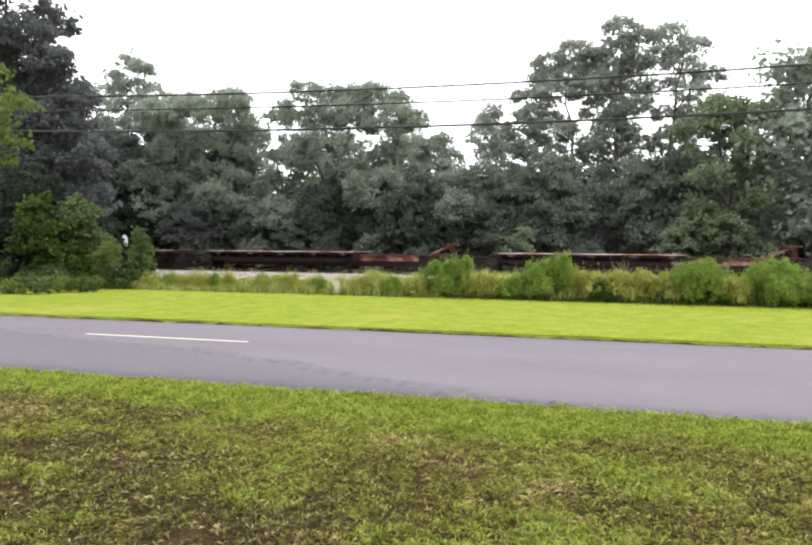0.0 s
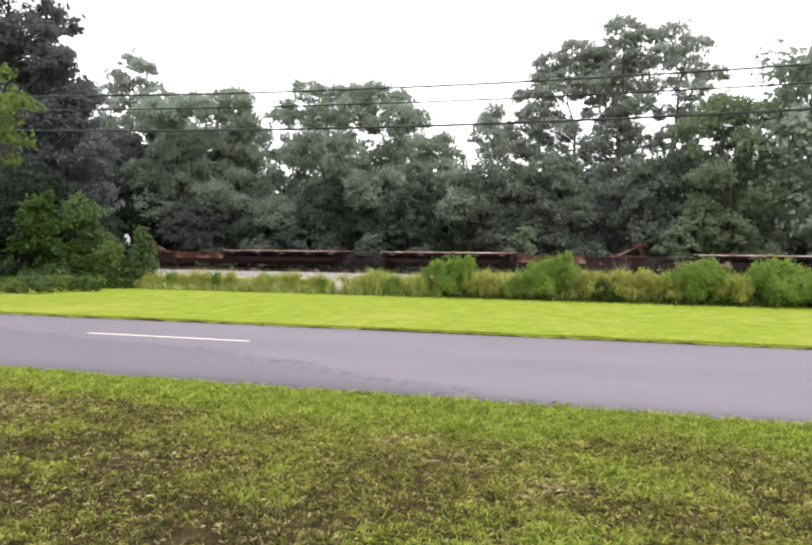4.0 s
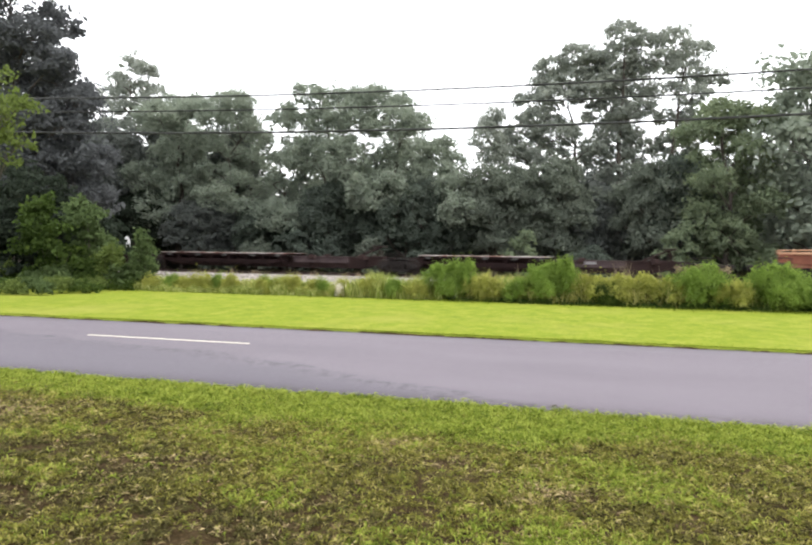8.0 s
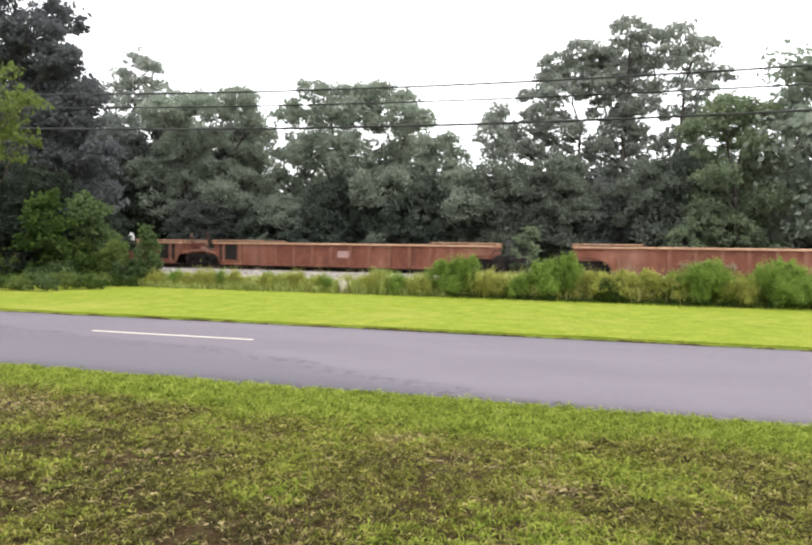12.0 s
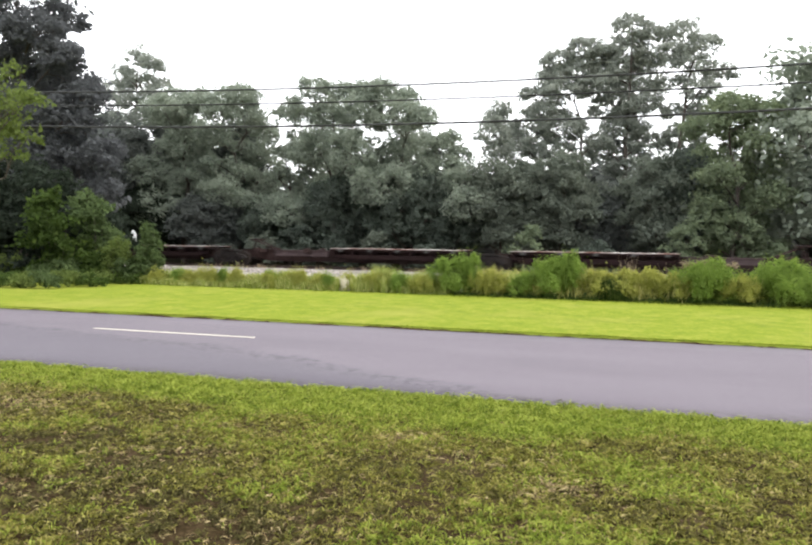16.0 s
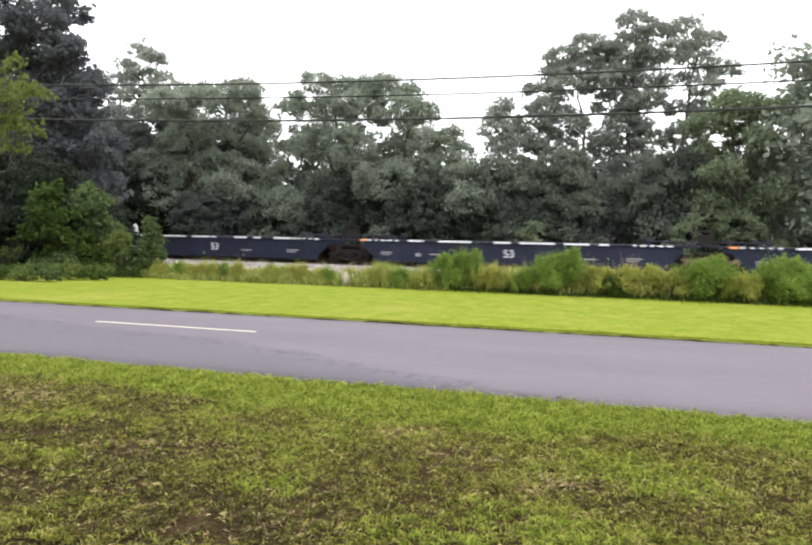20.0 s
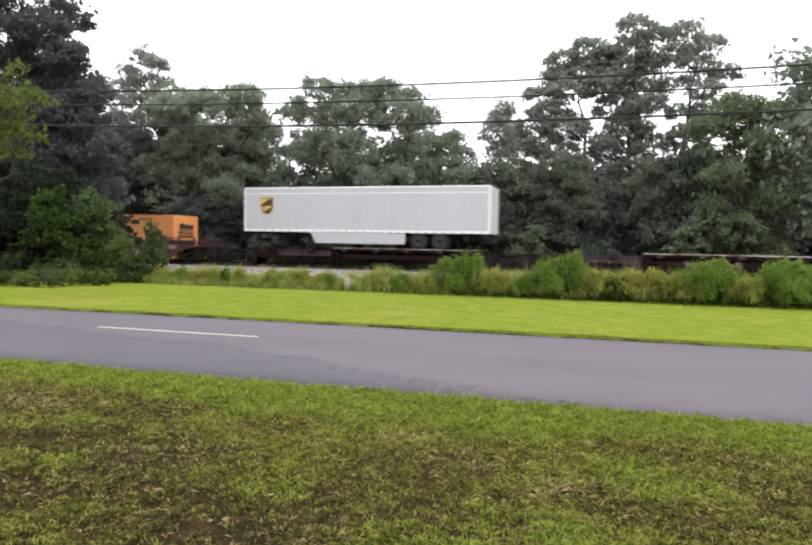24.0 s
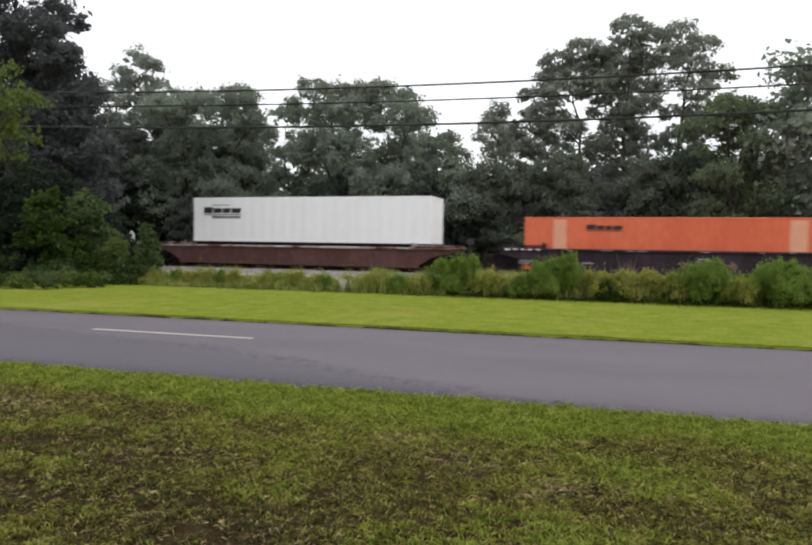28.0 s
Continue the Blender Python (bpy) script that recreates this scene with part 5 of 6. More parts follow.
    tagged(new("verge_grass", blades("verge_grass", base, h, 0.014, 0.8, M_verge, r)),
           "bright lime-green mown grass between road and ditch", "grass", kind="stuff")
    # the turf stands a little proud of the asphalt, with a ragged soil edge whose dark line also stands for grass
    # shadow
    xs = np.arange(-40, 26, 0.06)
    e = np.convolve(r.normal(size=len(xs)), np.ones(3) / 3, "same") * 0.035 + 0.03 * smooth_noise(xs * 3, xs, 19)
    hh = np.clip(0.007 + np.convolve(r.normal(size=len(xs)), np.ones(4) / 4, "same") * 0.019, 0.002, 0.05)
    y0 = ROAD_FAR + xs * ROAD_TILT + e - 0.02
    soil = np.stack([np.stack([xs, y0 - 0.03, np.full(len(xs), 0.0)], 1), np.stack([xs, y0 + 0.005, hh], 1), np.stack([xs, y0 + 0.06, hh * 0.96], 1)], 1)
    turf = np.stack([np.stack([xs, y0 + 0.05, hh * 0.95 + 0.005], 1), np.stack([xs, y0 + 0.3, hh * 0.5 + 0.003], 1), np.stack([xs, y0 + 0.75, np.full(len(xs), -0.03)], 1)], 1)
    k = np.arange(len(xs) - 1)[:, None] * 3
    f = np.concatenate([k + [0, 3, 4, 1], k + [1, 4, 5, 2]])
    lip = thing("verge_edge", "ragged dark soil edge of the mown verge", "turf edge", kind="structure")
    part("soil_face", array_mesh("soil_face", soil.reshape(-1, 3), f, M_ground), lip, "dark bare soil")
    part("turf_strip", array_mesh("turf_strip", turf.reshape(-1, 3), f, M_turf), lip, "short lime-green turf")


build_understory()
build_shrubs()
build_weeds()
build_lawn()


# ---------------------------------------------------------------- overhead cables
def build_cables():
    y = 16.0
    # each: height at the low point, its x, the rise per square metre, and the cable's radius
    runs = ((5.484, 2.24, 0.00149, 0.022), (5.095, 3.1, 0.00131, 0.018), (4.53, 0.85, 0.00149, 0.027))
    for x in (-36.0, 22.0):
        p = thing("utility_pole", "weathered round wooden utility pole", "utility pole", "poles along the road", (x, y, 0))
        part("shaft", Geo().tube((0, 0, -0.1), (0, 0, 8.4), 0.16, 0.11, 12).mesh("shaft", M_pole), p)
        for low, x0, k, _ in runs:
            z = low + k * (x - x0) ** 2
            part("bracket", Geo().tube((0, -0.12, z), (0, 0.2, z), 0.03, 0.03, 8).mesh("bracket", M_iron), p)
    for low, x0, k, r in runs:
        xs = np.linspace(-36, 22, 49)
        g = Geo().pipe([(a, y, low + k * (a - x0) ** 2) for a in xs], [r] * 49, 6)
        tagged(new("overhead_cable", g.mesh("overhead_cable", M_cable)), "thin black overhead cable strung along the road", "cable", "overhead cables")


build_cables()


def build_bright_board():
    # Board and post are added to give one bright spot against the woods.
    s = thing("bright_spot_board", "small white board on a post, added for a bright spot beyond the track", "sign", loc=(-34.0, 40.8, -0.24))
    part("post", Geo().tube((0, 0.03, -0.1), (0, 0.03, 2.5), 0.035, 0.035, 8).mesh("post", M_iron), s, "dark steel post")
    part("board", Geo().prism([(-0.22, 1.75), (0.26, 1.75), (0.26, 2.3), (0.06, 2.58), (-0.12, 2.58), (-0.22, 2.35)], -0.02, 0.0).mesh("board", M_white), s, "bright white board")


build_bright_board()


# ---------------------------------------------------------------- the train
# Places along the train are metres s, counted back from a mark that passes x = 0 at the start.
MOVING = []          # (thing, s, height)
HALF = 1.31          # half the width of cars and loads


def rolling(name, s, label, category, group="", z=0.0):
    t = thing(name, label, category, group, (s, TRACK_Y, RAIL_TOP + z))
    MOVING.append((t, s, RAIL_TOP + z))
    return t


def writing(text, size, mat):
    """A built-in font's letters as a thin mesh facing the camera's side."""
    def make():
        c = bpy.data.curves.new("lettering", "FONT")
        c.body, c.size, c.extrude, c.align_x, c.align_y = text, size, 0.004, "CENTER", "CENTER"
        ob = bpy.data.objects.new("lettering", c)
        scene.collection.objects.link(ob)
        bpy.context.view_layer.update()
        me = bpy.data.meshes.new_from_object(ob.evaluated_get(bpy.context.evaluated_depsgraph_get()))
        bpy.data.objects.remove(ob)
        me.transform(Matrix.Rotation(radians(90), 4, "X"))
        me.materials.clear()
        me.materials.append(mat)
        return me
    return shared(("text", text, size, mat.name), make)


def plate(key, w, h, mat, d=0.012):
    return shared(("plate", key, w, h, mat.name), lambda: Geo().box(-w / 2, w / 2, -d, 0, -h / 2, h / 2).mesh(key, mat))


def truck(parent, x, frame_mat=None):
    """Two-axle bogie: bolster, and side frames that carry springs and wheels."""
    frame_mat = frame_mat or M_iron
    part("bolster", shared("bolster", lambda: Geo().box(-0.22, 0.22, -1.05, 1.05, 0.42, 0.72, 0.05).mesh("bolster", M_iron)), parent, "", (x, 0, 0))

    def side():
        g = Geo()
        g.prism([(-1.2, 0.5), (-1.12, 0.38), (-0.76, 0.42), (-0.5, 0.64), (0.5, 0.64), (0.76, 0.42), (1.12, 0.38), (1.2, 0.5),
                 (1.1, 0.62), (0.6, 0.74), (0.34, 0.82), (-0.34, 0.82), (-0.6, 0.74), (-1.1, 0.62)], -0.07, 0.07)
        g.prism([(-0.86, 0.4), (-0.48, 0.17), (0.48, 0.17), (0.86, 0.4), (0.76, 0.46), (0.42, 0.28), (-0.42, 0.28), (-0.76, 0.46)], -0.06, 0.06)
        for i in (-0.36, 0.36):
            g.box(i - 0.06, i + 0.06, -0.06, 0.06, 0.24, 0.7)
        for i in (-0.16, 0.0, 0.16):
            g.tube((i, -0.02, 0.26), (i, -0.02, 0.52), 0.065, 0.065, 8)
        for i in (-0.92, 0.92):
            g.lathe(i, -0.11, 0.455, [(-0.06, 0.05), (-0.05, 0.12), (0.08, 0.14)], 12)
        return g.mesh("side_frame", frame_mat)

    def wheelset():
        g = Geo()
        for y, d in ((-0.745, 1), (0.745, -1)):
            g.lathe(0, y, 0, [(-0.07 * d, 0.1), (-0.068 * d, 0.3), (-0.07 * d, 0.37), (-0.066 * d, 0.44), (0.04 * d, 0.455), (0.05 * d, 0.485), (0.075 * d, 0.485), (0.078 * d, 0.1)], 24)
        g.lathe(0, 0, 0, [(-1.0, 0.07), (1.0, 0.07)], 10)
        return g.mesh("wheelset", M_wheel)

    for y in (-1.0, 1.0):
        part("side_frame", shared(("side_frame", frame_mat.name), side), parent, "", (x, y, 0))
    for dx in (-0.9, 0.9):
        part("wheelset", shared("wheelset", wheelset), parent, "steel wheels worn bright at the rim", (x + dx, 0, 0.455))


def coupler(parent, x, way):
    def make():
        return (Geo().box(0, 0.75, -0.09, 0.09, 0.66, 0.84, 0.02).box(0.62, 0.92, -0.17, 0.14, 0.6, 0.9, 0.04)
                .box(-0.35, 0.05, -0.3, 0.3, 0.55, 0.98, 0.05).mesh("coupler", M_iron))
    ob = part("coupler", shared("coupler", make), parent, "", (x, 0, 0))
    if way < 0:
        ob.rotation_euler = (0, 0, math.pi)


def spine_unit(s_left, s_right, mirrored=False, plat=9.0, ends=(False, False), hitch=True, marks=(), top=None, dark=False):
    """One platform of an articulated spine car between two bogies: a centre sill, a wheel platform and a trailer hitch."""
    length = s_right - s_left
    t = rolling("spine_car", s_left, "low dark-red spine car platform with worn pale deck edges, rolling empty", "rail car", "spine cars")
    flip = (lambda x: length - x) if mirrored else (lambda x: x)
    lk = round(length, 1)
    early = s_left > -150
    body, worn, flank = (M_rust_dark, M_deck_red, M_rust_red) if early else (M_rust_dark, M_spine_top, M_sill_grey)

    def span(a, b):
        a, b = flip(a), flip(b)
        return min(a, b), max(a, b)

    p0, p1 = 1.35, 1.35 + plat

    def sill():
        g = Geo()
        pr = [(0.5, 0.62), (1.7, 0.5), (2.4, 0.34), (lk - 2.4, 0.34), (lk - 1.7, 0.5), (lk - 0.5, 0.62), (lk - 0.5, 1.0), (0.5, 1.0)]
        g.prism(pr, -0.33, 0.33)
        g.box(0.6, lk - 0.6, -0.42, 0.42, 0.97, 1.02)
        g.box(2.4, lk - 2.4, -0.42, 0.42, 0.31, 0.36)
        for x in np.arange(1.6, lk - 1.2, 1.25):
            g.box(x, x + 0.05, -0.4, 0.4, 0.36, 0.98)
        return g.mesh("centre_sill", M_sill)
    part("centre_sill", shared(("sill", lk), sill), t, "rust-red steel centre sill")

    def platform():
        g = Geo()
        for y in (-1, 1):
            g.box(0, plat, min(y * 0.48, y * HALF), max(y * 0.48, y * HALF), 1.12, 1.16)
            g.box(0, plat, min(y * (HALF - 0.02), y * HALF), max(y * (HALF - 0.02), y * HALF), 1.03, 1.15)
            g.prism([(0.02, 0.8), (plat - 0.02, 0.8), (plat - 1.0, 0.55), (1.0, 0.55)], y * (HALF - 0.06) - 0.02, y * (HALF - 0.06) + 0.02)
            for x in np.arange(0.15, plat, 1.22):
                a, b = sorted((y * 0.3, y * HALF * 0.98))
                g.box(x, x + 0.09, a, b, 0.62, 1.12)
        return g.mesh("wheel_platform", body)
    a, b = span(p0, p1)
    part("wheel_platform", shared(("platform", plat, early), platform), t, "dark grimy wheel platform", (a, 0, 0))

    def edge():
        return Geo().box(0, plat, -0.05, 0.05, 0, 0.04, 0.01).mesh("deck_edge", worn)
    for y in (-HALF + 0.03, HALF - 0.03):
        part("deck_edge", shared(("edge", plat, early), edge), t, "pale worn deck edge", (a, y, 1.15))

    box = shared("ratchet_box", lambda: Geo().box(-0.14, 0.14, -0.07, 0.05, -0.11, 0.05, 0.02).lathe(0, -0.07, -0.02, [(-0.03, 0.03), (0.0, 0.05)], 8).mesh("ratchet_box", M_grey))
    for q in (0.08, 0.31, 0.52, 0.74, 0.93):
        part("ratchet_box", box, t, "small grey tie-down ratchet", (a + plat * q, -HALF - 0.02, 1.08))

    def bolster_end():
        g = Geo()
        g.box(-0.18, 0.18, -HALF, HALF, 0.86, 1.04, 0.03)
        for y in (-1.18, 1.18):
            g.box(-0.16, 0.16, y - 0.12, y + 0.12, 1.02, 1.14, 0.02)
        return g.mesh("container_bolster", M_sill)
    for x in (p1 + 1.6, length - 2.2):
        part("container_bolster", shared("container_bolster", bolster_end), t, "", (flip(x), 0, 0))

    def side_step():
        return Geo().box(0, 3.6, -0.03, 0.03, 0.66, 1.0).box(0, 3.6, -0.16, 0.05, 0.99, 1.02).mesh("side_sill", flank)
    sa, sb = span(p1 + 0.3, p1 + 3.9)
    for y in (-0.95, 0.95):
        part("side_sill", shared(("side_sill", early), side_step), t, "", (sa, y, 0))

    if hitch:
        d = -1 if mirrored else 1

        def stanchion():
            g = Geo()
            for y in (-0.28, 0.28):
                g.bar((0, y, 1.0), (-0.15, y, 1.66), 0.09)
                g.bar((-1.5, y, 1.02), (-0.15, y, 1.62), 0.08)
            g.box(-0.45, 0.2, -0.42, 0.42, 1.62, 1.7, 0.02)
            g.box(-1.6, 0.2, -0.38, 0.38, 1.0, 1.06)
            return g.mesh("trailer_hitch", M_rust_red if early else M_sill)
        ob = part("trailer_hitch", shared(("trailer_hitch", early), stanchion), t, "raised steel trailer hitch", (flip(length - 1.35), 0, 0))
        if d < 0:
            ob.rotation_euler = (0, 0, math.pi)
    for m in marks:
        part("stencil", plate("stencil", 0.7, 0.16, M_dull), t, "pale stencilled patch", (m - s_left, -1.0, 0.9))
    # end frame over the joint, with its hoses and ladder
    def end_frame():
        g = Geo()
        g.box(-0.75, 0.75, -0.8, 0.8, 0.84, 0.93, 0.02)
        g.box(-0.55, 0.5, -1.25, -0.72, 0.98, 1.03)
        g.bar((-0.5, -1.25, 0.5), (-0.5, -1.25, 1.25), 0.04)
        g.bar((0.45, -1.25, 0.5), (0.45, -1.25, 1.25), 0.04)
        for z in (0.55, 0.8, 1.22):
            g.bar((-0.5, -1.25, z), (0.45, -1.25, z), 0.035)
        g.bar((-0.7, -0.5, 0.8), (0.7, -0.6, 0.62), 0.06)
        return g.mesh("end_frame", M_iron)
    truck(t, 0.0)
    part("end_frame", shared("end_frame", end_frame), t, "dark end frame with grab irons")
    if ends[0]:
        coupler(t, -0.75, -1)
    if ends[1]:
        truck(t, length)
        part("end_frame", shared("end_frame", end_frame), t, "dark end frame with grab irons", (length, 0, 0))
        coupler(t, length + 0.75, 1)
    return t


def spine_car(trucks, units, **kw):
    """A string of spine units: trucks from front to back, and per unit (mirrored, platform length, marks)."""
    n = len(units)
    for i, (mir, plat, marks) in enumerate(units):
        spine_unit(trucks[i + 1], trucks[i], mir, plat, (i == n - 1, i == 0), marks=marks, **kw)


def well_unit(s0, s1, tl, tr, style, label, share_left=False, share_right=False, number="", number_at=1.1, posts=False, extras=()):
    """One well between bogies: ribbed side walls under a heavy top chord, raised at the ends, a floor, and end platforms.
    s0, s1: ends of the side walls; tl, tr: bogies."""
    side, chord, z_top, raise_z, ribbed, panel = style
    t = rolling("well_car", s0, label, "rail car", "well cars")
    length = round(s1 - s0, 1)
    # the wall is cut back over each bogie
    cl, cr = round(min(2.0, max(0.4, tl - s0 + 1.4)), 2), round(min(2.0, max(0.4, s1 - tr + 1.4)), 2)
    # the top chord of smooth-sided wells runs on to the joint
    xa, xb = (round(tl - s0 + 0.3, 2) if share_left and not ribbed else 0.0), (round(tr - s0 - 0.3, 2) if share_right and not ribbed else length)
    key = (length, side.name, cl, cr, xa, xb)

    def wall():
        g = Geo()
        def cut(c):
            """Outline over a bogie, from the top corner down: a rounded wheel arch in ribbed walls, a slope in smooth ones."""
            if not ribbed:
                return [(0.05, 1.08), (c * 0.75, 0.8), (c + 0.5, 0.2)]
            return [(0.05 + c * math.cos(q), 0.2 + 0.85 * math.sin(q) ** 0.75) for q in np.linspace(math.pi / 2, 0, 9)]
        pr = [(0.05, z_top - 0.12)] + cut(cl) + [(length - x, z) for x, z in reversed(cut(cr))] + [(length - 0.05, z_top - 0.12)]
        g.prism(pr, -0.03, 0.03)
        g.box(cl + 0.3, length - cr - 0.3, -0.1, 0.06, 0.16, 0.28, 0.02)
        return g.mesh("side_wall", side)

    def top_chord():
        g = Geo()
        g.box(xa, xb, -0.2, 0.07, z_top - 0.13, z_top, 0.03)
        run = 3.6 if ribbed else 2.6
        for a, inner in ((xa, xa + run - 0.12), (xb - run, xb - run + 0.12)):
            g.box(a, a + run, -0.2, 0.06, z_top + raise_z - 0.06, z_top + raise_z, 0.015)
            for x in (a + 0.1, a + run / 2, a + run - 0.15):
                g.box(x - 0.06, x + 0.06, -0.07, 0.05, z_top - 0.02, z_top + raise_z - 0.05)
            if not ribbed:
                g.box(inner - 0.1, inner + 0.1, -0.16, 0.05, z_top - 0.02, z_top + raise_z + 0.14, 0.02)
        return g.mesh("top_chord", chord)
    for y, k in ((-HALF - 0.09, 1), (HALF + 0.09, -1)):
        w = part("side_wall", shared(("wall", key), wall), t, "", (0, y, 0))
        c = part("top_chord", shared(("chord", key), top_chord), t, "worn top rail", (0, y, 0))
        w.scale = c.scale = (1, k, 1)
    if ribbed:
        rib = shared(("rib", side.name, z_top), lambda: Geo().box(-0.07, 0.07, -0.13, 0.0, 0.28, z_top - 0.14, 0.02).mesh("rib", M_rib if side is M_rust else side))
        run = length - cl - cr - 0.8
        n = max(2, int(round(run / 1.27)))
        for i in range(n + 1):
            part("rib", rib, t, "", (cl + 0.4 + run * i / n, -HALF - 0.12, 0))

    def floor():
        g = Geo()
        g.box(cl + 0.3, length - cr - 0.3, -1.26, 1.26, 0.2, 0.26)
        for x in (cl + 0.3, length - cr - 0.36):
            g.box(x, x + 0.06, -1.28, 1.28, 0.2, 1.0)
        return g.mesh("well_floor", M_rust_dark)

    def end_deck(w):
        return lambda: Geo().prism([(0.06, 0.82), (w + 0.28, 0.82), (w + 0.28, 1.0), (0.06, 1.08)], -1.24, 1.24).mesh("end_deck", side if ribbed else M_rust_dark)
    part("well_floor", shared(("floor", length, cl, cr), floor), t)
    part("end_deck", shared(("deck", side.name, cl), end_deck(cl)), t)
    e = part("end_deck", shared(("deck", side.name, cr), end_deck(cr)), t, "", (length, 0, 0))
    e.rotation_euler = (0, 0, math.pi)

    def stub():
        return Geo().box(-1.0, 1.0, -0.45, 0.45, 0.7, 1.0, 0.05).box(-0.6, 0.6, -0.75, 0.75, 0.95, 1.04).mesh("joint_arm", side if ribbed else M_iron)
    for where, have in ((tl, True), (tr, not share_right)):
        if have:
            truck(t, where - s0)
            part("joint_arm", shared(("stub", side.name), stub), t, "", (where - s0, 0, 0))
    if share_left and ribbed:
        def guard_mesh():
            g = Geo().box(-0.62, 0.62, -1.15, 1.15, 1.0, 1.12, 0.03).box(-0.5, 0.5, -1.2, -1.1, 1.1, 1.55, 0.03)
            for x in (-0.62, 0.58):
                g.box(x, x + 0.05, -1.2, -1.14, 0.8, 2.15)
            return g.mesh("joint_guard", M_rust_red)
        guard = shared("joint_guard", guard_mesh)
        part("joint_guard", guard, t, "rust-brown guard over the joint", (tl - s0, 0, 0))
        arch = [(1.75 * math.cos(q), 0.3 + 0.82 * math.sin(q) ** 0.6) for q in np.linspace(0.02, math.pi - 0.02, 15)]
        inner = [(x * 0.9, 0.3 + (z - 0.3) * 0.86) for x, z in reversed(arch)]
        span = shared("bogie_arch", lambda: Geo().prism(arch + inner, -0.05, 0.05).mesh("bogie_arch", M_rib))
        for y in (-HALF - 0.05, HALF + 0.05):
            part("bogie_arch", span, t, "rust-brown arch over the bogie", (tl - s0, y, 0))
    if share_left and not ribbed:
        frame_mesh = shared("joint_frame", lambda: (Geo().box(-0.42, -0.34, -0.5, -0.42, 1.0, 2.3).box(0.34, 0.42, -0.5, -0.42, 1.0, 2.3)
                            .box(-0.42, 0.42, -0.5, -0.42, 2.2, 2.3).box(-0.42, 0.42, -0.48, -0.44, 1.55, 2.05).box(-0.55, 0.55, -0.7, 0.7, 0.98, 1.1).mesh("joint_frame", M_iron)))
        part("joint_frame", frame_mesh, t, "dark upright frame over the joint", (tl - s0, 0, 0))

    def end_sill():
        g = Geo()
        g.box(-0.85, 0.1, -0.5, 0.5, 0.66, 1.02, 0.04)
        g.box(-0.9, -0.78, -1.3, 1.3, 0.78, 1.06, 0.03)
        g.box(-0.8, 0.1, -1.32, -1.22, 0.4, 0.46)
        for x in (-0.78, 0.0):
            g.box(x, x + 0.05, -1.32, -1.26, 0.4, 1.3)
        g.bar((-0.78, -1.29, 1.3), (0.05, -1.29, 1.3), 0.045)
        return g.mesh("end_sill", M_iron)

    def brake_stand():
        return Geo().box(-0.04, 0.04, -0.04, 0.04, 1.0, 1.9).lathe(0, -0.06, 1.72, [(-0.02, 0.16), (-0.025, 0.2), (0.0, 0.215), (0.02, 0.19)], 14).mesh("brake_stand", M_grey)
    if not share_left:
        coupler(t, -0.75, -1)
        part("end_sill", shared("end_sill", end_sill), t, "dark end sill with steps")
    if not share_right:
        coupler(t, length + 0.75, 1)
        e = part("end_sill", shared("end_sill", end_sill), t, "dark end sill with steps", (length, 0, 0))
        e.scale = (-1, 1, 1)
        part("brake_stand", shared("brake_stand", brake_stand), t, "upright brake wheel stand", (length + 0.75, -0.7, 0))
    if panel:
        back = shared(("ladder_panel", panel.name, z_top), lambda: Geo().box(-0.56, 0.56, -0.02, 0.0, 0.5, z_top - 0.16).mesh("ladder_panel", panel))
        stile = shared(("stile", panel.name, z_top), lambda: Geo().box(-0.03, 0.03, -0.05, 0, 0.35, z_top - 0.14).mesh("stile", panel))
        rung = shared(("rung", panel.name), lambda: Geo().box(-0.56, 0.56, -0.05, -0.02, -0.02, 0.02).mesh("rung", panel))
        for x in [cl + 0.72] * share_left + [length - cr - 0.72] * share_right:
            p = part("ladder_panel", back, t, "dark ladder panel", (x, -HALF - 0.125, 0))
            for dx in (-0.59, 0.59):
                part("stile", stile, p, "", (dx, 0, 0))
            for z in (0.57, 0.92, 1.24):
                part("rung", rung, p, "", (0, 0, z))
    if number:
        bright = side is M_blue
        part("number", writing(number, 0.62, M_letter if bright else M_figure), t, "white painted figures", (length / 2 + number_at, -HALF - 0.125, 0.78))
        r = np.random.RandomState(int(abs(s0)) % 97)
        for x in np.concatenate([np.arange(0.5, 2.5, 0.42), np.arange(length - 2.4, length - 0.3, 0.42)]):
            w = (0.16, 0.22, 0.28)[int(r.randint(3))]
            part("reflector", plate("reflector", w, 0.085, M_letter), t, "white reflective plate", (float(x), -HALF - 0.295, z_top - 0.07))
        # White strips along the navy rail; its sky reflection is painted in with them.
        x = 2.9
        while bright and x < length - 3.0:
            w = (0.35, 0.5, 0.9, 1.3, 1.9)[int(r.randint(5))]
            part("reflector", plate("strip_with_glint", w, 0.1, M_letter), t, "long white strip with the rail's sky glint painted in", (float(x + w / 2), -HALF - 0.295, z_top - 0.065))
            x += w + (0.12, 0.5, 0.9, 1.3)[int(r.randint(4))]
        if bright and share_left:
            part("reflector", plate("reflector", 0.42, 0.12, M_orange), t, "orange reflective plate", (0.1, -HALF - 0.297, z_top - 0.07))
        for x in r.uniform(3.0, length - 3.0, 9) if not bright else ():
            w = (0.14, 0.2, 0.5)[int(r.randint(3))]
            part("reflector", plate("reflector_dull", w, 0.05, M_dull), t, "dulled reflective plate", (float(x), -HALF - 0.295, z_top - 0.07))
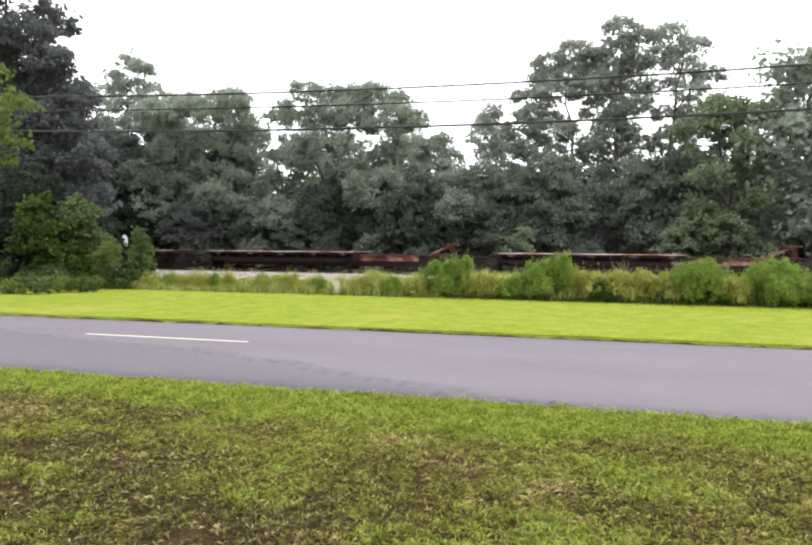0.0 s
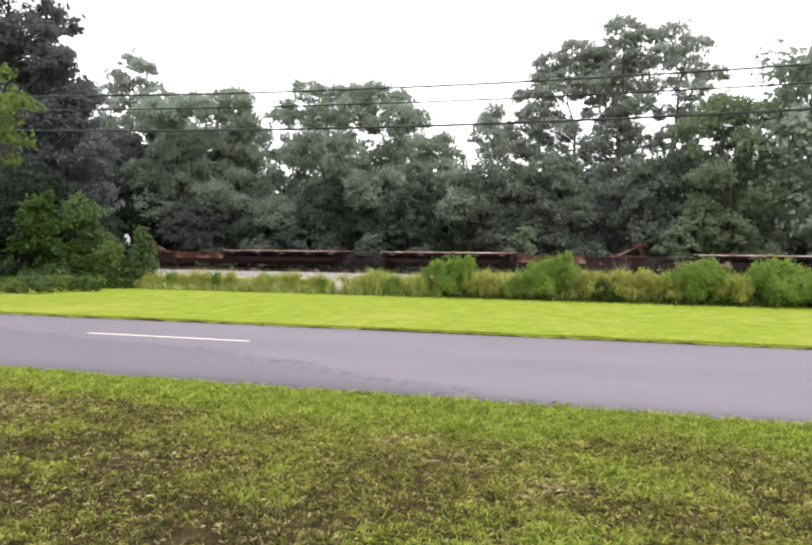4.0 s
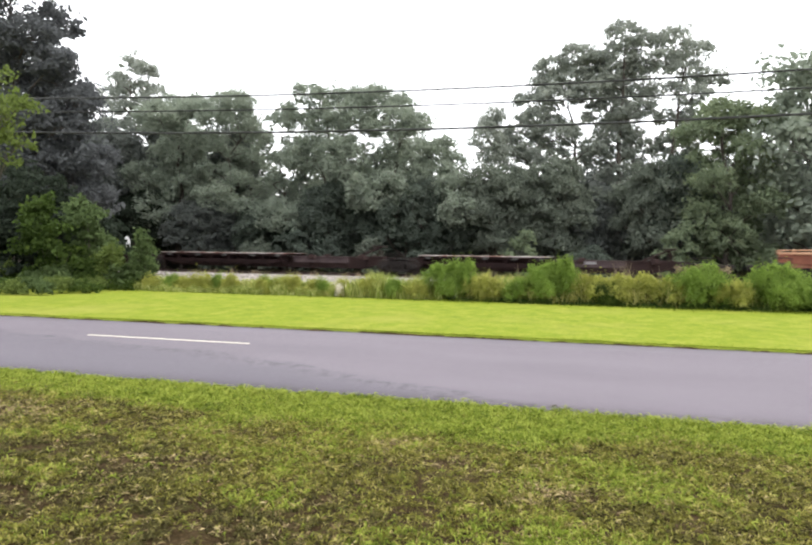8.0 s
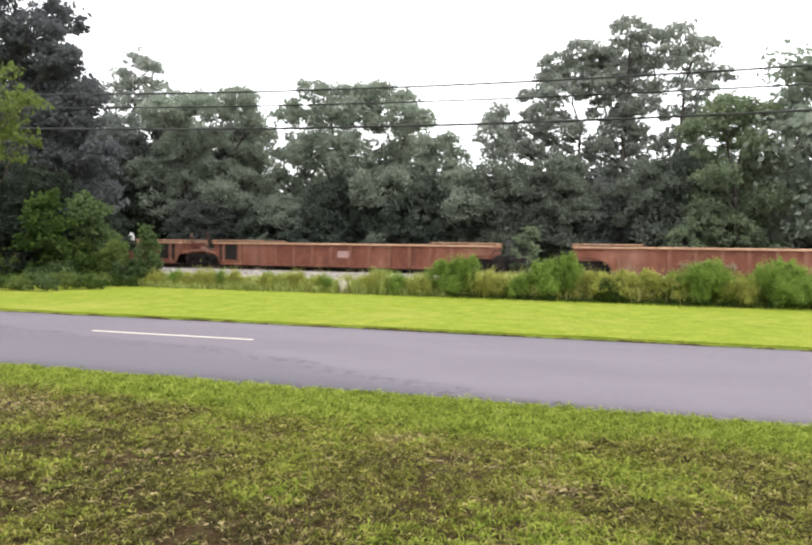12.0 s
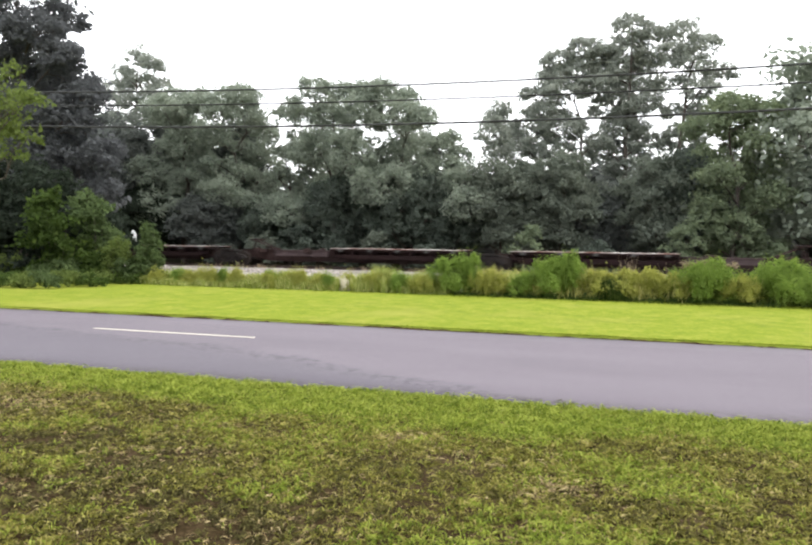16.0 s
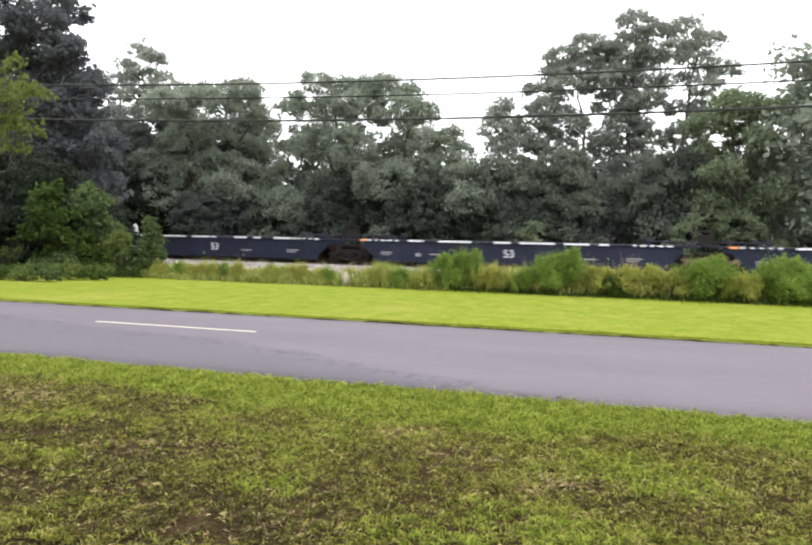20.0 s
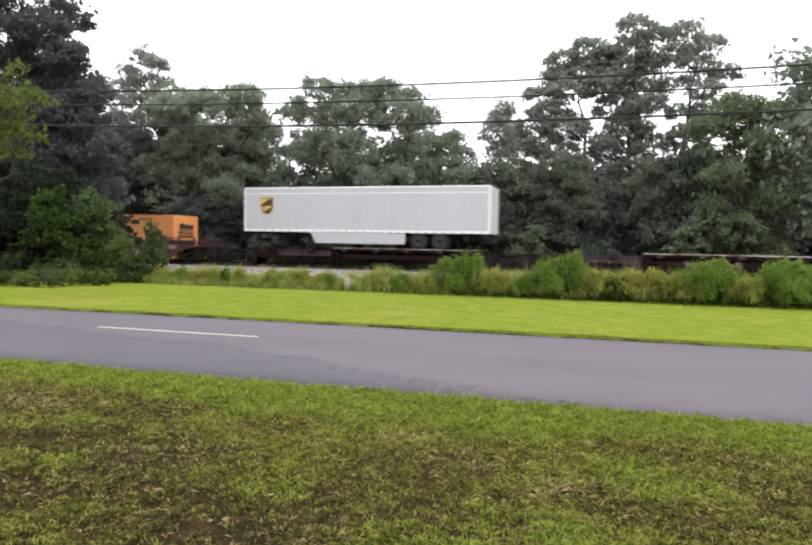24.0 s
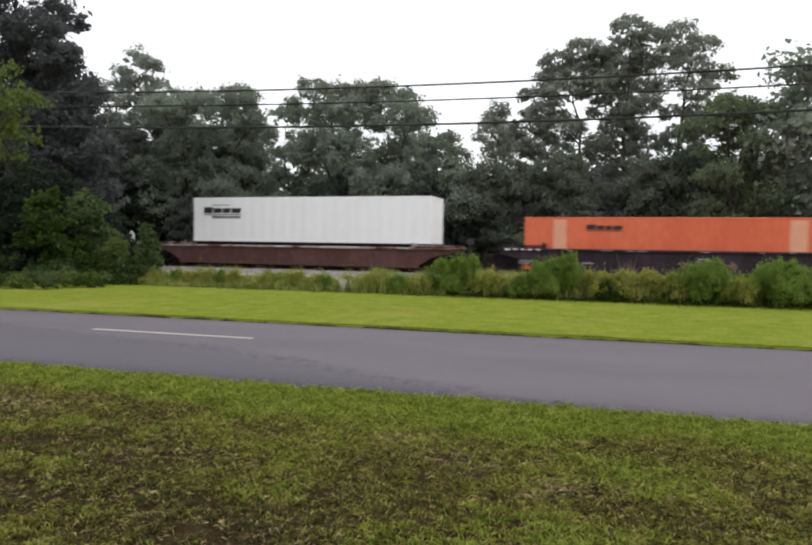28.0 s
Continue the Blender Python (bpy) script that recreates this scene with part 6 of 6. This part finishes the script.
        for x, w, h, z in ((1.5, 0.7, 0.07, 0.72), (1.45, 0.6, 0.06, 0.6), (length - 2.4, 0.8, 0.07, 0.7), (length - 2.5, 0.6, 0.06, 0.58), (length / 2 + 4.2, 0.7, 0.08, 0.62),
                           (length / 2 - 4.4, 0.6, 0.08, 0.66), (length / 2 - 5.4, 0.3, 0.2, 0.62)):
            part("stencil", plate("stencil", w, h, M_dull), t, "faint stencilled lines", (float(x), -HALF - 0.125, z))
    if posts:
        post = shared("guide_post", lambda: Geo().box(-0.05, 0.05, -0.05, 0.05, 0, 1.0).box(-0.09, 0.09, -0.07, 0.07, 0.0, 0.35).mesh("guide_post", M_chord))
        for x, d in posts:
            part("guide_post", post, t, "upright container guide post", (x - s0, d, z_top - 0.25))
    for kind, a, b, z0, z1 in extras:
        if kind == "yellow":
            part("paint_patch", plate("paint_patch", round(b - a, 2), round(z1 - z0, 2), M_yellow), t, "bright ochre repaint patch",
                 ((a + b) / 2 - s0, -HALF - 0.125, (z0 + z1) / 2))
        elif kind == "graffiti":
            graffiti(t, a - s0, b - s0, z0, z1, M_graffiti if ribbed else M_spray_pale)
        elif kind == "tag":
            graffiti(t, a - s0, b - s0, z0, z1, M_yellow)
        elif kind == "white":
            part("stencil", plate("stencil", round(b - a, 2), round(z1 - z0, 2), M_notice), t, "small faded pink notice", ((a + b) / 2 - s0, -HALF - 0.125, (z0 + z1) / 2))
    return t


def graffiti(parent, a, b, z0, z1, mat):
    """Sprayed scrawl without letters: fat overlapping lobes with dark strokes cut through them."""
    r = np.random.RandomState(int(abs(a * 31)) % 991)
    g, k = Geo(), Geo()
    n = max(3, int((b - a) / 0.5))
    for i in range(n):
        cx, w = a + (i + 0.5) * (b - a) / n, (b - a) / n * r.uniform(0.55, 0.8)
        top, low = z1 - r.uniform(0, 0.3) * (z1 - z0), z0 + r.uniform(0, 0.25) * (z1 - z0)
        pts = [(cx + w * math.cos(q) * r.uniform(0.75, 1.05), (top + low) / 2 + (top - low) / 2 * math.sin(q) * r.uniform(0.8, 1.0)) for q in np.linspace(0, 5.7, 10)]
        g.prism(pts, -0.003 - 0.0006 * i, 0.004)
        for _ in range(2):
            x, z, d = cx + r.uniform(-0.5, 0.5) * w, low + r.uniform(0.1, 0.7) * (top - low), r.uniform(-0.25, 0.25)
            k.prism([(x, z), (x + 0.05, z), (x + 0.05 + d, z + 0.3 * (top - low)), (x + d, z + 0.3 * (top - low))], -0.003 - 0.0006 * n - 0.004, 0.0)
    y = -HALF - 0.135 + 0.001 * (len(MOVING) % 5)
    part("graffiti", g.mesh("graffiti", mat), parent, "faded sprayed graffiti scrawl", (0, y, 0))
    part("graffiti_stroke", k.mesh("graffiti_stroke", M_maroon if mat is M_spray_pale else M_rust), parent, "dark sprayed strokes", (0, y, 0))


def word_shape(w, h):
    """A company name as plain slanted bars of its length and height, with a thin rule under them."""
    def make():
        r = np.random.RandomState(int(w * 100 + h * 1000) % 9973)
        g = Geo()
        cuts = np.cumsum(np.r_[0.0, r.uniform(0.6, 1.4, 4)])
        cuts = -w / 2 + cuts / cuts[-1] * w
        low = -h / 2 + 0.24 * h
        for k in range(4):
            a, b = float(cuts[k]), float(cuts[k + 1]) - 0.025 * w
            top = h / 2 if k == 0 else h / 2 - 0.14 * h
            sl = 0.2 * (top - low)
            g.prism([(a, low), (b, low), (b + sl, top), (a + sl, top)], -0.006, 0.0)
        g.prism([(-w / 2, -h / 2), (w / 2, -h / 2), (w / 2 + 0.02 * h, -h / 2 + 0.1 * h), (-w / 2 + 0.02 * h, -h / 2 + 0.1 * h)], -0.006, 0.0)
        return g.mesh("lettering_bar", M_black)
    return shared(("word", w, h), make)


def container(s0, s1, z0, h, mat, label, bands=(), bars=(), door_right=True, group="shipping containers", end_bars=()):
    """Ribbed freight container with posts, rails, corner castings and door bars."""
    t = rolling("freight_container", s0, label, "container", group, z0)
    L = round(s1 - s0, 2)
    key = (L, h, mat.name)

    def shell():
        n = 44
        xs = np.linspace(0.1, L - 0.1, 2 * n + 2)
        near = [(float(x), -HALF + (0.012 if (i // 2) % 2 else 0.0)) for i, x in enumerate(xs)]
        away = [(L - x, -y) for x, y in near]
        g = Geo().column([(0.03, -HALF + 0.1)] + near + [(L - 0.03, -HALF + 0.1), (L - 0.03, HALF - 0.1)] + away + [(0.03, HALF - 0.1)], 0.08, h - 0.02)
        return g.mesh("shell", mat)

    part("shell", shared(("shell", key), shell), t)
    top = shared(("top_rail", key), lambda: Geo().box(0, L, -0.044, 0.044, -0.055, 0.055, 0.015).mesh("top_rail", mat))
    foot = shared(("bottom_rail", key), lambda: Geo().box(0, L, -0.044, 0.044, -0.065, 0.065, 0.015).mesh("bottom_rail", mat))
    post = shared(("corner_post", key), lambda: Geo().box(-0.075, 0.075, -0.044, 0.044, 0.1, h - 0.1).mesh("corner_post", mat))
    head = shared(("end_rail", key), lambda: Geo().box(-0.05, 0.05, -HALF + 0.05, HALF - 0.05, -0.06, 0.06, 0.01).mesh("end_rail", mat))
    for y in (-HALF + 0.038, HALF - 0.038):
        part("top_rail", top, t, "", (0, y, h - 0.055))
        part("bottom_rail", foot, t, "", (0, y, 0.065))
        for x in (0.073, L - 0.073):
            part("corner_post", post, t, "", (x, y, 0))
    for x in (0.048, L - 0.048):
        part("end_rail", head, t, "", (x, 0, h - 0.064))
        part("end_rail", head, t, "", (x, 0, 0.068))
    cast = shared(("corner_casting", mat.name), lambda: Geo().box(-0.09, 0.09, -0.09, 0.09, -0.06, 0.06, 0.02).mesh("corner_casting", mat))
    for x in (0.085, L - 0.085):
        for y in (-HALF + 0.075, HALF - 0.075):
            for z in (0.06, h - 0.055):
                part("corner_casting", cast, t, "", (x, y, z))
    x_end = L + 0.02 if door_right else -0.02
    rod = shared(("rod", h, mat.name), lambda: Geo().tube((0, 0, 0.15), (0, 0, h - 0.15), 0.02, 0.02, 6).mesh("lock_rod", mat))
    for y in (-0.9, -0.35, 0.35, 0.9):
        part("lock_rod", rod, t, "", (x_end, y, 0))
    for a, w in bands:
        part("panel_band", plate("panel_band", w, round(h - 0.26, 2), M_band), t, "paler replaced panel", (a, -HALF - 0.006, h / 2))
    for x, w, z, hh in bars:
        part("lettering_bar", word_shape(w, hh) if hh > 0.05 else plate("swoosh", w, hh, M_black), t, "dark company lettering", (x, -HALF - 0.008, z))
    for w, z, hh in end_bars:
        e = part("lettering_bar", word_shape(w, hh), t, "dark company lettering", (L + 0.045, 0.0, z))
        e.rotation_euler = (0, 0, radians(90))
    return t


def shield(w, h):
    """A plain emblem outline: flat top, sides curving to a point."""
    pts = [(-w / 2, h / 2), (w / 2, h / 2), (w / 2, 0.0)]
    pts += [(w / 2 * math.cos(q) ** 0.8, -h / 2 * math.sin(q) ** 1.3) for q in np.linspace(0.3, math.pi / 2 - 0.05, 6)]
    pts += [(0, -h / 2)]
    pts += [(-w / 2 * math.cos(q) ** 0.8, -h / 2 * math.sin(q) ** 1.3) for q in np.linspace(math.pi / 2 - 0.05, 0.3, 6)]
    return pts + [(-w / 2, 0.0)]


def road_trailer(s0, s1, z0, h, label, axles, gear, emblem, skirt=None, nose_right=True):
    """Box trailer riding on a spine car: body, rails, doors, emblem, tandem wheels and landing legs; z0: its tyres' foot."""
    t = rolling("semi_trailer", s0, label, "trailer", "road trailers", z0)
    L = round(s1 - s0, 2)
    fl = 0.98
    n = 13
    near = []
    for i in range(n):
        a, c = 0.06 + (L - 0.12) * i / n, 0.06 + (L - 0.12) * (i + 1) / n
        near += [(a + 0.006, -HALF + 0.006), (a + 0.012, -HALF), (c - 0.012, -HALF), (c - 0.006, -HALF + 0.006)]
    nose = 0.22 if nose_right else 0.06
    near = [(x, y) for x, y in near if x < L - nose]
    away = [(x, -y) for x, y in reversed(near)]
    g = Geo().column([(0.0, -HALF + 0.06)] + near + [(L - nose, -HALF), (L - 0.3 * nose, -HALF + 0.3 * nose), (L, -HALF + nose), (L, HALF - nose), (L - 0.3 * nose, HALF - 0.3 * nose), (L - nose, HALF)] + away + [(0.0, HALF - 0.06)], fl + 0.02, fl + h - 0.02)
    part("box_body", g.mesh("box_body", M_trailer), t, "pale grey-white box body")
    def rail(key, h2):
        return shared((key, L), lambda: Geo().box(0, L - (0.2 if nose_right else 0), -0.03, 0.03, -h2, h2, 0.012).mesh(key, M_white))
    for y in (-HALF + 0.024, HALF - 0.024):
        part("top_rail", rail("top_rail", 0.04), t, "bright white top rail", (0, y, fl + h - 0.04))
        part("belt_rail", rail("belt_rail", 0.03), t, "bright white belt rail", (0, y, fl + h - 0.39))
        part("bottom_rail", rail("bottom_rail", 0.08), t, "bright white bottom rail", (0, y, fl + 0.08))
        for x in (0.05, L - (0.26 if nose_right else 0.05)):
            part("corner_post", shared(("trailer_post", h), lambda: Geo().box(-0.05, 0.05, -0.03, 0.03, 0.1, h - 0.1).mesh("corner_post", M_white)), t, "", (x, y, fl))
    mark = plate("marker_strip", 0.12, 0.05, M_black)
    for x in np.arange(0.4, L - 0.3, 0.55):
        part("marker_strip", mark, t, "", (float(x), -HALF - 0.008, fl + 0.05))
    ex, ez = emblem
    for w, hh, mat, dy in ((0.92, 1.12, M_gold, 0.010), (0.83, 1.0, M_umber, 0.016)):
        part("emblem", Geo().prism(shield(w, hh), -0.003, 0.003).mesh("emblem", mat), t, "gold and umber shield emblem", (ex, -HALF - dy, fl + ez))
    g = Geo().prism([(-0.4, 0.46), (0.3, 0.46), (-0.06, 0.3), (-0.4, 0.06)], -0.003, 0.003)
    part("emblem_mark", g.mesh("emblem_mark", M_gold), t, "plain gold mark", (ex, -HALF - 0.021, fl + ez))
    g = Geo().prism([(-0.3, -0.02), (-0.2, -0.02), (-0.18, -0.22), (-0.08, -0.02), (0.02, -0.02), (0.3, 0.02), (0.3, -0.08), (0.06, -0.2), (-0.1, -0.34), (-0.26, -0.26)], -0.003, 0.003)
    part("emblem_mark", g.mesh("emblem_mark", M_gold), t, "plain gold mark", (ex, -HALF - 0.022, fl + ez))

    def tyre():
        return Geo().lathe(0, 0, 0, [(-0.14, 0.3), (-0.13, 0.46), (-0.1, 0.51), (0.1, 0.51), (0.13, 0.46), (0.14, 0.3)], 24).mesh("tyre", M_rubber)

    def rim():
        return Geo().lathe(0, 0, 0, [(-0.12, 0.28), (-0.05, 0.25), (-0.03, 0.12), (-0.12, 0.1), (-0.12, 0.02)], 20).mesh("rim", M_grey)
    for ax in axles:
        for y in (-1.12, -0.78, 0.78, 1.12):
            w = part("wheel", shared("tyre", tyre), t, "black road tyre", (ax, y, 0.51))
            if y == -1.12:
                part("rim", shared("rim", rim), w, "dull grey wheel rim", (0, -0.03, 0))
        part("axle", shared("axle", lambda: Geo().lathe(0, 0, 0, [(-1.1, 0.06), (1.1, 0.06)], 10).mesh("axle", M_iron)), t, "", (ax, 0, 0.51))
    mid = sum(axles) / len(axles)
    slide = shared("slide_rail", lambda: Geo().box(-1.4, 1.4, -0.05, 0.05, 0.6, 0.98).mesh("slide_rail", M_iron))
    for y in (-0.45, 0.45):
        part("slide_rail", slide, t, "dark axle slide rail", (mid, y, 0))
    cross = shared("cross_member", lambda: Geo().box(0, 0.05, -HALF + 0.06, HALF - 0.06, fl - 0.1, fl + 0.02).mesh("cross_member", M_iron))
    for x in np.arange(0.4, L, 0.6):
        part("cross_member", cross, t, "", (float(x), 0, 0))
    g = Geo()
    for y in (-0.85, 0.85):
        g.box(gear - 0.06, gear + 0.06, y - 0.06, y + 0.06, 0.35, fl + 0.02)
        g.box(gear - 0.14, gear + 0.14, y - 0.12, y + 0.12, 0.3, 0.36)
        g.bar((gear, y, 0.55), (gear + 0.9, y * 0.5, fl), 0.06)
    g.bar((gear, -0.85, 0.7), (gear, 0.85, 0.7), 0.06)
    part("landing_gear", g.mesh("landing_gear", M_iron), t, "dark folded landing legs")
    end = 0.0 if nose_right else L
    g = Geo().box(end - 0.05, end + 0.05, -1.1, 1.1, 0.5, 0.62)
    for y in (-0.7, 0.7):
        g.box(end - 0.04, end + 0.04, y - 0.05, y + 0.05, 0.55, fl + 0.05)
    part("rear_bumper", g.mesh("rear_bumper", M_iron), t)
    if skirt:
        a, b, z = skirt
        part("side_skirt", Geo().prism([(a, fl), (b, fl), (b - 0.05, z), (a + 0.35, z)], -0.02, 0.02).mesh("side_skirt", M_trailer), t,
             "pale slanted side skirt", (0, -HALF + 0.05, 0))
    return t


def build_train():
    # empty spine cars at the head of the view
    spine_car((28.6, 10.8, -7.0, -25.6, -43.4), ((False, 9.8, ()), (False, 9.8, ()), (False, 10.0, ()), (True, 9.6, (-38.2,))))
    spine_car((-46.7, -64.4, -82.5, -99.3, -116.5, -134.0),
              ((False, 8.5, ()), (False, 9.2, ()), (False, 8.0, (-88.4,)), (False, 7.6, ()), (True, 8.0, ())))
    # three joined rust-brown wells with guide posts
    rusty = (M_rust, M_chord, 1.6, 0.13, True, M_iron)
    lab = "empty rust-brown well car with ribbed sides and ochre top rail"
    well_unit(-155.8, -137.6, -157.0, -138.8, rusty, lab, True, False, posts=((-155.5, -0.9), (-155.3, 0.9), (-156.3, -0.9), (-156.5, 0.9)))
    well_unit(-175.6, -158.2, -176.8, -157.0, rusty, lab, True, True, extras=(("yellow", -166.1, -163.9, 0.35, 1.4),),
              posts=((-158.3, -0.9), (-157.7, 0.9), (-175.3, -0.9), (-176.1, 0.9)))
    well_unit(-196.4, -178.0, -195.3, -176.8, rusty, lab, False, True, posts=((-177.5, -0.9), (-178.2, 0.9)))
    spine_car((-200.4, -216.9, -234.5, -251.6, -269.4, -286.0),
              ((False, 7.5, (-206.0,)), (False, 9.2, ()), (False, 8.5, ()), (False, 8.0, ()), (True, 7.8, (-282.3,))))
    well_unit(-309.7, -290.0, -308.9, -291.1, rusty, lab)
    well_unit(-332.0, -314.0, -333.2, -314.8, rusty, lab, True, False, extras=(("white", -323.4, -322.6, 0.75, 1.15),))
    well_unit(-351.7, -334.4, -352.8, -333.2, rusty, lab, True, True)
    well_unit(-372.2, -354.0, -371.0, -352.8, rusty, lab, False, True)
    well_unit(-395.9, -375.8, -394.8, -377.0, rusty, "empty rust-brown well car sprayed with faded graffiti",
              extras=(("tag", -389.9, -387.5, 0.6, 1.25), ("graffiti", -386.2, -378.0, 0.38, 1.32), ("graffiti", -393.4, -390.4, 0.6, 1.2)))
    spine_car((-399.6, -417.1, -433.8, -450.7, -468.3, -484.6),
              ((False, 8.8, ()), (True, 8.2, ()), (True, 8.2, ()), (True, 8.0, ()), (True, 7.4, ())))
    navy = (M_blue, M_navy_rail, 1.48, 0.2, False, None)
    lab = "empty navy-blue well car with white reflective plates and figures"
    well_unit(-507.3, -487.6, -508.4, -487.8, navy, lab, True, False, number="53", number_at=-0.65)
    well_unit(-527.2, -509.5, -528.3, -508.4, navy, lab, True, True, number="53", number_at=-0.15)
    well_unit(-549.1, -529.4, -548.9, -528.3, navy, lab, False, True, number="53", number_at=1.9)
    spine_car((-552.0, -569.0, -586.4, -603.9, -621.5, -638.8),
              ((False, 8.2, ()), (True, 9.2, ()), (True, 9.0, ()), (True, 8.8, ()), (True, 9.0, ())))
    road_trailer(-560.1, -551.95, 1.14, 2.72, "short pale grey-white box trailer riding a spine car", (1.1,), 6.6, (6.9, 1.55))
    road_trailer(-638.0, -622.3, 1.14, 2.74, "long pale grey-white box trailer with side skirt on a spine car", (11.5, 12.8), 2.6, (1.6, 1.6),
                 skirt=(4.6, 10.7, 0.32), nose_right=False)
    # loaded wells
    brown = (M_plum, M_plum, 1.5, 0.16, False, None)
    well_unit(-661.3, -641.5, -661.1, -641.7, brown, "weathered brown well car with sprayed side, carrying a container",
              extras=(("graffiti", -649.2, -645.4, 0.35, 1.36), ("white", -643.6, -643.0, 0.9, 1.15)))
    plum = (M_maroon, M_maroon, 1.42, 0.16, False, None)
    lab = "dusty maroon well car with white figures, carrying a container"
    well_unit(-683.6, -664.4, -684.7, -664.6, plum, lab, True, False, number="53")
    well_unit(-703.5, -685.8, -704.6, -684.7, plum, lab, True, True, number="53", number_at=2.0)
    well_unit(-724.1, -705.7, -723.9, -704.6, plum, lab, False, True, number="53", number_at=1.3)
    container(-659.5, -643.3, 0.26, 2.87, M_orange, "faded orange freight container set in a brown well car",
              bars=((2.8, 1.9, 1.86, 0.34), (14.0, 1.1, 2.6, 0.1)), end_bars=((1.5, 2.1, 0.5), (1.7, 1.7, 0.14), (1.7, 1.5, 0.14)))
    container(-683.3, -667.1, 0.26, 2.87, M_orange, "faded orange freight container set in a maroon well car",
              bars=((12.6, 1.9, 1.86, 0.34), (3.0, 1.1, 2.62, 0.1)), end_bars=((1.5, 2.1, 0.5), (1.7, 1.7, 0.14), (1.7, 1.5, 0.14)))
    container(-703.1, -686.9, 0.26, 2.87, M_redorange, "red-orange freight container set in a maroon well car",
              bars=((12.4, 1.9, 1.86, 0.34),), end_bars=((1.5, 2.1, 0.5), (1.7, 1.7, 0.14), (1.7, 1.5, 0.14)))
    container(-722.7, -706.5, 0.26, 2.87, M_redorange, "red-orange container with pale bands set in a maroon well car",
              bands=((1.9, 0.7), (13.4, 0.8)), bars=((4.2, 1.9, 2.3, 0.34),), end_bars=((1.5, 2.1, 0.5), (1.7, 1.7, 0.14)))
    flat = (M_brown, M_spine_top, 1.36, 0.12, False, None)
    well_unit(-747.0, -726.6, -746.6, -727.0, flat, "weathered brown high-sided car carrying a white container")
    box = container(-743.95, -728.0, 1.56, 2.78, M_white, "clean white freight container raised on a brown car",
                    bars=((2.1, 2.75, 1.92, 0.5), (2.4, 2.1, 1.54, 0.15), (2.0, 1.3, 2.3, 0.04)))
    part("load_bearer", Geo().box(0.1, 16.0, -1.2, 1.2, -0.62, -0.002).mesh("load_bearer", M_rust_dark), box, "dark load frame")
    well_unit(-769.0, -750.4, -768.6, -750.8, flat, "weathered brown high-sided car")


build_train()


# ---------------------------------------------------------------- movement
SPEED = 25.65        # metres a second, steady


def motions():
    for ob, s, z in MOVING:
        walk(ob, [(float(t), pose(s + SPEED * t, TRACK_Y, z)) for t in range(29)])


motions()
